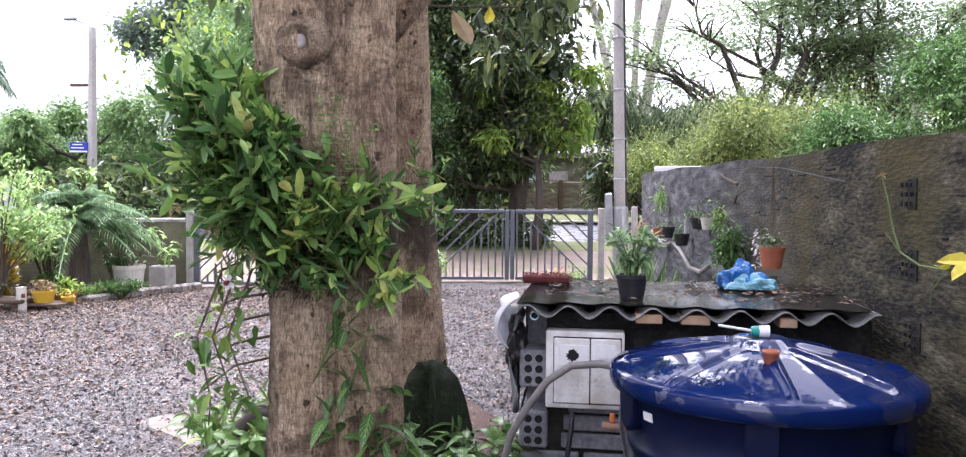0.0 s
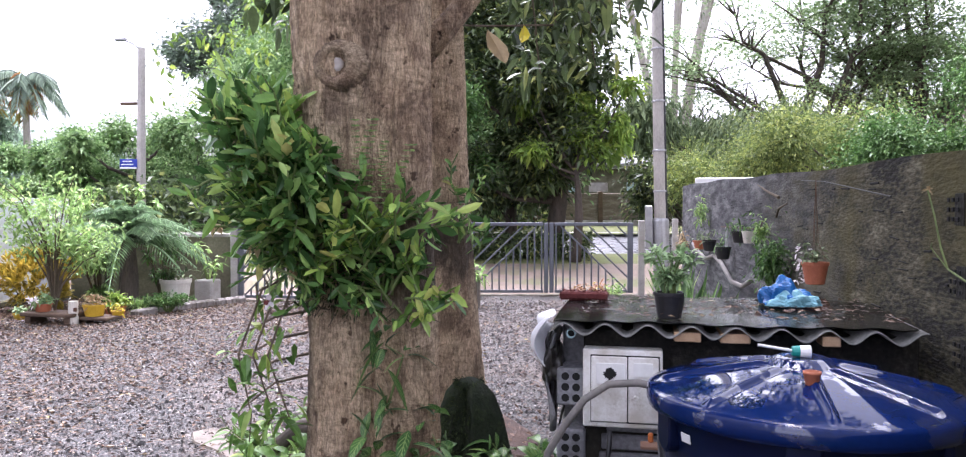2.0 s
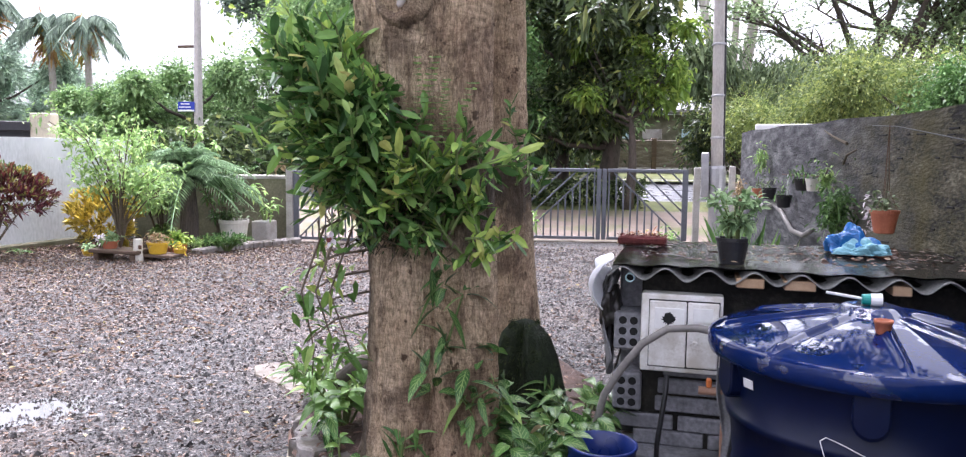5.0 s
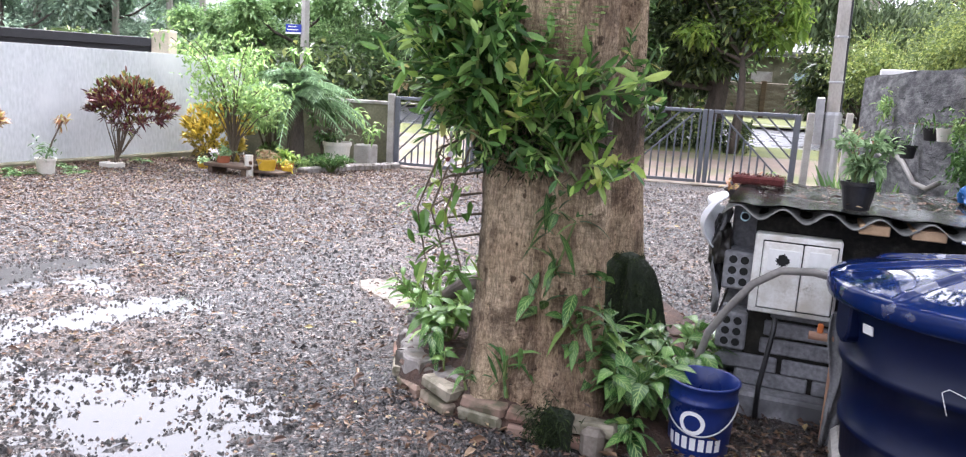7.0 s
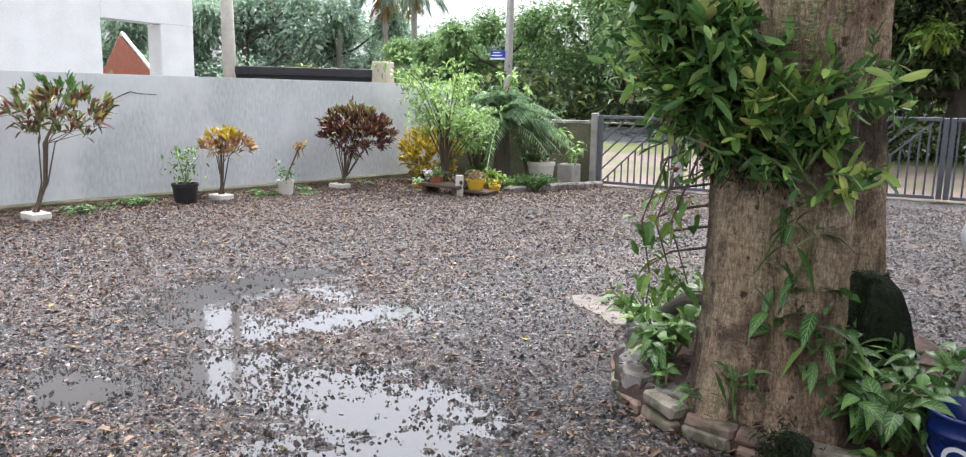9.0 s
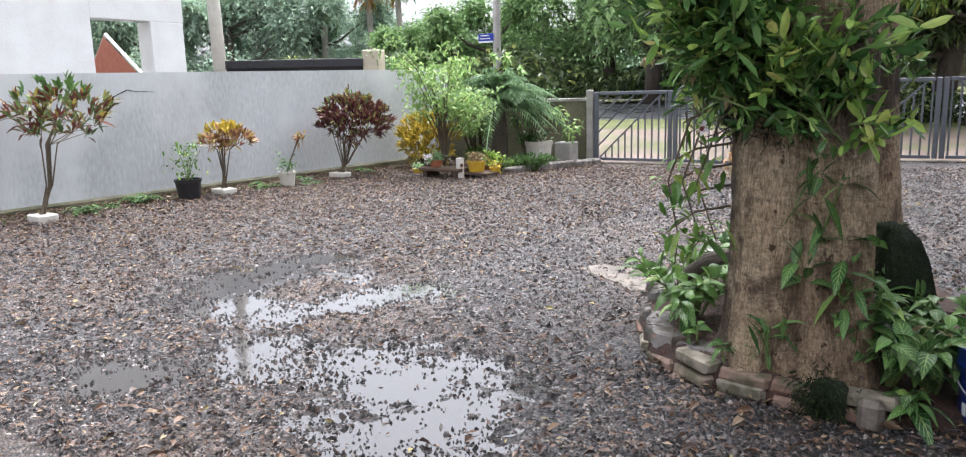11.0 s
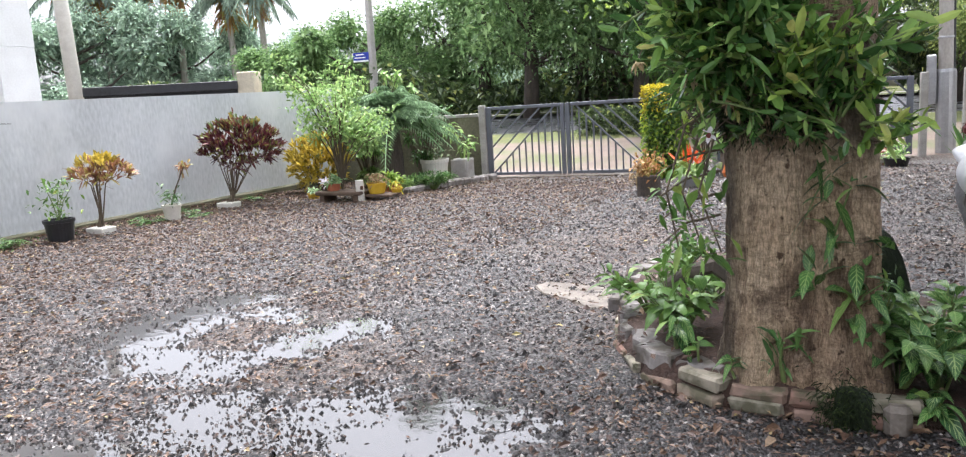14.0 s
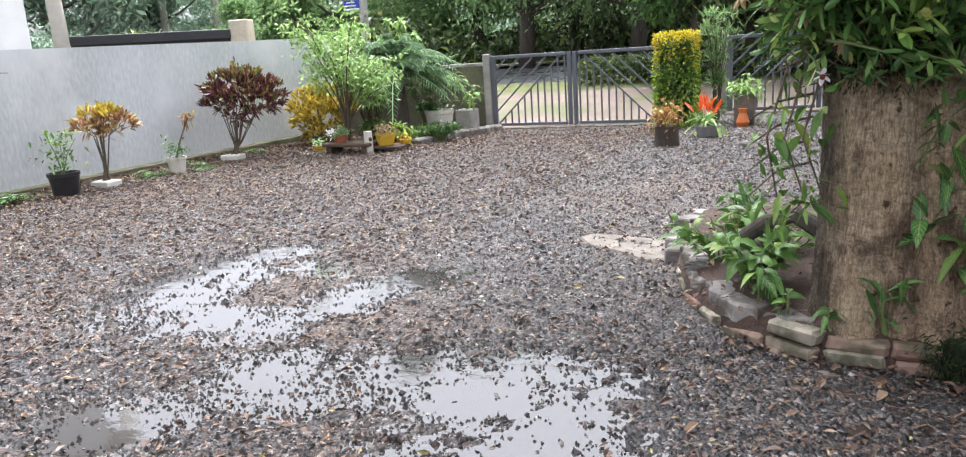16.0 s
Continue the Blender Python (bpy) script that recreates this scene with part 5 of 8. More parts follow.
# ---- poles, signs and wires ----
def utility_pole(loc, h, r, material, label, lean=0.0, square=False):
    t = thing("utility_pole", loc, label, "utility pole", "utility poles")
    t.rotation_euler = (0, radians(lean), 0)
    part("shaft", Shape().tube([(0, 0, -0.3), (0, 0, h * 0.5), (0, 0, h)], [r, r * 0.85, r * 0.7], 6 if square else 16), material, t, smooth=not square)
    return t


pa = utility_pole((0.23, 13.55, 0), 9, 0.115, POLE, "round grey concrete utility pole by the gate", -1.2)
part("conduit", Shape().tube([(0.1, -0.05, 0.1), (0.095, -0.05, 4), (0.09, -0.05, 8.5)], 0.018, 8), BLACK_PLASTIC, pa, "thin black conduit")
for z in (1.75, 2.45, 3.3, 4.2):
    part("strap", Shape().lathe([(0.118, 0), (0.122, 0.005), (0.122, 0.03), (0.118, 0.035)], 18, (0, 0, z)), METAL, pa, "steel strap band")
part("base_sleeve", Shape().lathe([(0.135, 0), (0.14, 0.01), (0.14, 1.25), (0.125, 1.3)], 18), METAL, pa, "pale grey sleeve round the foot")
part("meter_box", Shape().box((-0.2, -0.05, 1.15), (0.13, 0.12, 0.75), 0.015), METAL, pa, "slim grey metal box")
ps = utility_pole(at(36.3, 24), 6.15 - at(36.3, 24)[2], 0.15, POLE, "slender weathered street pole with lamp and sign", 0.8, True)
sz = 2.8 - ps.location.z
top_ = 6.15 - ps.location.z
sgn = part("street_sign", Shape().box((-0.3, -0.16, sz + 0.0), (0.56, 0.02, 0.28), 0.004), SIGN_BLUE, ps, "blue and white street name plate")
for k, (z, w, m_) in enumerate(((0.075, 0.3, WHITE_PAINT), (-0.015, 0.4, WHITE_PAINT), (-0.115, 0.55, WHITE_PAINT))):
    part("stripe", Shape().box((-0.3 - 0.03 * (k < 2), -0.175, sz + z), (w, 0.006, 0.03 if k < 2 else 0.05), 0.001), m_, sgn, "white bar of lettering")
part("lamp_arm", Shape().tube([(0, 0, top_ - 0.1), (-0.25, 0, top_ + 0.12), (-0.5, 0, top_ + 0.22)], 0.03, 6), METAL, ps)
part("lamp_head", Shape().box((-0.66, 0, top_ + 0.25), (0.36, 0.16, 0.08), 0.03), METAL, ps)
part("crossbar", Shape().box((-0.3, 0, top_ - 1.6), (0.75, 0.08, 0.08), 0.01), WOOD_OLD, ps)
for z, y0 in ((top_ - 0.3, 0.0), (top_ - 0.8, 0.4)):
    a = Vector(ps.location) + Vector((0, y0, z))
    b = Vector((5.0, 22.0 + y0, z + 0.8))
    solid("overhead_wire", Shape().tube([a.lerp(b, f) + Vector((0, 0, -1.2 * 4 * f * (1 - f))) for f in np.linspace(0, 1, 14)], 0.009, 5), BLACK_METAL, "thin sagging overhead cable", "cable", "overhead wires")
pl = utility_pole(at(56.3, 18), 7.5, 0.16, WHITE_POT, "pale round concrete pole behind the wall", -1.5)

# ---- neighbour's house and yard ----
hs = thing("house", (-12.1, 0, 0), "white two-storey house with an open porch corner", "house")
part("wall", Shape().box((-0.15, -2.45, 2.4), (0.3, 16.5, 4.8), 0.01), WHITE_PAINT, hs)
part("lintel", Shape().box((-0.15, 6.575, 3.63), (0.3, 1.55, 2.34), 0.01), WHITE_PAINT, hs)
part("column", Shape().box((-0.2, 7.05, 1.23), (0.4, 0.58, 2.46), 0.01), WHITE_PAINT, hs)
part("roof_slab", Shape().box((-3.2, -1.2, 4.88), (6.6, 18.4, 0.16), 0.02), WHITE_PAINT, hs)
part("side_wall", Shape().box((-3.2, 5.75, 2.4), (5.8, 0.24, 4.8), 0.01), WHITE_PAINT, hs)
hb = thing("house", at(68.6, 30, -0.3), "red brick gabled house far behind the wall", "house")
part("gable", Shape().add([(-3, 0, 0), (2.8, 0, 0), (2.8, 0, 1.2), (-1.4, 0, 4.0), (-3, 0, 2.5), (-3, 4, 0), (2.8, 4, 0), (2.8, 4, 1.2), (-1.4, 4, 4.0), (-3, 4, 2.5)],
                          [(0, 1, 2, 3, 4), (9, 8, 7, 6, 5), (1, 6, 7, 2), (5, 0, 4, 9)]), ROOF_TILE, hb, "brick red gable wall")
part("roof_edge", Shape().tube([(-3.2, -0.1, 2.35), (-1.4, -0.1, 4.08), (2.95, -0.1, 1.1)], 0.07, 6), WHITE_PAINT, hb, "pale roof edge")
part("roof_edge", Shape().tube([(-3.2, 4.1, 2.35), (-1.4, 4.1, 4.08), (2.95, 4.1, 1.1)], 0.07, 6), WHITE_PAINT, hb, "pale roof edge")
pil = solid("gate_pillar", Shape().box((0, 0, 1.08), (0.38, 0.38, 2.16), 0.02), CREAM, "cream plastered pillar beyond the wall", "pillar")
pil.matrix_basis = pose(*at(45.7, 17.2, 0), 0, 0, 20)
a, b = Vector(at(56.0, 17.5, 0)), Vector(at(46.5, 17.2, 0))
bg = thing("sliding_gate", tuple(a), "long black metal gate with a roofed top rail", "gate", rz=math.degrees(math.atan2(b.y - a.y, b.x - a.x)))
ln = (b - a).length
part("top_rail", Shape().box((ln / 2, 0, 1.96), (ln, 0.3, 0.18), 0.01), BLACK_METAL, bg)
part("mid_rail", Shape().box((ln / 2, 0, 1.78), (ln, 0.05, 0.05), 0.005), BLACK_METAL, bg)
part("bottom_rail", Shape().box((ln / 2, 0, 0.15), (ln, 0.05, 0.05), 0.005), BLACK_METAL, bg)
for k in range(26):
    part("slat", Shape().box((0.06 + k * (ln - 0.12) / 25, 0.01, 0.98), (0.13, 0.03, 1.9), 0.004), BLACK_METAL, bg)
solid("wall_neighbour", Shape().box((0.1, 0, 0), (3.2, 0.15, 1.93), 0.01), WHITE_PAINT, "white neighbour's wall seen past the dark wall's end", "wall", "", "structure", loc=(2.2, 12.3, 0.97))

# ---- across the road ----
rw = thing("garden_wall", (0, 0, 0), "old low brick wall with flaking white band across the road", "wall")
xa, xb = -9.0, 6.0
ya, yb = gate_line(xa) + 13.4, gate_line(xb) + 13.4
L = math.hypot(xb - xa, yb - ya)
rw.matrix_basis = pose(xa, ya, float(ground_z(xa, ya)), 0, 0, ang)
part("base", Shape().box((L / 2, 0, 0.1), (L, 0.3, 0.3), 0.02), CONCRETE, rw)
part("brickwork", Shape().box((L / 2, 0.02, 0.7), (L, 0.22, 0.92), 0.02), RUIN, rw)
for k in range(7):
    part("pier", Shape().box((1 + k * 2.2, -0.02, 0.6), (0.16, 0.3, 1.25), 0.015), WOOD_OLD, rw)
fb = thing("building", (-1.0, 33, 1.0), "low pale building glimpsed under the trees", "building")
part("wall", Shape().box((0, 0, 1.0), (9, 0.3, 2.6), 0.02), OLIVE_WALL, fb)
for k, x in enumerate((-2.2, -1.0, 0.6, 1.9)):
    part("window", Shape().box((x, -0.17, 1.5), (0.8, 0.06, 0.4), 0.01), WINDOW_BLUE if k % 2 == 0 else CONCRETE, fb, "pale blue window panel")
part("roof", Shape().box((0, 0, 2.42), (9.6, 1.2, 0.14), 0.02), FIBRE, fb)

n = 22000
az = np.radians(rng.uniform(7, 75, n))
D = rng.uniform(23.5, 33, n)
ux, uy = -D * np.sin(az), D * np.cos(az)
und = Shape().leaves(np.stack([ux, uy, ground_z(ux, uy) + (1.3 + 0.5 * np.sin(az * 23)) * rng.random(n) ** 1.3], 1), ball_dirs(n, 0.4), rng.uniform(0.2, 0.45, n), rng.uniform(0.1, 0.2, n), 0.4, simple=True)
solid("undergrowth", und, L_DARK, "dark undergrowth beneath the roadside trees", "undergrowth", kind="stuff")


# ---- shelter, tank and the things on them ----
sh = thing("block_shelter", (-0.46, 3.45, 0), "low grey hollow-block shelter under corrugated sheets", "shelter")
part("front_wall", Shape().box((0.80, 0.10, 0.44), (1.36, 0.16, 0.88), 0.01), BLACK_WALL, sh, "dark front wall with the roof's shade put into its colour")
part("side_wall", Shape().box((0.08, 0.44, 0.44), (0.14, 0.52, 0.88), 0.01), BLOCK_GREY, sh)
part("back_wall", Shape().box((0.76, 0.76, 0.44), (1.48, 0.12, 0.88), 0.01), BLOCK_GREY, sh)
part("plinth", Shape().box((0.74, 0.03, 0.05), (1.5, 0.26, 0.12), 0.015), BLOCK_GREY, sh)


def hollow_block(z, x=0.005, w=0.125, h=0.165):
    """End face of a six-hole block: face plate with rims of the holes let in."""
    b = part("block", Shape().box((x + w / 2, 0.06, z), (w, 0.17, h), 0.008), BLOCK_GREY, sh)
    for i in range(2):
        for j in range(3):
            c = (x + w * (0.31 + 0.38 * i), -0.0265, z + h * (j - 1) * 0.29)
            s = Shape()
            V, F = [], []
            for k in range(16):
                a = 2 * math.pi * k / 16
                V += [(c[0] + 0.0175 * math.cos(a), c[1], c[2] + 0.0175 * math.sin(a)), (c[0] + 0.015 * math.cos(a), c[1] + 0.02, c[2] + 0.015 * math.sin(a))]
            for k in range(16):
                F.append((2 * k, 2 * k + 1, (2 * k + 3) % 32, (2 * k + 2) % 32))
            F.append(tuple(2 * k for k in range(16)))
            part("hole", s.add(V, F), HOLE, b, "dark round hole")


for z in (0.62, 0.35):
    hollow_block(z)
for z, x0, w in ((0.215, 0.01, 0.26), (0.215, 0.29, 0.3), (0.145, 0.1, 0.3), (0.30, 0.19, 0.3), (0.30, 0.5, 0.26), (0.38, 0.2, 0.28), (0.46, 0.22, 0.3), (0.46, 0.53, 0.25), (0.145, 0.42, 0.28)):
    part("brick", Shape().box((x0 + w / 2, 0.015, z), (w, 0.03, 0.066), 0.006), BLOCK_GREY, sh)
# corrugated sheet
rx0, rx1, nx = -0.02, 1.47, 180
V, F = [], []
for side in (0, 1):
    for i in range(nx + 1):
        x = rx0 + (rx1 - rx0) * i / nx
        z = 0.892 + 0.025 * math.sin(2 * math.pi * x / 0.177) - (0.005 if side else 0)
        for y in (-0.12, 0.3, 0.75):
            V.append((x, y, z + 0.02 * (y + 0.12)))
m3 = 3 * (nx + 1)
for i in range(nx):
    for j in range(2):
        a = i * 3 + j
        F.append((a, a + 3, a + 4, a + 1))
        F.append((m3 + a, m3 + a + 1, m3 + a + 4, m3 + a + 3))
    F.append((i * 3, m3 + i * 3, m3 + i * 3 + 3, i * 3 + 3))
part("corrugated_sheet", Shape().add(V, F), FIBRE, sh, "pale-edged corrugated fibre-cement sheet", smooth=True)
cov = Shape()
gx, gy = np.meshgrid(np.linspace(0.0, 1.44, 50), np.linspace(-0.11, 0.76, 26))
gz = 0.926 + 0.02 * (gy + 0.12) + 0.004 * np.sin(gx * 35.5) + 0.003 * np.sin(gx * 7 + gy * 9)
k = (np.arange(25)[:, None] * 50 + np.arange(49)[None]).ravel()
top = np.stack([gx.ravel(), gy.ravel(), gz.ravel()], 1)
cov.add_np(np.concatenate([top, top - [0, 0, 0.006]]), np.concatenate([np.stack([k, k + 1, k + 51, k + 50], 1), np.stack([k, k + 50, k + 51, k + 1], 1) + 1300]), [])
part("cover_sheet", cov, ROOF_TOP, sh, "wet black flat sheet", smooth=True)
for x, w in ((0.56, 0.11), (0.75, 0.12), (1.12, 0.07)):
    part("timber", Shape().box((x, 0.0, 0.868), (w, 0.2, 0.04), 0.004), TIMBER, sh, "raw timber packing")
pe = part("pipe_end", Shape().lathe([(0.0155, 0.2), (0.0155, 0.0), (0.016, -0.004), (0.0195, -0.004), (0.02, 0.0), (0.02, 0.2)], 20), WINDOW_BLUE, sh, "pale blue pipe end", smooth=True, m=pose(0.075, -0.105, 0.868, -90, 0, 0))
part("bore", Shape().tube([(0.075, -0.08, 0.868), (0.075, -0.075, 0.868)], 0.0155, 14), HOLE, sh, "dark bore")
n = 460
cl = Shape().leaves(np.stack([rng.uniform(0.1, 1.42, n), rng.uniform(-0.08, 0.74, n), np.full(n, 0.952)], 1), np.stack([rng.normal(0, 1, n), rng.normal(0, 1, n), np.zeros(n)], 1),
                    rng.uniform(0.015, 0.05, n), rng.uniform(0.008, 0.022, n), 0.0, 0.2, 0.3, simple=True)
solid("fallen_leaves", cl, LITTER, "wet brown leaves lying on the shelter roof", "leaf litter", kind="stuff", loc=(-0.46, 3.45, 0))

mb = thing("meter_box", (-0.335, 3.37, 0.468), "old white painted wooden meter box with two doors", "meter box")
W_, H_ = 0.335, 0.335
part("frame", Shape().box((W_ / 2, 0.04, H_ / 2), (W_, 0.09, H_), 0.006), BOX_WHITE, mb)
d1 = part("door", Shape().box((0.112, -0.012, 0.167), (0.152, 0.02, 0.28), 0.004), BOX_WHITE, mb)
part("gap", Shape().box((0.178, -0.006, 0.167), (0.29, 0.006, 0.29), 0.001), HOLE, mb, "dark gap round the doors")
part("window", Shape().box((0.118, -0.0245, 0.235), (0.12, 0.006, 0.09), 0.002), WHITE_PAINT, d1)
part("hole", Shape().tube([(0.115, -0.026, 0.235), (0.115, -0.03, 0.235)], [0.026, 0.023], 31, wob=0.8), HOLE, d1, "ragged dark hole")
d2 = part("door", Shape().box((0.256, -0.013, 0.168), (0.126, 0.02, 0.278), 0.004), BOX_WHITE, mb)
part("panel", Shape().box((0.255, -0.0245, 0.255), (0.08, 0.005, 0.06), 0.002), WHITE_PAINT, d2)
part("knob", Shape().tube([(0.225, -0.022, 0.135), (0.225, -0.034, 0.135)], [0.012, 0.009], 12), BOX_WHITE, d2)

# ---- water tank ----
tk = thing("water_tank", (0.456, 2.885, 0.0), "round dark blue plastic water tank with ribbed lid", "water tank")
part("plinth", Shape().box((0, 0, 0.05), (0.85, 0.85, 0.14), 0.02), CONCRETE, tk, "concrete plinth")
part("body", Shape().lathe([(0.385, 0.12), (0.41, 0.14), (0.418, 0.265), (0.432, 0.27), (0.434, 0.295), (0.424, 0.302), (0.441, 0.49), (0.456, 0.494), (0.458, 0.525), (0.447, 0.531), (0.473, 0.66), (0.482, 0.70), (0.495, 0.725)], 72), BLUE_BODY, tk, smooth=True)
R = 0.517
V, F = [], []
na, nr = 384, 30
for i in range(nr + 1):
    u = i / nr
    rr = R * (0.02 + 0.98 * u)
    for j in range(na):
        a = 2 * math.pi * j / na
        z = 0.775 + 0.105 * (1 - u) ** 0.85
        da = abs((a / (math.pi / 4)) % 1.0 - 0.5) * 2 * (math.pi / 8) * rr
        wdt = 0.014 + 0.016 * (1 - u)
        ridge = max(0.0, 1 - max(0.0, (math.pi / 8 * rr - da) - wdt * 0.35) / (wdt * 0.65))
        z += 0.016 * min(1.0, ridge) * float(smoothstep(0.16, 0.26, u)) * (1 - float(smoothstep(0.9, 0.95, u)))
        if u < 0.2:
            z = 0.885 + 0.006 * (u < 0.16)
        V.append((rr * math.cos(a), rr * math.sin(a), z))
prof = [(R + 0.006, 0.765), (R + 0.008, 0.735), (R + 0.002, 0.715), (R - 0.01, 0.712)]
for rr, z in prof:
    for j in range(na):
        a = 2 * math.pi * j / na
        V.append((rr * math.cos(a), rr * math.sin(a), z))
for i in range(nr + len(prof)):
    for j in range(na):
        F.append((i * na + j, (i + 1) * na + j, (i + 1) * na + (j + 1) % na, i * na + (j + 1) % na))
F.append(tuple(range(na)))
lid = part("lid", Shape().add(V, F), BLUE, tk, "ribbed shallow domed lid", smooth=True)
for a in range(0, 360, 60):
    c, s = math.cos(radians(a - 100)), math.sin(radians(a - 100))
    rim_ = [(-0.05, 0.715), (-0.05, 0.63)] + [(0.05 * math.cos(b_), 0.63 + 0.05 * math.sin(b_)) for b_ in np.linspace(math.pi, 2 * math.pi, 9)[1:-1]] + [(0.05, 0.63), (0.05, 0.715)]
    V_ = [(r_ * c - u_ * k_ * s, r_ * s + u_ * k_ * c, 0.7 + (w_ - 0.7) * k_) for r_, k_ in ((0.44, 1.0), (0.494, 1.0), (0.5, 0.9)) for u_, w_ in rim_]
    m_ = len(rim_)
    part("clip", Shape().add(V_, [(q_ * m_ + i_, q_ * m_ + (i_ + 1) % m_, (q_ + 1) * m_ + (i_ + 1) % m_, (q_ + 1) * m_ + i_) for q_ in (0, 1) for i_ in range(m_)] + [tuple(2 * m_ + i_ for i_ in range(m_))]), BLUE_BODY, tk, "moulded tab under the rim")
part("sticker", Shape().box((-0.40, -0.26, 0.655), (0.004, 0.045, 0.03), 0.001, Matrix.Rotation(radians(34), 3, "Z") @ Matrix.Rotation(radians(-7), 3, "Y")), WHITE_PLASTIC, tk, "small white label")
part("wire", Shape().tube([(x_, -math.sqrt((0.421 + 0.08 * z_ + (0.008 if 0.48 < z_ < 0.54 else 0)) ** 2 - x_ * x_), z_) for x_, z_ in ((-0.185, 0.48), (-0.195, 0.51), (-0.205, 0.545), (-0.19, 0.56), (-0.17, 0.555), (-0.14, 0.545), (-0.11, 0.535), (-0.085, 0.525), (-0.075, 0.515), (-0.085, 0.5), (-0.1, 0.49), (-0.105, 0.47))], 0.0016, 5), WHITE_PLASTIC, tk, "stray white string")
tp = thing("clay_plug", (0.445, 2.66, 0.838), "small terracotta cup standing on the blue lid", "cup")
part("cup", Shape().lathe([(0.018, 0), (0.021, 0.005), (0.026, 0.035), (0.028, 0.036), (0.028, 0.045), (0.022, 0.045), (0.02, 0.02)], 20), TERRACOTTA, tp, smooth=True)
br = thing("brush", (0.45, 2.86, 0.893), "white and teal brush lying on the lid", "brush")
part("head", Shape().tube([(-0.005, 0, 0.018), (0.03, 0, 0.018)], [0.02, 0.022], 14), WHITE_PLASTIC, br)
part("collar", Shape().tube([(-0.03, 0, 0.018), (-0.004, 0, 0.018)], [0.017, 0.02], 14), TEAL, br, "teal collar")
part("handle", Shape().tube([(-0.14, 0.01, 0.034), (-0.03, 0, 0.02)], 0.005, 8), WHITE_PLASTIC, br)

# ---- pipe, hose, rag ----
solid("hose", Shape().tube([(0.0, 3.2, 0.685), (-0.1, 3.23, 0.695), (-0.22, 3.25, 0.68), (-0.32, 3.25, 0.61), (-0.40, 3.25, 0.5), (-0.47, 3.25, 0.38), (-0.51, 3.27, 0.22), (-0.53, 3.3, 0.03)], 0.016, 12), HOSE,
      "thick grey hose bending down to the ground", "hose", smooth=True)
solid("power_cable", Shape().tube([(-0.22, 3.36, 0.455), (-0.22, 3.34, 0.4), (-0.235, 3.33, 0.28), (-0.25, 3.32, 0.16), (-0.25, 3.31, 0.02)], 0.011, 10), BLACK_PLASTIC, "dark conduit under the meter box", "conduit", smooth=True)
vp = thing("water_tap", (-0.05, 3.2, 0.45), "brown plastic tap with orange handle", "tap")
part("body", Shape().tube([(-0.04, 0, 0), (0.02, 0, 0), (0.2, 0.02, 0)], 0.017, 12), BROWN_PIPE, vp)
part("handle", Shape().box((0.0, 0, 0.033), (0.022, 0.03, 0.035), 0.006), ORANGE, vp, "orange handle")
part("riser", Shape().tube([(0.06, 0.01, 0), (0.06, 0.01, -0.45)], 0.012, 10), BROWN_PIPE, vp)
V, F = [], []
for i in range(29):
    for j in range(17):
        u, v = j / 16, i / 28
        wide = 0.05 + 0.06 * math.sin(math.pi * min(1, 0.25 + v)) + 0.012 * math.sin(11 * v)
        low = 0.50 + 0.07 * math.sin(9 * u + 1) + 0.04 * math.sin(23 * u)
        V.append((0.02 * math.sin(4 * v) + wide * (u - 0.5), 0.02 * math.sin(8 * u + 3 * v) + 0.012 * math.sin(19 * u - 5 * v) - 0.02 * math.sin(math.pi * v), 0.55 - low * v))
        if i and j:
            a_ = (i - 1) * 17 + j - 1
            F.append((a_, a_ + 17, a_ + 18, a_ + 1))
rag = solid("rag", Shape().add(V, F), CLOTH, "damp grey rag hanging over the pipe", "rag", smooth=True, loc=(0.03, 3.17, 0.0))
rag.modifiers.new("thick", "SOLIDIFY").thickness = 0.006

V, F = [], []
for i in range(25):
    for j in range(15):
        u, v = i / 24, j / 14
        V.append((-0.012 - 0.05 * math.sin(math.pi * v) * (0.5 + 0.5 * math.sin(7 * u + 3 * v)) - 0.03 * u * v + 0.012 * math.sin(17 * u + 2 * v), 0.34 * u + 0.05 * math.sin(4 * v) * v, -0.42 * v * (0.85 + 0.2 * math.sin(5 * u)) - 0.02 * math.sin(9 * u)))
        if i and j:
            a_ = (i - 1) * 15 + j - 1
            F.append((a_, a_ + 1, a_ + 16, a_ + 15))
sag = solid("ground_sheet", Shape().add(V, F), CLOTH, "crumpled grey sheet sagging down the shelter's side", "sheet", smooth=True, loc=(-0.452, 3.42, 0.86))
sag.modifiers.new("thick", "SOLIDIFY").thickness = 0.006

# ---- bucket ----
bk = thing("bucket", (-0.435, 2.9, 0.0), "dark blue plastic bucket with white print, standing empty", "bucket", rz=0)
part("body", Shape().lathe([(0.115, 0.005), (0.12, 0.0), (0.125, 0.01), (0.137, 0.2), (0.139, 0.215), (0.141, 0.26), (0.147, 0.263), (0.147, 0.275), (0.143, 0.28), (0.145, 0.335), (0.152, 0.338), (0.152, 0.347), (0.146, 0.35),
                            (0.140, 0.345), (0.134, 0.22), (0.117, 0.02), (0.02, 0.015)], 56), BUCKET, bk, smooth=True)
hd = [(0.148 * math.cos(t), -0.148 * math.sin(t) * 0.92 - 0.01, 0.27 - 0.135 * math.sin(t)) for t in np.linspace(0, math.pi, 22)]
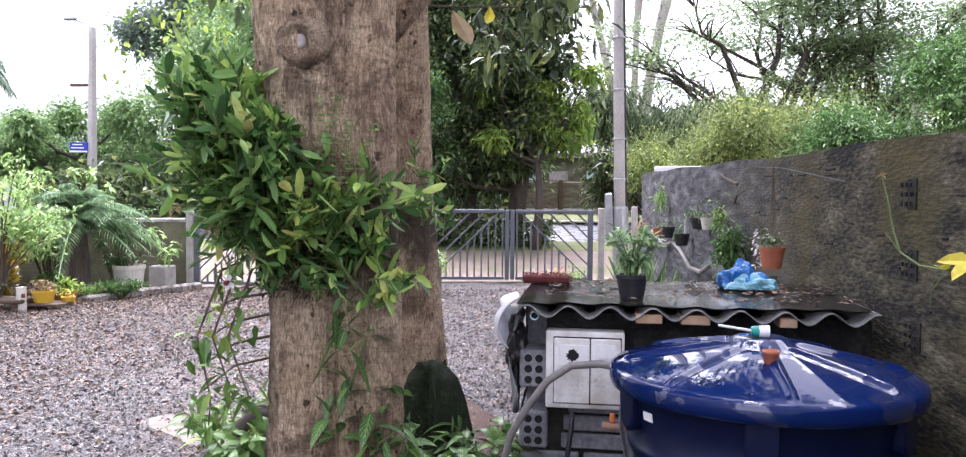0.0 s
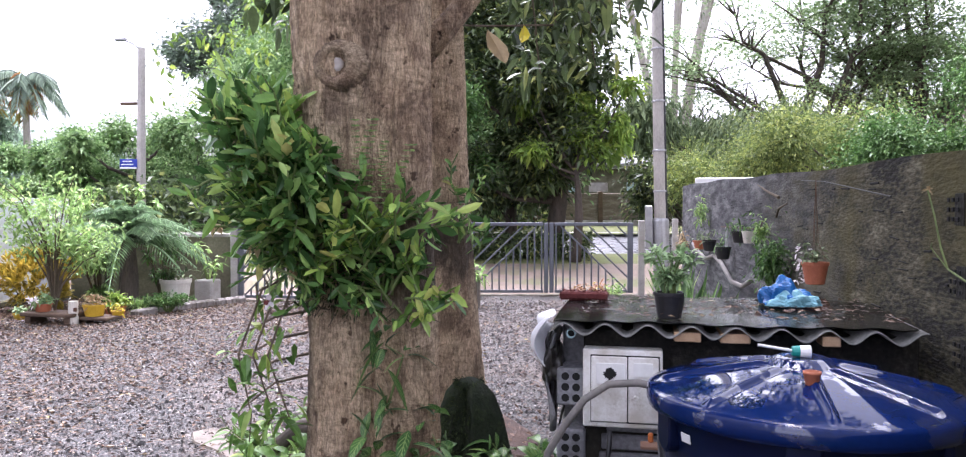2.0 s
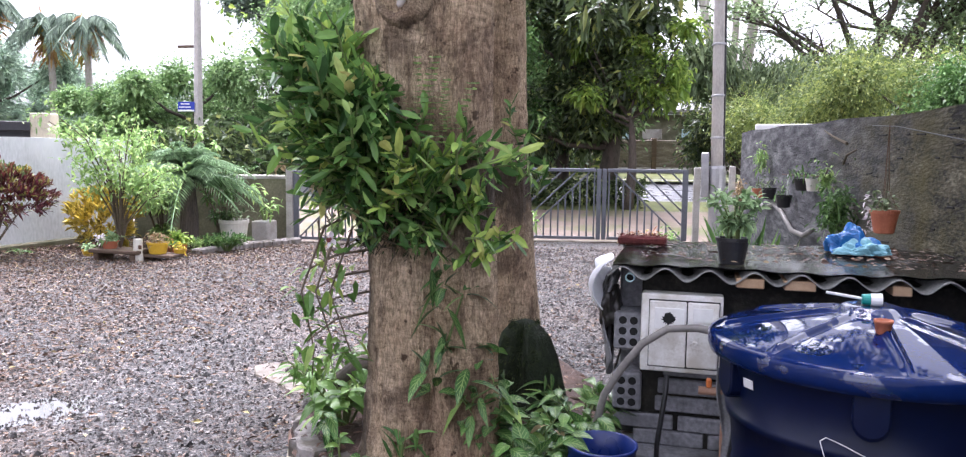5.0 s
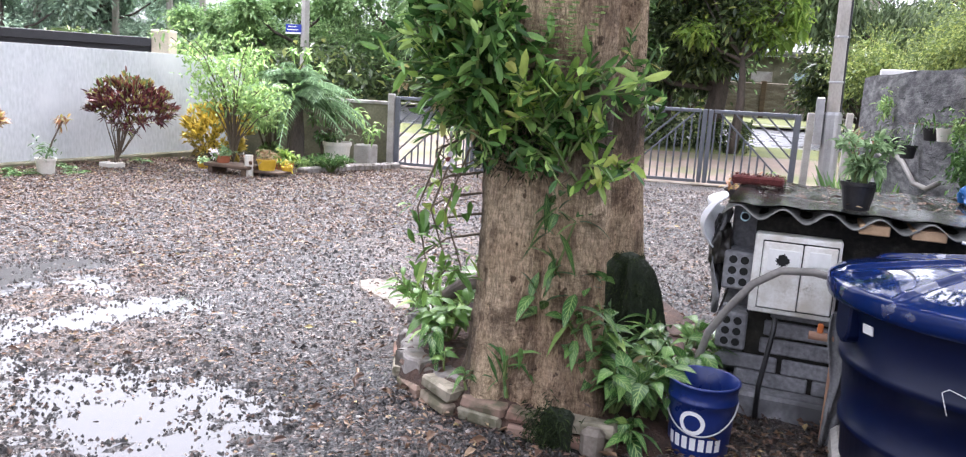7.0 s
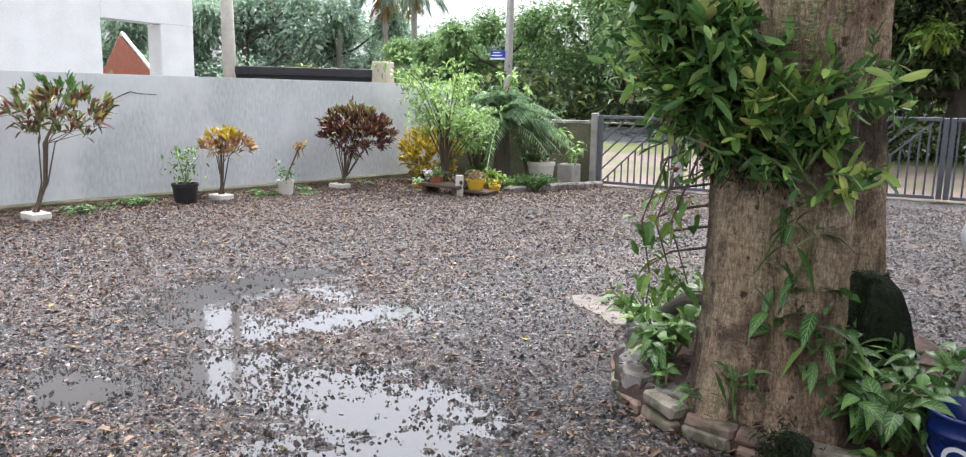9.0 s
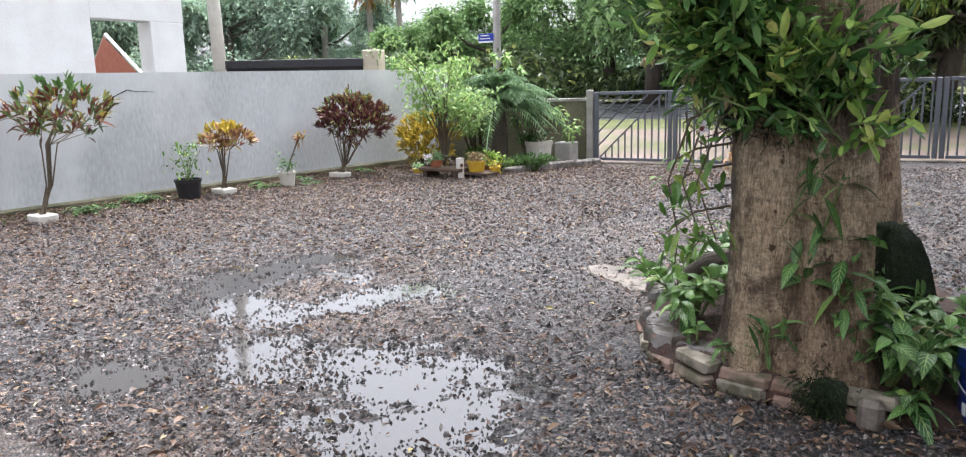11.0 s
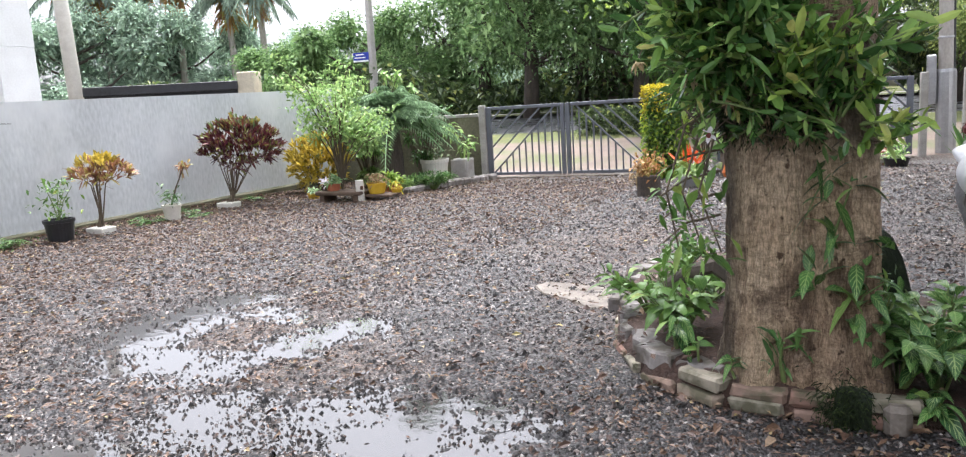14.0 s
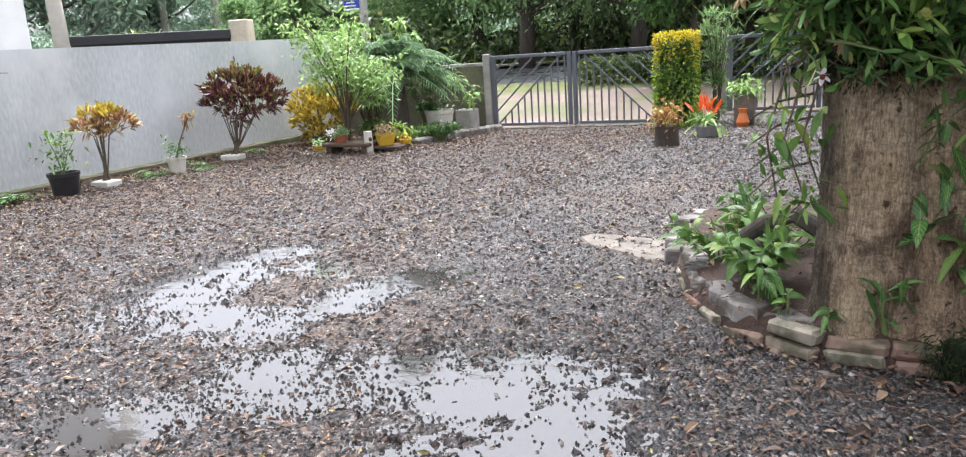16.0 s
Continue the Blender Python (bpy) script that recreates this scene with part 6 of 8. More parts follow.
part("handle", Shape().tube(hd, 0.004, 7), METAL, bk, "thin wire handle")


def curved_ring(cx, z0, r0, r1, parent):
    V, F = [], []
    for k in range(36):
        a = 2 * math.pi * k / 36
        for rr in (r0, r1):
            u, z = cx + rr * math.cos(a), z0 + rr * math.sin(a)
            R_ = 0.122 + 0.0685 * z + 0.0025
            th = u / 0.135 - math.pi / 2 - 0.12
            V.append((R_ * math.cos(th), R_ * math.sin(th), z))
    for k in range(36):
        a, b = 2 * k, 2 * ((k + 1) % 36)
        F.append((a, a + 1, b + 1, b))
    part("emblem", Shape().add(V, F), WHITE_PLASTIC, parent, "white ring emblem")


curved_ring(-0.005, 0.185, 0.036, 0.054, bk)
for k in range(7):
    V, F = [], []
    u0 = -0.115 + k * 0.036
    for i, z in ((0, 0.062), (1, 0.118)):
        for u in (u0, u0 + 0.012, u0 + 0.025):
            R_ = 0.122 + 0.0685 * z + 0.0025
            th = u / 0.132 - math.pi / 2 - 0.12
            V.append((R_ * math.cos(th), R_ * math.sin(th), z))
    part("print", Shape().add(V, [(0, 1, 4, 3), (1, 2, 5, 4)]), WHITE_PLASTIC, bk, "white printed bar")
bk.scale = (0.88, 0.88, 0.87)


def crumple(rx, ry, rz, seed, c=(0, 0, 0), n=34, amp=1.0):
    V, F = [], []
    for i in range(n + 1):
        th = math.pi * i / n
        for j in range(2 * n):
            ph = math.pi * j / n
            d = Vector((math.sin(th) * math.cos(ph), math.sin(th) * math.sin(ph), math.cos(th)))
            f = 1 + amp * 0.4 * noise.noise(d * 1.6 + Vector((seed, 0, 0))) + amp * 0.16 * abs(noise.noise(d * 3.5 + Vector((0, seed, 0)))) + amp * 0.03 * noise.noise(d * 9)
            V.append((c[0] + rx * f * d.x, c[1] + ry * f * d.y, max(-0.0, c[2] + rz * f * d.z)))
    for i in range(n):
        for j in range(2 * n):
            k = (j + 1) % (2 * n)
            F.append((i * 2 * n + j, (i + 1) * 2 * n + j, (i + 1) * 2 * n + k, i * 2 * n + k))
    return Shape().add(V, F)


# ---- planting bed round the tree ----
BED = [(-2.17, 4.9), (-2.15, 4.3), (-2.08, 3.75), (-1.95, 3.28), (-1.72, 2.9), (-1.45, 2.74), (-1.1, 2.68), (-0.74, 2.70), (-0.36, 2.86), (-0.3, 3.5), (-0.45, 4.4), (-1.1, 5.1), (-1.8, 5.15)]
V, F = [(-1.2, 3.4, 0.17)], []
nb = len(BED)
for ring, (f, z) in enumerate(((0.35, 0.17), (0.65, 0.155), (0.93, 0.13), (1.0, 0.08), (1.06, -0.05))):
    for i, (x, y) in enumerate(BED):
        low = 0.10 * max(0.0, min(1.0, (x + 0.95) / 0.5)) if ring else 0.03 * max(0.0, min(1.0, (x + 0.95) / 0.5))
        V.append((-1.2 + (x + 1.2) * f + 0.015 * math.sin(7 * i + ring), 3.4 + (y - 3.4) * f, z - low + 0.012 * math.sin(5 * i + 3 * ring)))
for i in range(nb):
    j = (i + 1) % nb
    F.append((0, 1 + j, 1 + i))
    for r_ in range(4):
        F.append((1 + r_ * nb + i, 1 + r_ * nb + j, 1 + (r_ + 1) * nb + j, 1 + (r_ + 1) * nb + i))
solid("planting_bed", Shape().add(V, F), SOIL, "dark soil bed littered with leaves round the tree", "soil bed", "", "structure", True)
n = 520
fx, fy = rng.uniform(-2.0, -0.3, n), rng.uniform(2.75, 4.9, n)
solid("bed_litter", Shape().leaves(np.stack([fx, fy, 0.165 - 0.05 * np.clip((fx + 0.95) / 0.5, 0, 1)], 1), np.stack([rng.normal(0, 1, n), rng.normal(0, 1, n), rng.normal(0, 0.2, n)], 1), rng.uniform(0.02, 0.06, n), rng.uniform(0.01, 0.03, n), 0.1, 0.25, 0.5, simple=True),
      LITTER, "reddish brown dead leaves on the soil", "leaf litter", kind="stuff")
n = 900
tx, ty = rng.uniform(-0.5, 0.5, n), rng.uniform(2.0, 3.45, n)
solid("soil_litter", Shape().leaves(np.stack([tx, ty, ground_z(tx, ty) + 0.02], 1), np.stack([rng.normal(0, 1, n), rng.normal(0, 1, n), rng.normal(0, 0.2, n)], 1), rng.uniform(0.02, 0.055, n), rng.uniform(0.01, 0.03, n), 0.1, 0.25, 0.5, simple=True),
      LITTER, "brown wet leaves beside the tank", "leaf litter", kind="stuff")

kerb_line = [Vector((x, y, 0)) for x, y in BED[2:8]]


def along(line, s):
    for a, b in zip(line, line[1:]):
        d = (b - a).length
        if s <= d:
            return a.lerp(b, s / d), math.atan2(b.y - a.y, b.x - a.x)
        s -= d
    return line[-1], math.atan2(line[-1].y - line[-2].y, line[-1].x - line[-2].x)


edge = thing("bed_edging", (0, 0, 0), "worn brick and paver edging round the tree bed", "edging")
brick_mesh = {}
total = sum((b - a).length for a, b in zip(kerb_line, kerb_line[1:]))
s, k = 0.1, 0
while s < total:
    (p, th) = along(kerb_line, s)
    for course, (z, h) in enumerate(((0.027, 0.056), (0.086, 0.056))):
        if course == 1 and s < 1.0:
            continue
        bs = Shape().box((0, 0, 0), (0.214 - 0.012 * rng.random(), 0.1 + 0.012 * math.sin(k * 3), h), 0.014)
        bs.v[0] = bs.v[0] + rng.normal(0, 0.0035, bs.v[0].shape)
        me = bs.mesh("brick")
        nx, ny = math.sin(th), -math.cos(th)
        part("brick", me, BRICK, edge, m=pose(p.x + 0.012 * rng.normal() * 0.4 - nx * 0.02, p.y - ny * 0.02, z + 0.004 * rng.normal(), rng.normal() * 2, rng.normal() * 2, math.degrees(th) + rng.normal() * 2.5))
        k += 1
    s += 0.224


def paver_mesh(w, d, h):
    """Interlocking paver with wavy long sides."""
    n = 10
    rim = [(-w / 2 + w * i / n, -d / 2 + 0.012 * math.sin(2 * math.pi * i / n * 1.5)) for i in range(n + 1)] + [(w / 2 - w * i / n, d / 2 + 0.012 * math.sin(2 * math.pi * (n - i) / n * 1.5)) for i in range(n + 1)]
    V = [(x, y, -h / 2) for x, y in rim] + [(x, y, h / 2 - 0.01) for x, y in rim] + [(x * 0.93, y * 0.86, h / 2) for x, y in rim]
    m = len(rim)
    F = [(i, (i + 1) % m, m + (i + 1) % m, m + i) for i in range(m)] + [(m + i, m + (i + 1) % m, 2 * m + (i + 1) % m, 2 * m + i) for i in range(m)] + [tuple(2 * m + i for i in range(m)), tuple(range(m))[::-1]]
    return Shape().add(V, F).mesh("paver")


pm = paver_mesh(0.2, 0.11, 0.08)
for s in (0.08, 0.29, 0.5, 0.72, 0.95, 1.16):
    p, th = along(kerb_line, s)
    nx, ny = math.sin(th), -math.cos(th)
    part("paver", pm, PAVER, edge, m=pose(p.x - nx * (0.06 if s < 1 else 0.09), p.y - ny * (0.06 if s < 1 else 0.09), 0.10 + 0.008 * math.sin(9 * s), 4 * math.sin(13 * s), 3 * math.cos(7 * s), math.degrees(th) + 10 * math.sin(23 * s)))
for x, y, a, z in ((-2.14, 3.95, 95, 0.05), (-2.17, 4.18, 80, 0.05), (-2.14, 4.42, 88, 0.055), (-2.2, 4.66, 70, 0.06), (-2.16, 4.86, 100, 0.055)):
    part("paver", pm, PAVER, edge, m=pose(x, y, z, 2, 3, a))
part("mossy_stone", Shape().box((-0.93, 2.665, 0.07), (0.12, 0.09, 0.16), 0.02), MOSS, edge, "stone furred with dark moss")
n = 700
mp_ = rng.normal(0, 1, (n, 3)) * [0.045, 0.02, 0.05] + [-0.96, 2.61, 0.10]
part("moss_tuft", Shape().leaves(mp_, ball_dirs(n, -0.3), 0.03, 0.004, 0.6, simple=True), L_MOSS, edge, "hanging tuft of dark moss")["kind"] = "stuff"
part("end_stone", Shape().box((-0.79, 2.69, 0.05), (0.09, 0.11, 0.12), 0.02), SLAB, edge, "pale lichened end stone")
V = [(-2.84, 4.32), (-2.72, 4.14), (-2.5, 4.02), (-2.3, 3.86), (-2.12, 3.98), (-2.1, 4.3), (-2.35, 4.36), (-2.62, 4.42), (-2.78, 4.42)]
m = len(V)
solid("concrete_slab", Shape().add([(x, y, -0.03) for x, y in V] + [(x, y, 0.012) for x, y in V] + [(-2.48 + (x + 2.48) * 0.95, 4.15 + (y - 4.15) * 0.93, 0.024) for x, y in V],
      [(i, (i + 1) % m, m + (i + 1) % m, m + i) for i in range(m)] + [(m + i, m + (i + 1) % m, 2 * m + (i + 1) % m, 2 * m + i) for i in range(m)] + [tuple(2 * m + i for i in range(m))]),
      SLAB, "broken pale concrete slab flush with the gravel", "slab")
ms = thing("mossy_stump", (-0.92, 3.72, 0.05), "low stump smothered in dark moss", "stump")
part("stump", trunk_shape((0, 0, 0), [(0, 0.17), (0.2, 0.14), (0.36, 0.125), (0.46, 0.10), (0.51, 0.06), (0.53, 0.005)], 0.3, 48, 36, 2.0, groove=0.26), MOSS, ms, smooth=True)
n = 5200
a = rng.uniform(0, 6.28, n)
zz = 0.52 * rng.random(n) ** 0.8
rr = np.interp(zz, [0, 0.2, 0.38, 0.47], [0.17, 0.14, 0.115, 0.06])
part("moss", Shape().leaves(np.stack([rr * np.cos(a), rr * np.sin(a), zz], 1), np.stack([np.cos(a), np.sin(a), rng.normal(0.1, 0.8, n)], 1), rng.uniform(0.008, 0.03, n), 0.004, 0.3, simple=True), L_MOSS, ms, "shaggy dark moss")
solid("dead_branch", Shape().tube([(-1.32, 3.25, 0.32), (-1.5, 3.28, 0.44), (-1.62, 3.3, 0.40), (-1.75, 3.32, 0.30)], [0.035, 0.04, 0.038, 0.03], 12, wob=0.25), BARK_DARK, "stub of a dead branch behind the trunk", "branch")


# ---- orchids on the trunk ----
def orchid_clump(loc, out, canes, L, group="orchids on the trunk", mat_=None, lab="epiphytic orchid clump with glossy strap leaves on the trunk"):
    """Arching canes, each with strap leaves in two ranks."""
    t = thing("orchid", loc, lab, "orchid", group)
    lv = Shape()
    out = Vector(out).normalized()
    B, Dd, Ln = [], [], []
    lean_ = Vector(rng.normal(0, 0.3, 3))
    for _ in range(canes):
        d = (out * 0.7 + Vector(rng.normal(0, 0.5, 3)) + lean_ + Vector((0, 0, 0.65))).normalized()
        ln = rng.uniform(0.09, 0.24)
        b = Vector(rng.normal(0, 0.05, 3))
        sag = rng.uniform(-0.1, 0.35) * ln
        at_ = [b + d * ln * f + Vector((0, 0, -sag * f * f)) for f in np.linspace(0, 1, 6)]
        part("pseudobulb", Shape().tube(at_[::2] + [at_[5]], [0.006, 0.005, 0.004, 0.002], 5), STEM_GREEN, t)
        w = d.cross(Vector(rng.normal(0, 1, 3))).normalized()
        for i, f in enumerate(np.linspace(0.3, 1.0, 7)):
            tan = (d + Vector((0, 0, -2 * sag / ln * f))).normalized()
            dd = tan * rng.uniform(0.6, 1.0) + w * (0.8 if i % 2 else -0.8) * (1.15 - 0.6 * f) + Vector(rng.normal(0, 0.3, 3))
            B.append(tuple(b + d * ln * f + Vector((0, 0, -sag * f * f)))), Dd.append(tuple(dd)), Ln.append(L * rng.uniform(0.6, 1.25))
    Ln = np.array(Ln)
    lv.leaves(B, Dd, Ln, Ln * rng.uniform(0.26, 0.38, len(Ln)), rng.uniform(-0.25, 0.3, len(Ln)), 0.14, 0.9, prof=(0.5, 1.0, 0.9))
    part("foliage", lv, mat_ or L_ORCHID, t)
    return t


rng = np.random.default_rng(33)
q = np.random.default_rng(21)
heads = ball_dirs(11) * q.uniform(0.75, 1.1, (11, 1))
for k in range(46):
    u = heads[k % 11] + q.normal(0, 0.2, 3)
    c = np.array([-1.42, 2.87, 1.45]) + u * np.array([0.26, 0.2, 0.36]) * q.uniform(0.4, 1.0)
    c[0] -= 0.16 * max(0.0, c[2] - 1.42) / 0.3 * (0.5 + (c[0] > -1.5))
    orchid_clump(tuple(c), (u[0] - 0.2, u[1] - 0.4, u[2] * 0.6 + 0.1), int(q.integers(11, 19)), q.uniform(0.06, 0.09), mat_=L_LIME if (c[2] > 1.66 and k % 2) or k % 9 == 0 else L_ORCHID)
for k in range(13):
    f = k / 12
    c = (-1.42 + 0.52 * f, 2.80 + 0.02 * q.normal() - 0.05 * math.sin(math.pi * f), 1.24 + 0.09 * q.normal() + (0.05 if f < 0.3 else 0))
    orchid_clump(c, (-0.3 + 0.7 * f, -1, 0.3), 10, 0.078, mat_=L_LIME if k % 3 == 0 else L_ORCHID)
for x, y, z in ((-0.95, 3.72, 1.5), (-0.93, 3.74, 1.38), (-0.96, 3.72, 1.27)):
    orchid_clump((x, y, z), (0.4, -0.8, 0.0), 4, 0.07, "orchids on the back trunk")
for x, y, z in ((-1.12, 2.71, 1.48), (-1.05, 2.72, 1.42), (-1.1, 2.7, 1.56), (-1.0, 2.74, 1.47)):
    t = thing("button_fern", (x, y, z), "small creeping fern with round leaves on bark", "fern", "ferns on the trunk")
    s = Shape()
    for j in range(3):
        a = q.normal(0, 0.4)
        for i in range(9):
            p = (0.02 * j + a * 0.02 * i, -0.01, 0.02 * i)
            s.leaves([p, p], [(1, -0.6, 0.4), (-1, -0.6, 0.4)], 0.02, 0.018, 0.1, 0.05, 0.2)
    part("fronds", s, L_LIGHT, t)

for k in range(9):
    u = q.normal(0, 1, 3)
    u /= np.linalg.norm(u)
    t = thing("dry_bloom", (-1.43 + 0.3 * u[0], 2.8 - 0.2 * abs(u[1]), 1.45 + 0.36 * u[2]), "withered tan orchid bloom hanging among the leaves", "flower", "withered blooms")
    part("petals", Shape().leaves([(0, 0, 0)] * 7, ball_dirs(7, -0.5), 0.04, 0.022, 0.4), L_DRY, t)
    part("stalk", Shape().tube([(0, 0, 0), (0.01, 0.04, 0.05), (0.02, 0.1, 0.06)], 0.0025, 5), TWIG, t)
rt = thing("orchid_roots", (-1.3, 2.78, 1.05), "tangle of thin dark orchid roots against the bark", "roots")
s = Shape()
for _ in range(80):
    a = Vector((q.uniform(-0.24, 0.4), q.uniform(-0.05, 0.06), q.uniform(-0.04, 0.2)))
    b = a + Vector((q.normal(0, 0.06), q.normal(-0.01, 0.02), -q.uniform(0.03, 0.09)))
    s.tube([a, (a + b) / 2 + Vector((q.normal(0, 0.02), -0.02, 0)), b], [0.004, 0.003, 0.0015], 4, cap=False)
tagged(part("root", s, TWIG, rt), kind="stuff")
n = 3200
fa, fz = q.uniform(-2.7, -0.75, n), 0.08 + q.normal(0, 0.05, n)
fr_ = 0.262 + q.uniform(-0.012, 0.012, n)
part("fibre_mat", Shape().leaves(np.stack([0.12 + fr_ * np.cos(fa), 0.24 + fr_ * np.sin(fa), fz], 1), np.stack([np.cos(fa) + q.normal(0, 0.5, n), np.sin(fa) + q.normal(0, 0.5, n), q.normal(-0.8, 0.6, n)], 1), q.uniform(0.012, 0.03, n), 0.006, 0.3, simple=True), L_MOSS, rt, "dark fibrous root mat")["kind"] = "stuff"
fw = thing("orchid_flower", (-1.40, 2.60, 1.07), "white and purple orchid bloom on a thin stalk", "flower")
part("petals", Shape().leaves([(0, 0, 0)] * 6, [(math.cos(a), -0.5, math.sin(a)) for a in np.linspace(0.3, 5.6, 6)], 0.035, 0.02, 0.1, 0.05, 0.1), L_WHITE, fw)
part("lip", Shape().tube([(0, -0.005, 0), (0, -0.025, -0.005)], [0.005, 0.009], 8), ROPE_RED, fw, "purple throat")
part("stalk", Shape().tube([(0, 0.01, 0), (-0.03, 0.06, 0.05), (-0.06, 0.14, 0.08)], 0.003, 5), STEM_GREEN, fw)


# ---- leafy plants ----
def leafy_plant(name, loc, label, category, stems, heads, L, W, mat_, per_head=12, spread=0.06, up=0.5, droop=0.35, group="", stem_mat=None, stem_r=0.008, prof=(0.14, 1.0, 0.72), simple=False, seed=0, fold=0.15, broad=False):
    """stems: polylines; heads: points that bear leaves, each with a whorl of leaves."""
    t = thing(name, loc, label, category, group)
    if stems:
        for pts in stems:
            m = len(pts)
            part("stem", Shape().tube(pts, [stem_r * (1 - 0.55 * i / max(1, m - 1)) for i in range(m)], 7, wob=0.1), stem_mat or STEM_GREEN, t)
    H_ = np.repeat(np.asarray(heads, float), per_head, 0)
    n = len(H_)
    B = H_ + rng.normal(0, spread, (n, 3)) * [1, 1, 0.6]
    D_ = ball_dirs(n, up)
    ln = L * rng.uniform(0.65, 1.2, n)
    if broad:
        veined("foliage", Shape().blades(B, D_, ln, W * ln / L, rng.uniform(0.3, 1.3, n) * droop), mat_, t)
        return t
    s = Shape().leaves(B, D_, ln, W * ln / L * rng.uniform(0.8, 1.2, n), rng.uniform(0.3, 1.3, n) * droop, fold, 0.35, simple, prof)
    part("foliage", s, mat_, t)
    return t


def pot(parent, material, r0, r1, h, z=0.0, label=""):
    p = part("pot", Shape().lathe([(r0 * 0.9, z), (r0, z + 0.005), (r1, z + h * 0.86), (r1 * 1.07, z + h * 0.87), (r1 * 1.07, z + h), (r1 * 0.96, z + h), (r1 * 0.92, z + h * 0.86), (0.01, z + h * 0.85)], 26), material, parent, label, smooth=False)
    part("soil", Shape().lathe([(0.0, z + h * 0.87), (r1 * 0.9, z + h * 0.88), (r1 * 0.92, z + h * 0.84)], 18), SOIL, parent)
    return p


def arc_stems(n, spread, h, q, curve=0.3):
    out = []
    for _ in range(n):
        a, e = q.uniform(0, 6.28), spread * q.uniform(0.4, 1.0)
        x, y = e * math.cos(a), e * math.sin(a)
        hh = h * q.uniform(0.75, 1.0)
        out.append([(0.02 * math.cos(a), 0.02 * math.sin(a), 0), (x * 0.35, y * 0.35, hh * 0.5), (x, y, hh)])
    return out


def bed_plant(name, loc, label, stems, spread, h, L, W, mat_, seed, per=6, group="leafy plants in the bed", droop=0.55):
    """Short branching stems, each topped by a whorl of broad leaves that arch outwards."""
    q = np.random.default_rng(seed)
    t = thing(name, loc, label, "plant", group)
    B, D_ = [], []
    for pts in arc_stems(stems, spread, h, q):
        part("stem", Shape().tube(pts, [0.006, 0.005, 0.003], 6), STEM_GREEN, t)
        turn = q.uniform(0, 6.28)
        for i in range(per):
            a = turn + i * 2.4 + q.normal(0, 0.25)
            f = 1 - 0.09 * i
            base = Vector(pts[1]).lerp(Vector(pts[2]), max(0.0, 2 * f - 1))
            out = Vector((pts[2][0], pts[2][1], 0)) * (1.2 / max(spread, 0.05))
            B.append(tuple(base)), D_.append(tuple(Vector((math.cos(a), math.sin(a), q.uniform(0.25, 0.9))) + out))
    n = len(B)
    ln = L * q.uniform(0.65, 1.15, n)
    veined("foliage", Shape().blades(B, D_, ln, W * ln / L * q.uniform(0.85, 1.15, n), q.uniform(0.5, 1.3, n) * droop), mat_, t)
    return t


def bush(name, loc, label, category, n, spread, h, L, W, mat_, seed, per=12, group="", up=0.4, droop=0.5, along_n=3, simple=False, stem_mat=None, stem_r=0.008):
    q = np.random.default_rng(seed)
    st = arc_stems(n, spread, h, q)
    heads = []
    for pts in st:
        a, b, c = (Vector(p) for p in pts)
        for i in range(along_n):
            f = 1 - 0.28 * i
            p = a.lerp(b, f * 2) if f < 0.5 else b.lerp(c, f * 2 - 1)
            heads.append(tuple(p))
    return leafy_plant(name, loc, label, category, st, heads, L, W, mat_, per, 0.02, up, droop, group, stem_mat, stem_r, simple=simple)


VP = "lush plant with pale-veined glossy leaves in the bed"
bed_plant("variegated_plant", (-0.78, 2.9, 0.08), VP, 21, 0.25, 0.25, 0.135, 0.054, L_VARI, 1)
bed_plant("variegated_plant", (-0.64, 2.98, 0.05), VP, 14, 0.2, 0.22, 0.13, 0.053, L_VARI, 2)
bed_plant("variegated_plant", (-0.9, 2.9, 0.1), "climbing variegated plant against the trunk", 10, 0.16, 0.38, 0.13, 0.05, L_VARI, 3)
bed_plant("variegated_plant", (-0.6, 3.5, 0.06), "dark leafy plant between stump and shelter", 15, 0.22, 0.24, 0.15, 0.045, L_VARI, 4)
bed_plant("variegated_plant", (-0.62, 3.25, 0.06), "dark leafy plant beside the mossy stump", 12, 0.18, 0.24, 0.14, 0.045, L_VARI, 14)
bed_plant("variegated_plant", (-0.68, 2.76, 0.03), "low fern-like plant spilling by the bucket", 3, 0.07, 0.1, 0.15, 0.05, L_VARI, 5, droop=0.9)
bed_plant("leafy_shrub", (-1.66, 3.2, 0.1), "low leafy shrub with light green leaves in the bed", 18, 0.25, 0.28, 0.12, 0.048, L_SHRUB, 6)
bed_plant("leafy_shrub", (-1.84, 3.5, 0.1), "low leafy shrub with yellowish leaves in the bed", 15, 0.24, 0.26, 0.12, 0.04, L_SHRUB, 7, 7)
bed_plant("leafy_shrub", (-1.62, 3.7, 0.1), "low leafy shrub behind the tree", 14, 0.24, 0.28, 0.13, 0.045, L_SHRUB, 8)
bed_plant("seedling", (-1.62, 2.97, 0.12), "small pale-veined seedling in the soil", 2, 0.06, 0.18, 0.15, 0.045, L_VARI, 9, 6, "seedlings in the bed", 0.9)
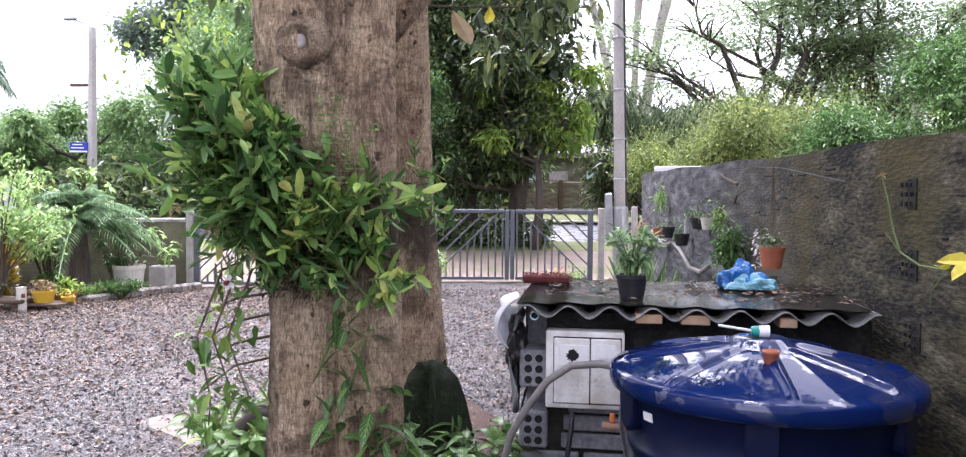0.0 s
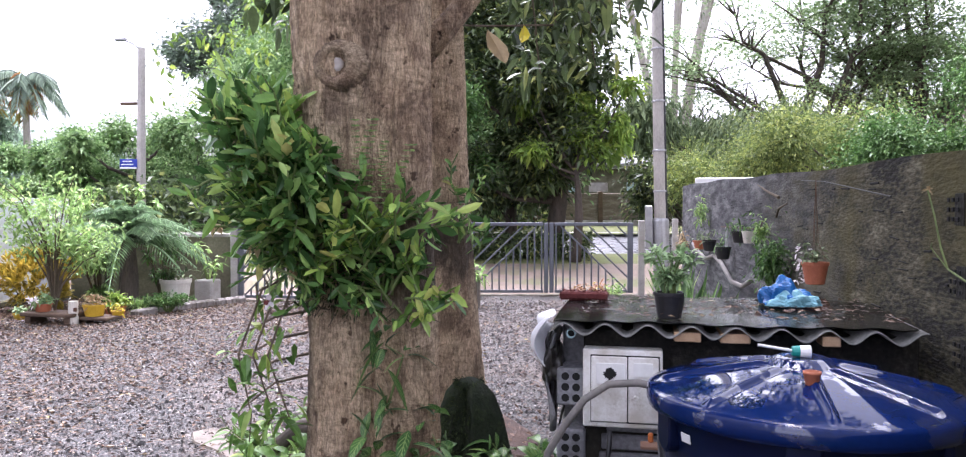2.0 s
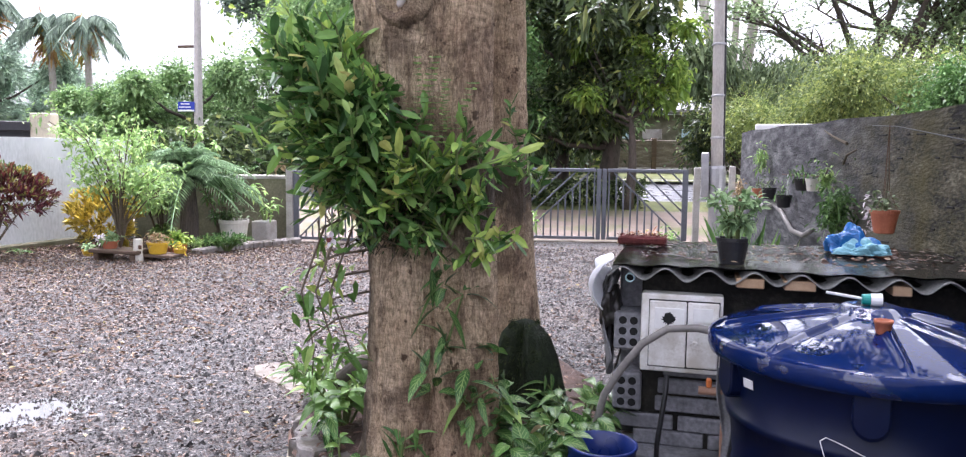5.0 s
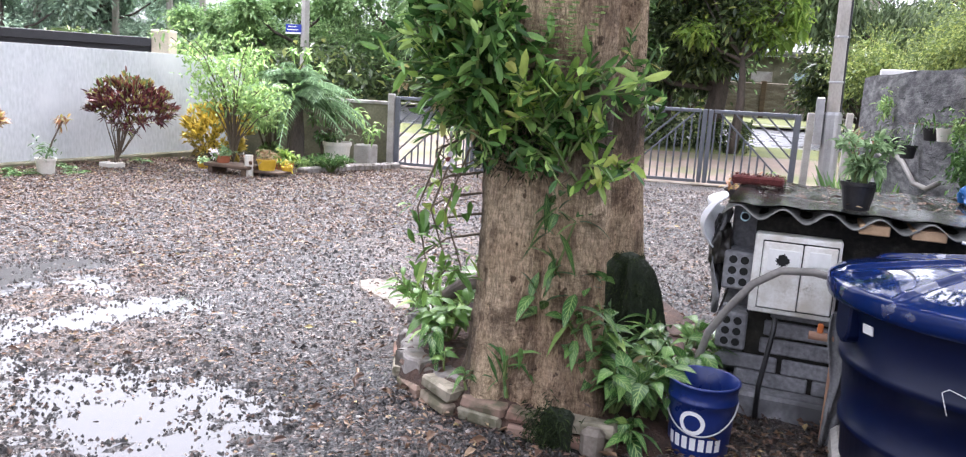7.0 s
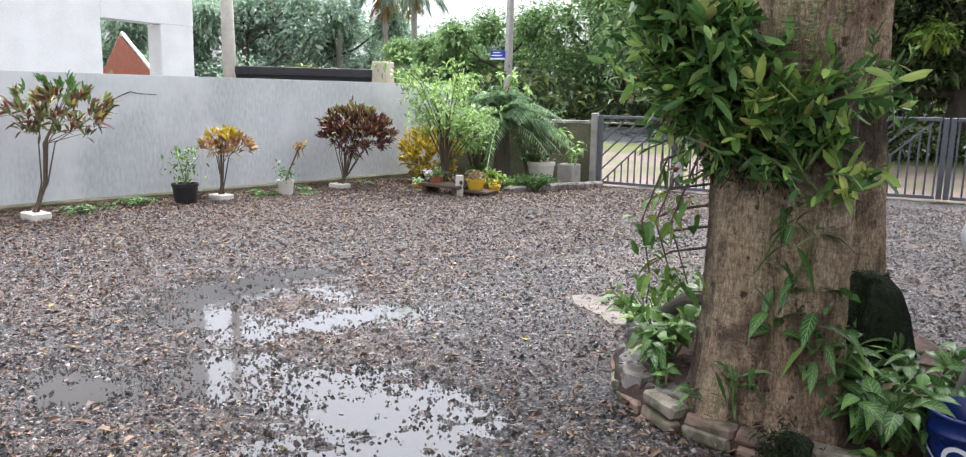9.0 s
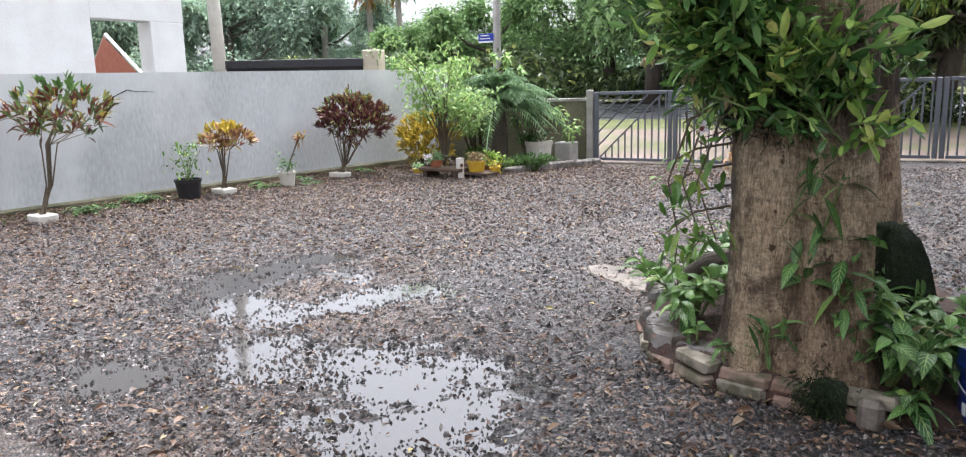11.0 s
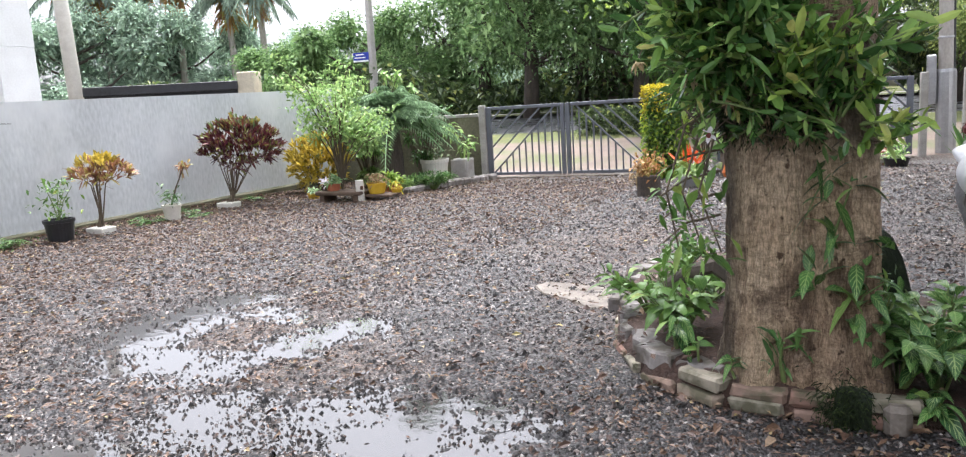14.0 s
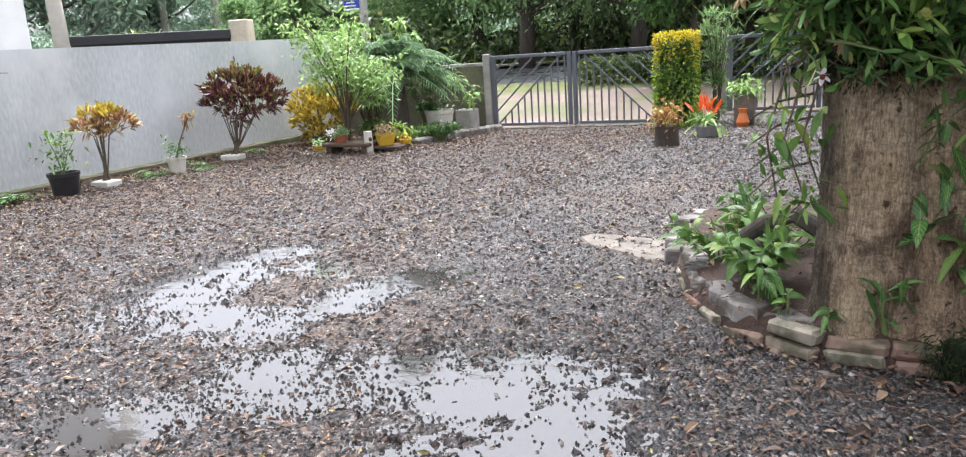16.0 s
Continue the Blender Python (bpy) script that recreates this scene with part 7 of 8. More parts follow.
bed_plant("seedling", (-1.36, 2.74, 0.12), "small sprout hanging over the brick edge", 1, 0.02, 0.08, 0.12, 0.035, L_VARI, 10, 6, "seedlings in the bed", 1.0)
bed_plant("seedling", (-1.5, 2.84, 0.12), "small sprout in the soil", 1, 0.02, 0.12, 0.1, 0.035, L_SHRUB, 12, 5, "seedlings in the bed", 0.7)
bush("seedling", (-1.18, 2.72, 0.13), "grassy sprout against the trunk", "seedling", 2, 0.02, 0.16, 0.16, 0.018, L_GREEN, 11, 5, "seedlings in the bed", up=1.5)
for x, y, z, d_ in ((-0.63, 2.98, 0.3, (0.3, -0.5, 0.3)), (-0.6, 2.96, 0.29, (0.6, -0.4, 0.1)), (-0.66, 3.0, 0.31, (-0.4, -0.5, 0.2))):
    solid("dead_leaf", Shape().blades([(0, 0, 0)], [d_], 0.1, 0.045, 0.5), L_DRY, "curled tan dead leaf caught in the plants", "leaf", "dead leaves in the bed", loc=(x, y, z))
t = thing("potted_plant", (-1.82, 4.25, 0.08), "small clay pot with trailing plant behind the tree", "potted plant")
pot(t, TERRACOTTA, 0.06, 0.085, 0.14)
n = 90
part("foliage", Shape().leaves(rng.normal(0, 0.06, (n, 3)) + [0, 0, 0.2], ball_dirs(n, 0.6), 0.09, 0.025, 0.5), L_GREEN, t)
# climbers on the bark
CL = ((((-1.01, 2.76, 0.66), (-1.02, 2.75, 0.71), (-1.05, 2.73, 0.82), (-0.95, 2.77, 0.86), (-1.02, 2.74, 0.96), (-1.01, 2.74, 0.9)), 0.12, 0.034, L_VARI, "climbing plant with narrow leaves on the trunk", 5),
      (((-0.93, 2.79, 0.4), (-1.02, 2.73, 0.5), (-1.05, 2.72, 0.55), (-0.9, 2.77, 0.47), (-0.92, 2.77, 0.57), (-0.84, 2.81, 0.63), (-0.82, 2.81, 0.52)), 0.12, 0.044, L_VARI, "climbing variegated plant on the trunk", 5))
for pts, L_, W_, m_, lab, per in CL:
    leafy_plant("climber", (0, 0, 0), lab, "climber", [[pts[0], pts[len(pts) // 2], pts[-1]]], pts, L_, W_, m_, per, 0.02, 0.2, 0.6, "climbers on the trunk", stem_r=0.005, broad=True)
# cascade below the orchids
for k in range(3):
    x = -1.52 + 0.06 * k
    pts = [(x, 2.78, 1.1), (x - 0.06, 2.7, 0.85), (x - 0.02 + 0.04 * math.sin(k), 2.72, 0.62), (x - 0.05, 2.76, 0.5 + 0.05 * k)]
    hd = [tuple(Vector(pts[i]).lerp(Vector(pts[i + 1]), f)) for i in range(3) for f in (0.2, 0.6, 0.95)]
    leafy_plant("trailing_vine", (0, 0, 0), "trailing vine hanging from the orchid mass", "vine", [pts], hd, 0.085, 0.03, L_SHRUB, 3, 0.03, -0.1, 0.5, "trailing vines", TWIG, 0.005)
for k in range(4):
    y = 3.05
    solid("aerial_root", Shape().tube([(-1.44, y, 0.98 - 0.09 * k), (-1.56, y - 0.1, 0.96 - 0.09 * k), (-1.66, y - 0.18, 0.9 - 0.1 * k)], [0.006, 0.005, 0.003], 5), TWIG, "thin arching dark stem beside the trunk", "stem", "thin stems beside the trunk")

# plants at the foot of the tank
bed_plant("philodendron", (0.6, 1.7, 0.0), "large-leaved bright green plant in front of the water tank", 24, 0.24, 0.71, 0.16, 0.085, L_PHILO, 15, 6, "", 0.4)

# ---- things on the shelter roof ----
hp = thing("potted_herb", (0.03, 3.47, 0.93), "grey-green herb in a black plastic pot on the roof", "potted plant")
pot(hp, BLACK_PLASTIC, 0.05, 0.066, 0.115, label="black plastic pot")
q = np.random.default_rng(41)
st = arc_stems(12, 0.1, 0.2, q)
for p in st:
    part("stem", Shape().tube([(x, y, z + 0.1) for x, y, z in p], [0.004, 0.003, 0.002], 5), STEM_GREEN, hp)
hd = np.array([(p[2][0], p[2][1], p[2][2] + 0.1) for p in st] + [(p[1][0] * 1.4, p[1][1] * 1.4, p[1][2] + 0.1) for p in st])
H_ = np.repeat(hd, 12, 0)
part("foliage", Shape().leaves(H_ + rng.normal(0, 0.012, H_.shape), ball_dirs(len(H_), 0.3), rng.uniform(0.035, 0.07, len(H_)), 0.017, 0.35), L_SAGE, hp)
mt = thing("rolled_mat", (-0.38, 4.0, 0.945), "bundle of frayed maroon bristle matting on the roof", "mat")
s = Shape().box((0, 0, 0.02), (0.24, 0.1, 0.04), 0.015)
part("roll", s, ROPE_RED, mt)
n = 900
part("bristles", Shape().leaves(np.stack([rng.uniform(-0.12, 0.12, n), rng.uniform(-0.05, 0.05, n), rng.uniform(0.0, 0.045, n)], 1), ball_dirs(n, 0.4), 0.025, 0.004, 0.2, simple=True), ROPE_RED, mt)
bg_ = thing("plastic_bag", (0.585, 3.95, 0.95), "crumpled blue plastic bags lying on the roof", "bag")


part("blue_bag", crumple(0.12, 0.09, 0.1, 1.0, amp=1.3), BAG_BLUE, bg_, "bright blue bag")
part("pale_bag", crumple(0.1, 0.06, 0.06, 4.0, (0.02, -0.07, 0), amp=1.4), BAG_PALE, bg_, "pale turquoise bag")
tb = thing("tarpaulin", (-0.5, 3.5, 0.6), "folded white and black tarpaulin hanging off the roof corner", "tarpaulin")
V, F = [], []
for i in range(25):
    for j in range(17):
        u, v = i / 24, j / 16
        V.append((0.03 - 0.085 * math.sin(math.pi * min(1.0, v * 0.85 + 0.08)) + 0.014 * math.sin(11 * u + 4 * v), -0.15 + 0.34 * u + 0.03 * v, 0.318 - 0.19 * v * (0.75 + 0.4 * math.sin(5 * u + 0.8)) + 0.012 * math.sin(9 * u)))
        if i and j:
            a_ = (i - 1) * 17 + j - 1
            F.append((a_, a_ + 1, a_ + 18, a_ + 17))
wf = part("white_fold", Shape().add(V, F), TARP, tb, "smooth white fold", True)
wf.modifiers.new("thick", "SOLIDIFY").thickness = 0.005
part("black_fold", crumple(0.045, 0.1, 0.11, 9.0, (0.02, 0.03, 0.12), amp=1.3), BLACK_TARP, tb, "dark hanging fold", True)
for k in (0, 2, 5):
    part("tatter", Shape().tube([(0.0 + 0.015 * k, 0.03, 0.02), (0.01 + 0.012 * k, 0.0, -0.08), (0.005 * k, 0.02, -0.16 - 0.02 * k)], [0.008, 0.006, 0.003], 5), BLACK_TARP, tb)
solid("fallen_stick", Shape().tube([(-0.9, 4.15, 0.06), (-0.55, 4.1, 0.08), (-0.3, 4.2, 0.06)], 0.008, 6), TWIG, "thin stick on the ground beside the shelter", "stick")


# ---- things hung on the dark wall ----
def wall_x(y):
    return 1.36 - 0.075 * y - 0.015


def hung(name, y, z, label, category, group="pots on the wall"):
    return thing(name, (wall_x(y) - 0.03, y, z), label, category, group)


hg = hung("hanging_pot", 4.66, 0.985, "terracotta-coloured pot hung by wires with straggly plant", "hanging pot")
hg.location.x -= 0.1
hg.scale = (0.82, 0.82, 0.9)
pot(hg, TERRACOTTA, 0.062, 0.085, 0.14)
for a in (0, 2.1, 4.2):
    part("wire", Shape().tube([(0.08 * math.cos(a), 0.08 * math.sin(a), 0.13), (0.02 * math.cos(a), 0.02 * math.sin(a), 0.26), (0.0, 0.0, 0.66)], 0.0016, 5), RUST, hg)
part("stalk", Shape().tube([(0, 0, 0.14), (0.01, 0, 0.35), (0, 0.0, 0.6)], [0.004, 0.003, 0.002], 6), TWIG, hg, "dry hanging stalk")
n = 60
part("foliage", Shape().leaves(rng.normal(0, 0.05, (n, 3)) * [1, 1.4, 0.6] + [-0.02, 0.05, 0.18], ball_dirs(n, 0.2), 0.05, 0.025, 0.4), L_GREYGREEN, hg)
n = 26
part("trailing_flowers", Shape().leaves(np.stack([rng.normal(-0.06, 0.02, n), rng.normal(0.17, 0.03, n), rng.uniform(-0.02, 0.22, n)], 1), ball_dirs(n), 0.035, 0.028, 0.2), L_WHITE, hg, "pale trailing flowers")["kind"] = "stuff"
hb_ = hung("bracket", 5.3, 1.6, "rusty bar and wire fixed along the wall", "bracket", "wall brackets")
part("rod", Shape().tube([(0, 0.05, 0), (0.02, -0.5, -0.03), (0.07, -1.55, -0.14)], 0.003, 6), BLACK_METAL, hb_)
hb2 = hung("bracket", 8.1, 1.25, "thin rusty bar carrying small pots", "bracket", "wall brackets")
part("rod", Shape().tube([(-0.02, 0, 0), (0.1, -1.7, 0.01)], 0.006, 6), RUST, hb2)
part("strap", Shape().tube([(0.0, -0.3, 0), (0.0, -0.32, -0.24)], 0.01, 6), WHITE_PLASTIC, hb2, "white hanging strap")
for y, z, m_, r_, h_, lab in ((7.0, 1.13, BLACK_PLASTIC, 0.065, 0.1, "small black pot hung on the wall"), (9.2, 0.97, TERRACOTTA, 0.085, 0.1, "small clay pot fixed on the wall"), (8.6, 0.98, BLACK_PLASTIC, 0.075, 0.12, "small black pot beside a clay one"),
                              (7.77, 0.94, BLACK_PLASTIC, 0.075, 0.12, "small dark pot with moss on the wall"), (6.6, 1.14, WHITE_POT, 0.055, 0.1, "small pale pot hung on the wall")):
    t = hung("wall_pot", y, z, lab, "pot")
    t.location.x -= 0.06
    pot(t, m_, r_ * 0.75, r_, h_)
    n = 34
    part("foliage", Shape().leaves(rng.normal(0, 0.05, (n, 3)) + [-0.02, 0, h_ + 0.04], ball_dirs(n, 0.4), 0.07, 0.016, 0.6), L_GREYGREEN if y > 8 else L_GREEN, t)
for y, z, s_, m_, lab, nn in ((5.74, 1.03, 0.14, L_GREEN, "round green plant growing on the wall", 620), (6.3, 1.25, 0.07, L_LIGHT, "small green sprig on the wall", 110), (9.22, 1.4, 0.1, L_LIGHT, "pale orchid hung on the wall", 150), (10.9, 0.97, 0.09, L_DRY, "dried yellow plant hung at the wall's end", 160)):
    t = hung("wall_plant", y, z, lab, "wall plant", "plants on the wall")
    t.location.x -= s_ * 0.6
    part("foliage", Shape().leaves(rng.normal(0, s_ * 0.55, (nn, 3)) * [0.7, 1, 1.2], ball_dirs(nn, 0.2), 0.06 if s_ < 0.12 else 0.05, 0.02, 0.5), m_, t)
    part("stem", Shape().tube([(s_ * 0.5, 0, -s_), (0, 0, 0), (0.02, 0, s_)], 0.006, 5), TWIG, t)
solid("wall_hose", Shape().tube([(wall_x(y) - 0.04, y, z) for y, z in ((10.2, 1.0), (9.86, 0.93), (9.2, 0.86), (8.6, 0.93), (8.18, 0.88), (7.6, 0.74), (7.1, 0.74), (6.76, 0.82))], 0.022, 8), HOSE, "pale hose looped along the wall", "hose", smooth=True)
for k in range(9):
    y = 6.6 + 0.55 * k * 0.8
    t = thing("sword_plant", (wall_x(y) - 0.3, y, 0.0), "upright sword-leaved plant at the wall's foot", "plant", "sword plants")
    n = 10
    part("foliage", Shape().leaves(rng.normal(0, 0.05, (n, 3)) * [1, 1, 0], ball_dirs(n, 3.0), rng.uniform(0.55, 0.9, n), 0.05, 0.05, 0.2), L_GREEN if k % 3 else L_LIGHT, t)
bn = hung("branch_stub", 5.9, 1.5, "dry twigs stuck in the wall", "twig", "dry twigs")
part("twig", Shape().tube([(0, 0, 0), (-0.03, 0.3, 0.05), (-0.05, 0.7, 0.12)], [0.012, 0.009, 0.004], 6), TWIG, bn)
part("twig", Shape().tube([(0, 0.1, -0.14), (-0.04, -0.25, -0.08), (-0.03, -0.5, -0.05)], [0.01, 0.008, 0.004], 6), TWIG, bn)
vn = thing("creeper", (0, 0, 0), "pale green creeper stem with yellowing leaves on the wall", "creeper")
cv = [(wall_x(y) - 0.03, y, z) for y, z in ((3.5, 1.48), (3.44, 1.38), (3.38, 1.25), (3.32, 1.17), (3.16, 1.13), (2.97, 1.13), (2.8, 1.17))]
part("stem", Shape().tube(cv, [0.003, 0.0035, 0.004, 0.004, 0.004, 0.004, 0.004], 6), STEM_GREEN, vn)
part("bud", Shape().leaves([cv[0]] * 12, ball_dirs(12, 0.6), 0.026, 0.009, 0.3), L_DRY, vn, "dry flower tips")
for b_, d_ in ((cv[5], (-0.4, -0.5, 0.25)), (cv[6], (-0.5, -0.3, -0.2)), (cv[6], (-0.5, 0.3, 0.1))):
    part("leaf", Shape().leaves([b_], [d_], 0.11, 0.06, 0.2), L_YELLOW, vn, "yellowing leaf")
part("tendril", Shape().tube([cv[3], (cv[3][0] - 0.04, cv[3][1] + 0.06, cv[3][2] + 0.08), (cv[3][0] - 0.05, cv[3][1] + 0.02, cv[3][2] + 0.1)], 0.002, 5), STEM_GREEN, vn)
part("tendril", Shape().tube([cv[5], (cv[5][0] - 0.04, cv[5][1] + 0.02, cv[5][2] - 0.08), (cv[5][0] - 0.03, cv[5][1] + 0.05, cv[5][2] - 0.13)], 0.002, 5), STEM_GREEN, vn)
# exposed block ends in the wall
for y0, z0 in ((3.36, 1.40), (3.34, 1.12), (3.3, 0.84)):
    t = thing("hollow_block", (wall_x(y0) + 0.012, y0, z0), "grey hollow block end bared in the render", "block", "bared blocks")
    part("face", Shape().box((0.004, 0, 0), (0.006, 0.15, 0.125), 0.002), BLACK_WALL, t)
    for i in range(3):
        for j in range(3):
            part("hole", Shape().box((-0.009, (i - 1) * 0.045, (j - 1) * 0.038), (0.006, 0.02, 0.017), 0.002), HOLE, t, "dark cell")


# ---- pots along the grey wall ----
def croton(loc, h, crown_w, crown_h, mat_, label, base, seed, n_heads=26, L=0.17, W=0.035, per=12, lean_y=0.0, top=None):
    q = np.random.default_rng(seed)
    t = thing("croton", loc, label, "croton", "potted plants along the wall")
    if base == "block":
        part("tray", Shape().box((0, 0, 0.045), (0.27, 0.2, 0.1), 0.01), WHITE_POT, t, "low white pot")
    zf = h - crown_h
    heads = []
    for k in range(n_heads):
        u = ball_dirs(1, 0.1)[0]
        f = q.uniform(0.25, 1.0) ** 0.5
        u[2] = abs(u[2]) * 1.15 - 0.35 if q.random() < 0.25 else u[2]
        heads.append((u[0] * crown_w / 2 * f, lean_y + u[1] * crown_w / 2 * f, zf + crown_h * 0.5 + u[2] * crown_h * 0.45 * f))
    nb_ = min(16, max(6, n_heads // 7))
    for k in range(nb_):
        e = heads[k * len(heads) // nb_]
        g = 0.25 + 0.3 * q.random()
        part("stem", Shape().tube([(0.025 * q.normal(), 0.025 * q.normal(), 0.08), (e[0] * 0.12, lean_y * 0.2 + e[1] * 0.12, zf * 0.55), (e[0] * g, e[1] * g, zf + crown_h * 0.12), e], [0.010, 0.0085, 0.0065, 0.003], 7, wob=0.15), TWIG, t)
    H_ = np.repeat(np.array(heads), per, 0)
    n = len(H_)
    ln = L * rng.uniform(0.6, 1.15, n)
    at_ = H_ + rng.normal(0, 0.02, H_.shape)
    dirs = [0, 0, 0.4] + 0.75 * ball_dirs(n, 0.75) + (H_ - [0, lean_y, zf + crown_h * 0.35]) * [1, 1, 1.3] / crown_w * 1.6
    high = (H_[:, 2] > zf + crown_h * 0.76) if top else np.zeros(n, bool)
    part("foliage", Shape().leaves(at_[~high], dirs[~high], ln[~high], (W * ln / L)[~high], 0.25, 0.14, 0.4), mat_, t)
    if top:
        part("young_leaves", Shape().leaves(at_[high], dirs[high], ln[high], (W * ln / L)[high], 0.3, 0.14, 0.4), top, t, "greener young leaves on top")
    return t


croton((-8.62, 3.3, 0), 1.5, 1.05, 0.8, L_MIX, "tall croton with red and green leaves in a low white pot", "block", 1, 70, 0.16, 0.036, 12, 0.3, L_GREEN)
croton((-8.7, 5.52, 0), 0.9, 0.66, 0.36, L_BRONZE, "croton with bronze and yellow leaves in a white pot", "block", 2, 60, 0.12, 0.032, 13, 0.12, L_GOLD)
croton((-8.7, 7.5, 0), 1.28, 1.12, 0.86, L_PURPLE, "bushy croton with dark purple leaves in a white pot", "block", 3, 230, 0.13, 0.03, 13, 0.36, L_MIX)
croton((-8.55, 9.25, 0), 0.94, 1.0, 0.88, L_GOLD, "rounded bush with bright yellow leaves", "none", 4, 190, 0.16, 0.042, 12, 0.1)
t = thing("potted_plant", (-8.7, 5.03, 0), "pale leggy plant in a black plastic bucket", "potted plant", "potted plants along the wall")
pot(t, BLACK_PLASTIC, 0.12, 0.15, 0.27)
q = np.random.default_rng(51)
for k in range(6):
    x, y = q.normal(0, 0.1), q.normal(0, 0.1)
    part("stem", Shape().tube([(0, 0, 0.24), (x * 0.4, y * 0.4, 0.45), (x, y, 0.62 + 0.1 * q.normal())], [0.006, 0.005, 0.003], 5), STEM_GREEN, t)
n = 130
part("foliage", Shape().leaves(np.stack([rng.normal(0, 0.1, n), rng.normal(0, 0.1, n), rng.uniform(0.28, 0.72, n)], 1), ball_dirs(n, 0.2), 0.06, 0.03, 0.4), L_SHRUB, t)
t = thing("potted_plant", (-8.6, 6.45, 0), "small plant with one tall shoot in a cream pot", "potted plant", "potted plants along the wall")
pot(t, WHITE_POT, 0.085, 0.11, 0.22)
part("stem", Shape().tube([(0, 0, 0.2), (0.05, 0.06, 0.42), (0.13, 0.14, 0.66)], [0.012, 0.01, 0.006], 6), TWIG, t)
n = 40
part("top_leaves", Shape().leaves(rng.normal(0, 0.025, (n, 3)) + [0.13, 0.14, 0.67], ball_dirs(n, 0.6), 0.12, 0.03, 0.4), L_BRONZE, t, "bronze top leaves")
n = 70
part("foliage", Shape().leaves(rng.normal(0, 0.07, (n, 3)) + [0, 0, 0.3], ball_dirs(n, 0.6), 0.1, 0.02, 0.5), L_GREEN, t)


def fern(loc, s, seed, mat_=None, lab="low fern with arching green fronds by the wall", group="ferns along the wall"):
    q = np.random.default_rng(seed)
    t = thing("fern", loc, lab, "fern", group)
    sh_ = Shape()
    for k in range(16):
        a, el = q.uniform(0, 6.28), q.uniform(0.3, 1.1)
        d = Vector((math.cos(a) * math.cos(el), math.sin(a) * math.cos(el), math.sin(el)))
        P = [d * s * f + Vector((0, 0, -0.6 * s * f * f)) for f in np.linspace(0, 1, 8)]
        sh_.tube(P, 0.003, 4, cap=False)
        for i in range(1, 8):
            tan = (P[i] - P[i - 1]).normalized()
            sd = tan.cross(Vector((0, 0, 1))).normalized()
            sh_.leaves([tuple(P[i])] * 2, [tuple(sd + tan * 0.4), tuple(-sd + tan * 0.4)], s * 0.28 * (1.1 - i / 8), s * 0.07, 0.2, 0.05, 0.2, simple=True)
    part("fronds", sh_, mat_ or L_GREEN, t)


for k, (x, y, s) in enumerate(((-8.75, 3.8, 0.3), (-8.95, 4.55, 0.3), (-8.75, 6.2, 0.28), (-8.5, 6.75, 0.25), (-9.0, 8.3, 0.24), (-8.95, 4.15, 0.18), (-8.7, 2.6, 0.3), (-9.1, 7.0, 0.2))):
    fern((x, y, 0.0), s * 1.25, 60 + k)
n = 1500
gx, gy = rng.uniform(-9.45, -8.85, n), rng.uniform(0, 10.5, n)
solid("weeds", Shape().leaves(np.stack([gx, gy, ground_z(gx, gy)], 1), ball_dirs(n, 1.2), rng.uniform(0.03, 0.1, n), 0.012, 0.5, simple=True), L_GREEN, "small weeds along the wall's foot", "weeds", kind="stuff")
solid("wall_footing", Shape().box((0, 0, 0), (0.12, 14.0, 0.1), 0.02), OLIVE_WALL, "dark mossy strip at the wall's foot", "footing", "", "structure", loc=(-9.46, 4.0, 0.03))
t = thing("wall_shelf", (-9.42, 2.9, 0.98), "small red shelf fixed on the wall", "shelf")
part("board", Shape().box((0.06, 0, 0), (0.14, 0.5, 0.03), 0.005), TERRACOTTA, t)

# ---- garden corner by the left gate ----
# leggy shrub with palmate light leaves
q = np.random.default_rng(71)
st, hd = [], []
for k in range(20):
    a, e, hh = q.uniform(0, 6.28), q.uniform(0.15, 0.8), q.uniform(0.8, 1.85)
    x, y = e * math.cos(a), e * math.sin(a)
    st.append([(0, 0, 0.1), (x * 0.15, y * 0.15, hh * 0.5), (x * 0.55, y * 0.55, hh * 0.85), (x, y, hh)])
    for f in (0.45, 0.6, 0.75, 0.88, 1.0):
        hd.append((x * f + 0.08 * q.normal(), y * f + 0.08 * q.normal(), hh * (0.62 + 0.38 * f) + 0.06 * q.normal()))
leafy_plant("leafy_shrub", (-7.4, 8.35, 0.05), "tall airy shrub with light green fingered leaves", "shrub", st, hd, 0.085, 0.032, L_LIGHT, 24, 0.085, 0.25, 0.3, "", TWIG, 0.012)
bush("leafy_shrub", (-8.3, 10.3, 0), "rounded pale green shrub behind the palm", "shrub", 34, 0.85, 1.85, 0.13, 0.05, L_LIGHT, 73, 16, "", 0.3, 0.5, 4, stem_mat=TWIG)
bush("leafy_shrub", (-7.4, 10.6, 0), "green shrub behind the gate planter", "shrub", 18, 0.5, 1.3, 0.11, 0.04, L_GREEN, 74, 10, "", 0.3, 0.5, 4, stem_mat=TWIG)
dp = thing("dwarf_palm", (-7.55, 9.95, 0), "dwarf date palm with fine arching fronds", "palm")
part("trunk", Shape().tube([(0, 0, 0), (0.02, 0, 0.55), (0, 0, 1.1)], [0.14, 0.12, 0.1], 14, wob=0.3), BARK_DARK, dp)
s = Shape()
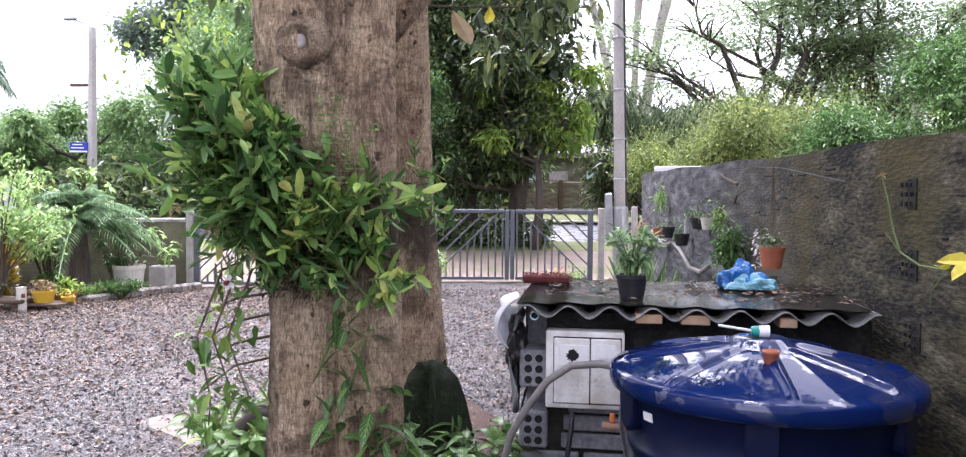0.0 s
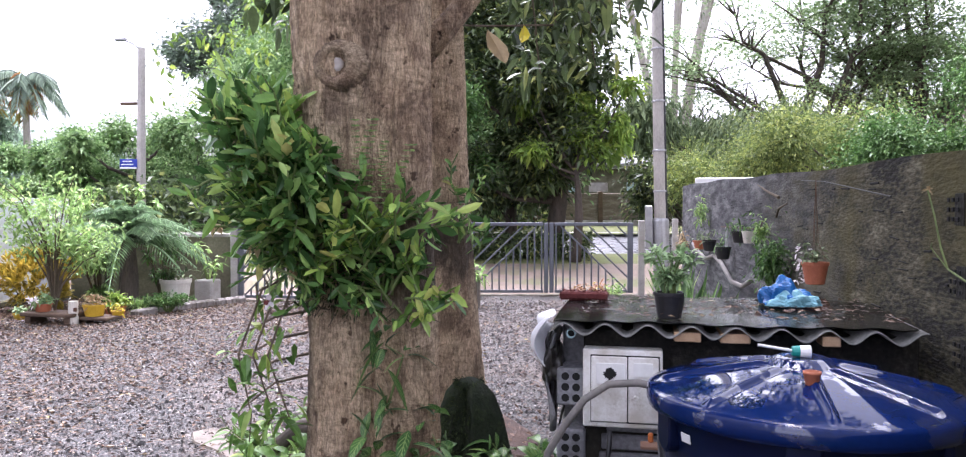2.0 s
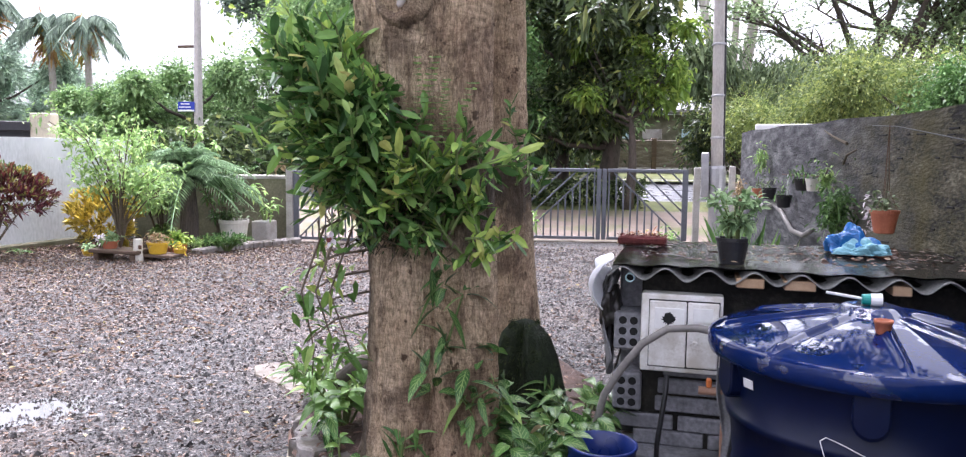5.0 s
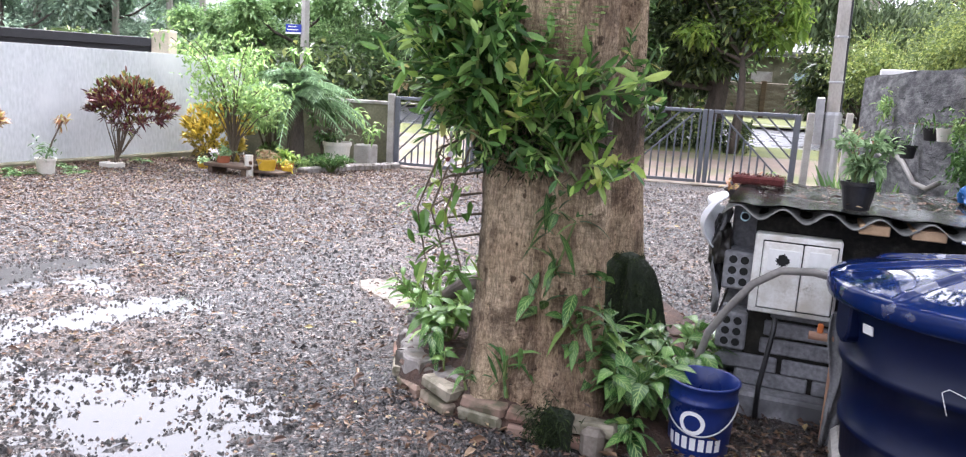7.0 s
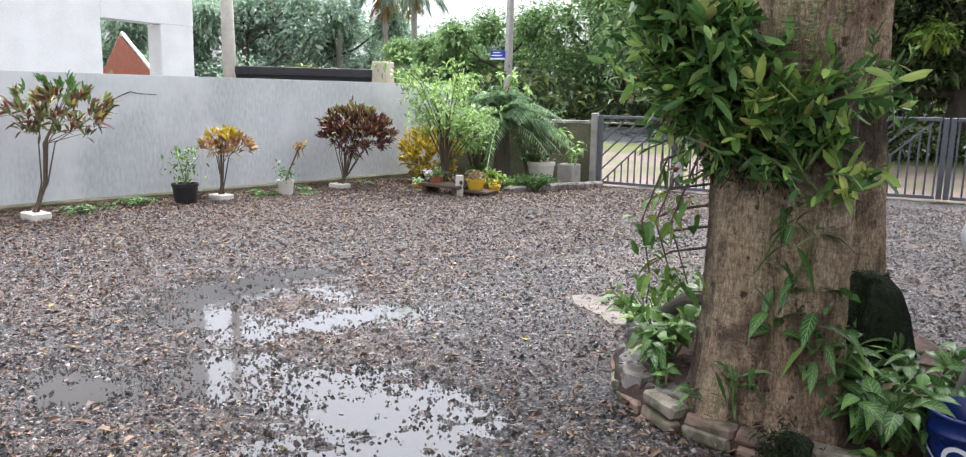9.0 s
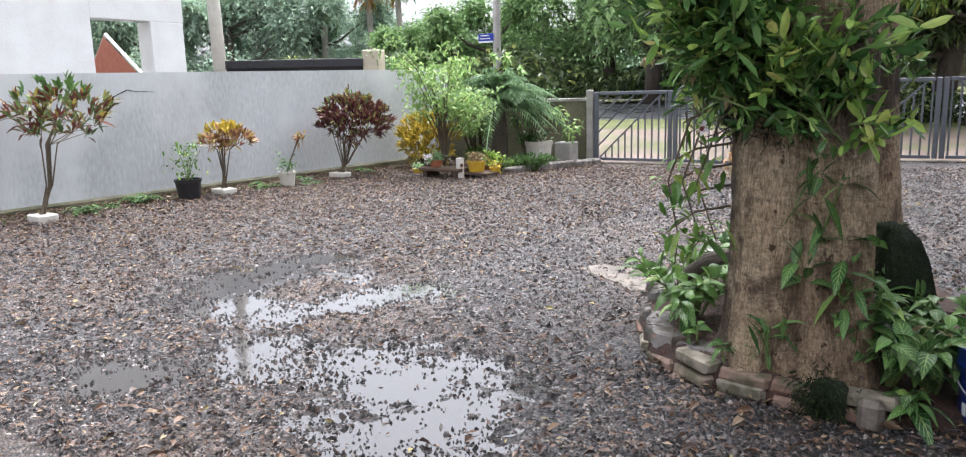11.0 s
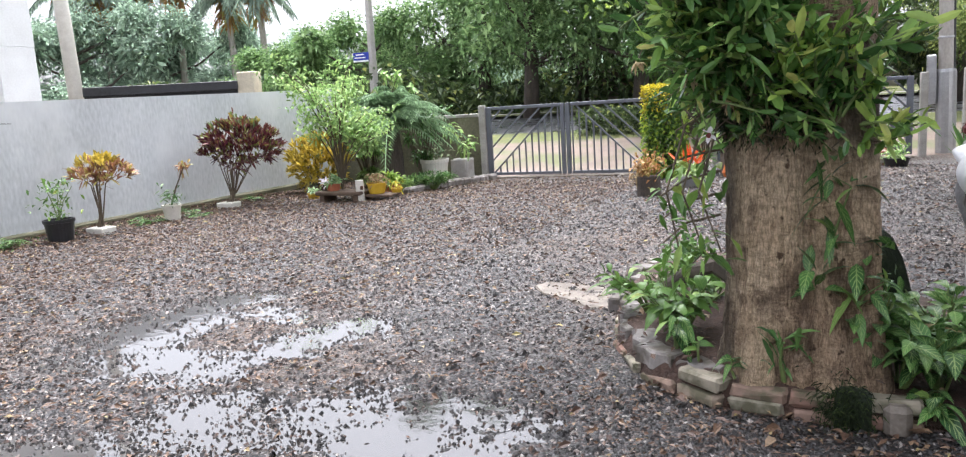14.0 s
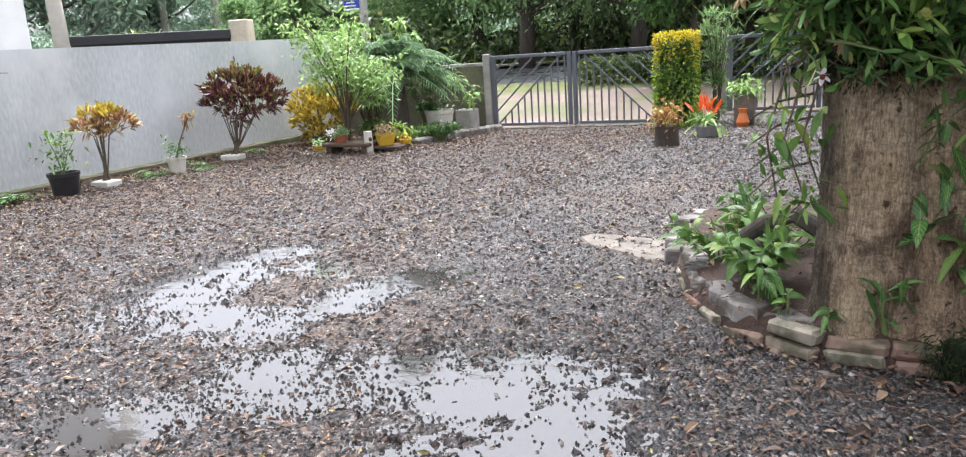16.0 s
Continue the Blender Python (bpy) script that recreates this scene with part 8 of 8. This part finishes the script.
for k in range(76):
    a, el = q.uniform(0, 6.28), q.uniform(0.1, 1.45)
    d = Vector((math.cos(a) * math.cos(el), math.sin(a) * math.cos(el), math.sin(el)))
    ln = q.uniform(0.95, 1.4)
    P = [Vector((0, 0, 1.08)) + d * ln * f + Vector((0, 0, -0.6 * ln * f * f)) for f in np.linspace(0, 1, 12)]
    s.tube(P, [0.007] * 12, 4, cap=False)
    for i in range(2, 12):
        tan = (P[i] - P[i - 1]).normalized()
        sd = tan.cross(Vector((0, 0, 1))).normalized()
        b = [tuple(P[i - 1].lerp(P[i], f)) for f in (0, 0.5)] * 2
        s.leaves(b, [tuple(sd * g + tan * 0.7) for g in (1, 1, -1, -1)], 0.24 * (1.15 - i / 14), 0.017, 0.5, 0.1, 0.3, simple=True)
part("fronds", s, L_PALM, dp)
tb_ = thing("garden_bench", (-7.3, 8.25, 0), "rough timber plank table holding small pots", "plant table")
part("plank", Shape().box((0, 0, 0.13), (0.75, 0.34, 0.05), 0.01), WOOD_OLD, tb_)
part("plank", Shape().box((0.5, 0.12, 0.08), (0.5, 0.3, 0.04), 0.01), WOOD_OLD, tb_)
for x in (-0.28, 0.28):
    part("leg", Shape().box((x, 0, 0.05), (0.08, 0.3, 0.11), 0.01), WOOD_OLD, tb_)
wp = thing("post_planter", (-6.98, 8.18, 0), "short weathered white post at the bed corner", "post")
part("post", Shape().tube([(0, 0, 0), (0, 0, 0.3)], [0.06, 0.055], 14), WHITE_POT, wp)
part("stain", Shape().box((0.05, -0.03, 0.2), (0.04, 0.03, 0.05), 0.01), RUST, wp, "rusty stain")


def small_pot(loc, material, r, h, leaf, label, n=60, L=0.09, W=0.03, up=0.5):
    t = thing("potted_plant", loc, label, "potted plant", "small pots in the garden corner")
    pot(t, material, r * 0.8, r, h)
    part("foliage", Shape().leaves(rng.normal(0, r * 0.55, (n, 3)) * [1, 1, 0.6] + [0, 0, h + r * 0.4], ball_dirs(n, up), L, W, 0.4), leaf, t)


small_pot((-7.45, 8.22, 0.155), TERRACOTTA, 0.1, 0.1, L_SAGE, "pale succulents in a clay bowl", 90, 0.08, 0.035)
small_pot((-7.6, 8.3, 0.155), WOOD_OLD, 0.09, 0.08, L_WHITE, "pale flowers in a wooden bowl", 60, 0.06, 0.035)
small_pot((-6.82, 8.35, 0.1), YELLOW, 0.13, 0.15, L_DRY, "dry pink flowers in a yellow pot", 120, 0.07, 0.025)
small_pot((-6.6, 8.5, 0.1), YELLOW, 0.08, 0.06, L_YELLOW, "small yellow tray with seedlings", 30, 0.07, 0.02)
small_pot((-7.95, 8.4, 0.0), YELLOW, 0.09, 0.1, L_SAGE, "small yellow pot with pale leaves", 60, 0.07, 0.03)
small_pot((-6.95, 8.9, 0.0), TERRACOTTA, 0.13, 0.18, L_BRIGHT, "bright lime green foliage in a clay pot", 190, 0.13, 0.05)
small_pot((-7.15, 9.9, 0.0), BLACK_PLASTIC, 0.13, 0.16, L_GREEN, "black plastic pot with low green plant", 30)
small_pot((-7.2, 10.6, 0.0), WHITE_POT, 0.22, 0.45, L_GREYGREEN, "large white pot behind the palm", 60, 0.14, 0.04)
t = thing("frangipani", (-6.9, 11.0, 0.0), "young frangipani in a square white planter", "potted plant")
part("planter", Shape().box((0, 0, 0.21), (0.3, 0.3, 0.42), 0.02), CONCRETE, t, "square pale planter")
part("stem", Shape().tube([(0, 0, 0.4), (-0.08, 0, 0.7), (-0.22, 0.02, 0.95)], [0.02, 0.018, 0.012], 7), STEM_GREEN, t)
part("stem", Shape().tube([(0, 0, 0.4), (0.06, 0.03, 0.6), (0.12, 0.05, 0.72)], [0.02, 0.016, 0.012], 7), STEM_GREEN, t)
n = 60
part("foliage", Shape().leaves(np.concatenate([rng.normal(0, 0.05, (n // 2, 3)) + [-0.2, 0.02, 0.92], rng.normal(0, 0.07, (n // 2, 3)) + [0.1, 0.04, 0.66]]), ball_dirs(n, 0.2), 0.17, 0.05, 0.5), L_LIGHT, t)
bush("ground_cover", (-6.75, 9.75, 0.02), "mound of fine green ground cover inside the kerb", "ground cover", 40, 0.34, 0.24, 0.07, 0.02, L_GREEN, 75, 12, "", 0.6, 0.3, 2, True)
bush("spider_plant", (-7.0, 9.5, 0.02), "clump of arching striped grassy leaves", "plant", 10, 0.1, 0.14, 0.22, 0.016, L_LIGHT, 76, 8, "", 0.9, 0.7, 2)
kb = thing("stone_kerb", (0, 0, 0), "border of rough stones beside the gate", "kerb")
for k in range(11):
    f = k / 10
    part("stone", Shape().box((-6.85 + 0.32 * f - 0.1 * math.sin(3 * f), 9.25 + 2.1 * f, 0.02 - 0.06 * f), (0.13, 0.22, 0.10 + 0.04 * f), 0.03, Matrix.Rotation(0.1 * math.sin(5 * k) - 0.15, 3, "Z")), PAVER, kb)
n = 800
sx, sy = rng.uniform(-9.3, -6.8, n), rng.uniform(8.3, 11.0, n)
solid("corner_litter", Shape().leaves(np.stack([sx, sy, ground_z(sx, sy) + 0.02], 1), np.stack([rng.normal(0, 1, n), rng.normal(0, 1, n), rng.normal(0, 0.2, n)], 1), rng.uniform(0.03, 0.08, n), 0.03, 0.1, 0.2, 0.5, simple=True), LITTER, "brown leaves under the garden plants", "leaf litter", kind="stuff")

# ---- between the gates ----
hc = thing("clipped_hedge", (-3.5, 10.95, 0), "square-clipped yellow-topped duranta hedge column", "hedge")
n = 3600
pp = rng.uniform(-1, 1, (n, 3))
ax = rng.integers(0, 3, n)
sg = np.where(rng.random(n) < 0.5, -1, 1)
pp[np.arange(n), ax] = sg * rng.uniform(0.8, 1.02, n)
pp = pp * [0.29, 0.2, 0.66] + [0, 0, 0.68]
hi = pp[:, 2] + rng.normal(0, 0.12, n) > 1.0
for sel, m_, nm in ((hi, L_YELLOW, "yellow_top"), (~hi, L_HEDGE, "foliage")):
    b = pp[sel]
    part(nm, Shape().leaves(b, (b - [0, 0, 0.6]) * [1, 1, 0.5] + rng.normal(0, 0.3, b.shape), rng.uniform(0.04, 0.08, len(b)), 0.03, 0.3, simple=True), m_, hc)
part("stem", Shape().tube([(0, 0, 0), (0, 0, 0.9)], 0.03, 8), TWIG, hc)
n = 1500
part("core", Shape().leaves(rng.uniform(-1, 1, (n, 3)) * [0.24, 0.15, 0.6] + [0, 0, 0.66], ball_dirs(n, 0.5), 0.1, 0.05, 0.2, simple=True), L_GREEN, hc)
sp = thing("stump_planter", (-3.2, 8.75, 0), "cut log used as a planter with orange-leaved plant", "planter")
part("log", trunk_shape((0, 0, 0), [(0, 0.17), (0.15, 0.165), (0.27, 0.17)], 0.15, 40, 14, 6.0), BARK_DARK, sp)
n = 220
part("foliage", Shape().leaves(rng.normal(0, 1, (n, 3)) * [0.11, 0.1, 0.08] + [0.02, 0, 0.4], ball_dirs(n, 0.5), 0.1, 0.035, 0.4), L_ORANGE, sp)
n = 90
part("pale_leaves", Shape().leaves(rng.normal(0, 1, (n, 3)) * [0.05, 0.08, 0.08] + [-0.13, -0.05, 0.33], ball_dirs(n, 0.2), 0.08, 0.025, 0.5), L_DRY, sp, "pale dry leaves")
sp.scale = (0.8, 0.8, 0.9)
rbm = thing("bromeliad", (-2.85, 9.55, 0), "bromeliad with red flower spikes in a grey pot", "bromeliad")
pot(rbm, METAL, 0.12, 0.15, 0.16, label="grey pot")
n = 46
part("foliage", Shape().leaves(rng.normal(0, 0.05, (n, 3)) * [1, 1, 0.3] + [0, 0, 0.2], ball_dirs(n, 0.7), 0.3, 0.04, 0.6), L_LIGHT, rbm)
for p, d in zip(rng.normal(0, 0.07, (26, 3)) * [1, 1, 0.5] + [0, 0, 0.32], ball_dirs(26, 2.2)):
    part("flower_spike", Shape().leaves([tuple(p)], [tuple(d)], 0.24, 0.035, 0.15), L_RED, rbm, "red flower spike")
bush("conifer_bush", (-3.0, 11.3, 0), "dark feathery conifer bush between the gates", "shrub", 22, 0.25, 1.55, 0.16, 0.02, L_TREE, 81, 14, "", 1.2, 0.1, 4, True, TWIG)
op = thing("potted_plant", (-2.55, 10.8, 0), "yellow-green plant on a concrete box with orange vase", "potted plant")
part("box", Shape().box((0, 0, 0.22), (0.26, 0.26, 0.44), 0.01), SLAB, op, "dirty concrete box stand")
part("vase", Shape().lathe([(0.06, 0), (0.09, 0.08), (0.05, 0.2), (0.06, 0.26)], 18, (0.0, -0.22, 0)), ORANGE, op, "orange vase")
n = 120
part("foliage", Shape().leaves(rng.normal(0, 0.1, (n, 3)) * [1.2, 1, 0.6] + [0, 0, 0.52], ball_dirs(n, 0.5), 0.15, 0.04, 0.5), L_LIGHT, op)
for k, (x, y, m_, mm, lab) in enumerate(((-0.5, 11.6, BLACK_PLASTIC, L_LIGHT, "pale flowering plant in a black pot by the gate"), (-1.0, 11.5, BLACK_PLASTIC, L_BRONZE, "bronze plant in a low dark pot by the gate"), (-0.75, 11.9, WHITE_POT, L_BRONZE, "bronze-leaved plant in a pale pot by the gate"))):
    t = thing("potted_plant", (x, y, 0), lab, "potted plant", "pots by the gate")
    pot(t, m_, 0.13, 0.16, 0.14)
    n = 90
    part("foliage", Shape().leaves(rng.normal(0, 0.08, (n, 3)) + [0, 0, 0.18], ball_dirs(n, 0.5), 0.1, 0.035, 0.5), mm, t)

# ---- leafy twigs of the big tree that hang into view ----
q = np.random.default_rng(90)
for k, (x, y, z) in enumerate(((-0.45, 3.9, 2.5), (-0.5, 4.4, 2.75), (-0.85, 5.6, 2.65), (-0.6, 5.9, 2.5), (-0.7, 5.3, 2.85), (-1.0, 5.8, 2.4), (-0.4, 5.7, 2.8), (-0.95, 5.2, 2.6), (-2.1, 4.2, 2.5), (-1.95, 3.9, 2.62), (-1.85, 4.4, 2.45))):
    pts = [(0, 0, 0.9), (0.1, 0, 0.45), (0.15, 0.05, 0)]
    hd = [(0.1 + 0.12 * q.normal(), 0.12 * q.normal(), z_) for z_ in (-0.02, 0.08, 0.18, 0.28, 0.4, 0.5, 0.65)]
    leafy_plant("hanging_twig", (x, y, z), "drooping twig with large dark leaves", "twig", [pts], hd, 0.135, 0.055, L_DARK, 12, 0.09, -0.5, 0.35, "hanging twigs", TWIG, 0.012)
for k, (x, y, z, ex, ez, n_) in enumerate(((-1.7, 4.6, 3.1, -1.35, -0.95, 16), (-1.9, 4.3, 2.9, -0.9, -0.75, 13), (-1.7, 4.9, 2.6, -0.95, -0.55, 13), (-1.6, 4.5, 2.3, -0.8, -0.35, 11))):
    pts = [(0.25, -0.2, 0.35), (0, 0, 0), (ex * 0.5, 0.05, ez * 0.35), (ex, 0.0, ez)]
    hd = [(ex * f + 0.1 * q.normal(), 0.14 * q.normal(), ez * f ** 1.4 + 0.09 * q.normal()) for f in np.linspace(0.1, 1.0, n_)]
    leafy_plant("leafy_branch", (x, y, z), "low branch with sunlit yellow-green leaves", "branch", [pts], hd, 0.06, 0.028, L_BRIGHT, 17, 0.07, 0.3, 0.3, "low green branches", STEM_GREEN, 0.003)
t = thing("withered_leaf", (-0.78, 3.5, 2.16), "large withered pale leaf caught on a twig", "leaf")


def hung_leaf(x, z, ln, wd, lean):
    """One leaf that hangs flat, tip down, with a little curl."""
    rim = [(0.0, 0.0), (0.2, 0.6), (0.45, 1.0), (0.7, 0.8), (0.9, 0.35), (1.0, 0.0)]
    pts = [(w, f) for f, w in rim] + [(-w, f) for f, w in rim[-2:0:-1]]
    V = [(x + lean * ln * f + wd / 2 * w, -0.02 * math.cos(3 * w) - 0.01 * f, z - ln * f) for w, f in pts]
    mid_ = [(x + lean * ln * 0.5, -0.005, z - ln * 0.5)]
    return Shape().add(V + mid_, [(i, (i + 1) % len(V), len(V)) for i in range(len(V))])


part("leaf", hung_leaf(0.0, 0.06, 0.16, 0.09, 0.55), L_DRY, t)
part("yellow_leaf", hung_leaf(0.17, 0.07, 0.08, 0.05, -0.1), L_YELLOW, t, "small yellow leaf")
part("twig", Shape().tube([(-0.2, 0.1, 0.12), (0.0, 0, 0.08), (0.3, 0, 0.07)], 0.005, 5), TWIG, t)
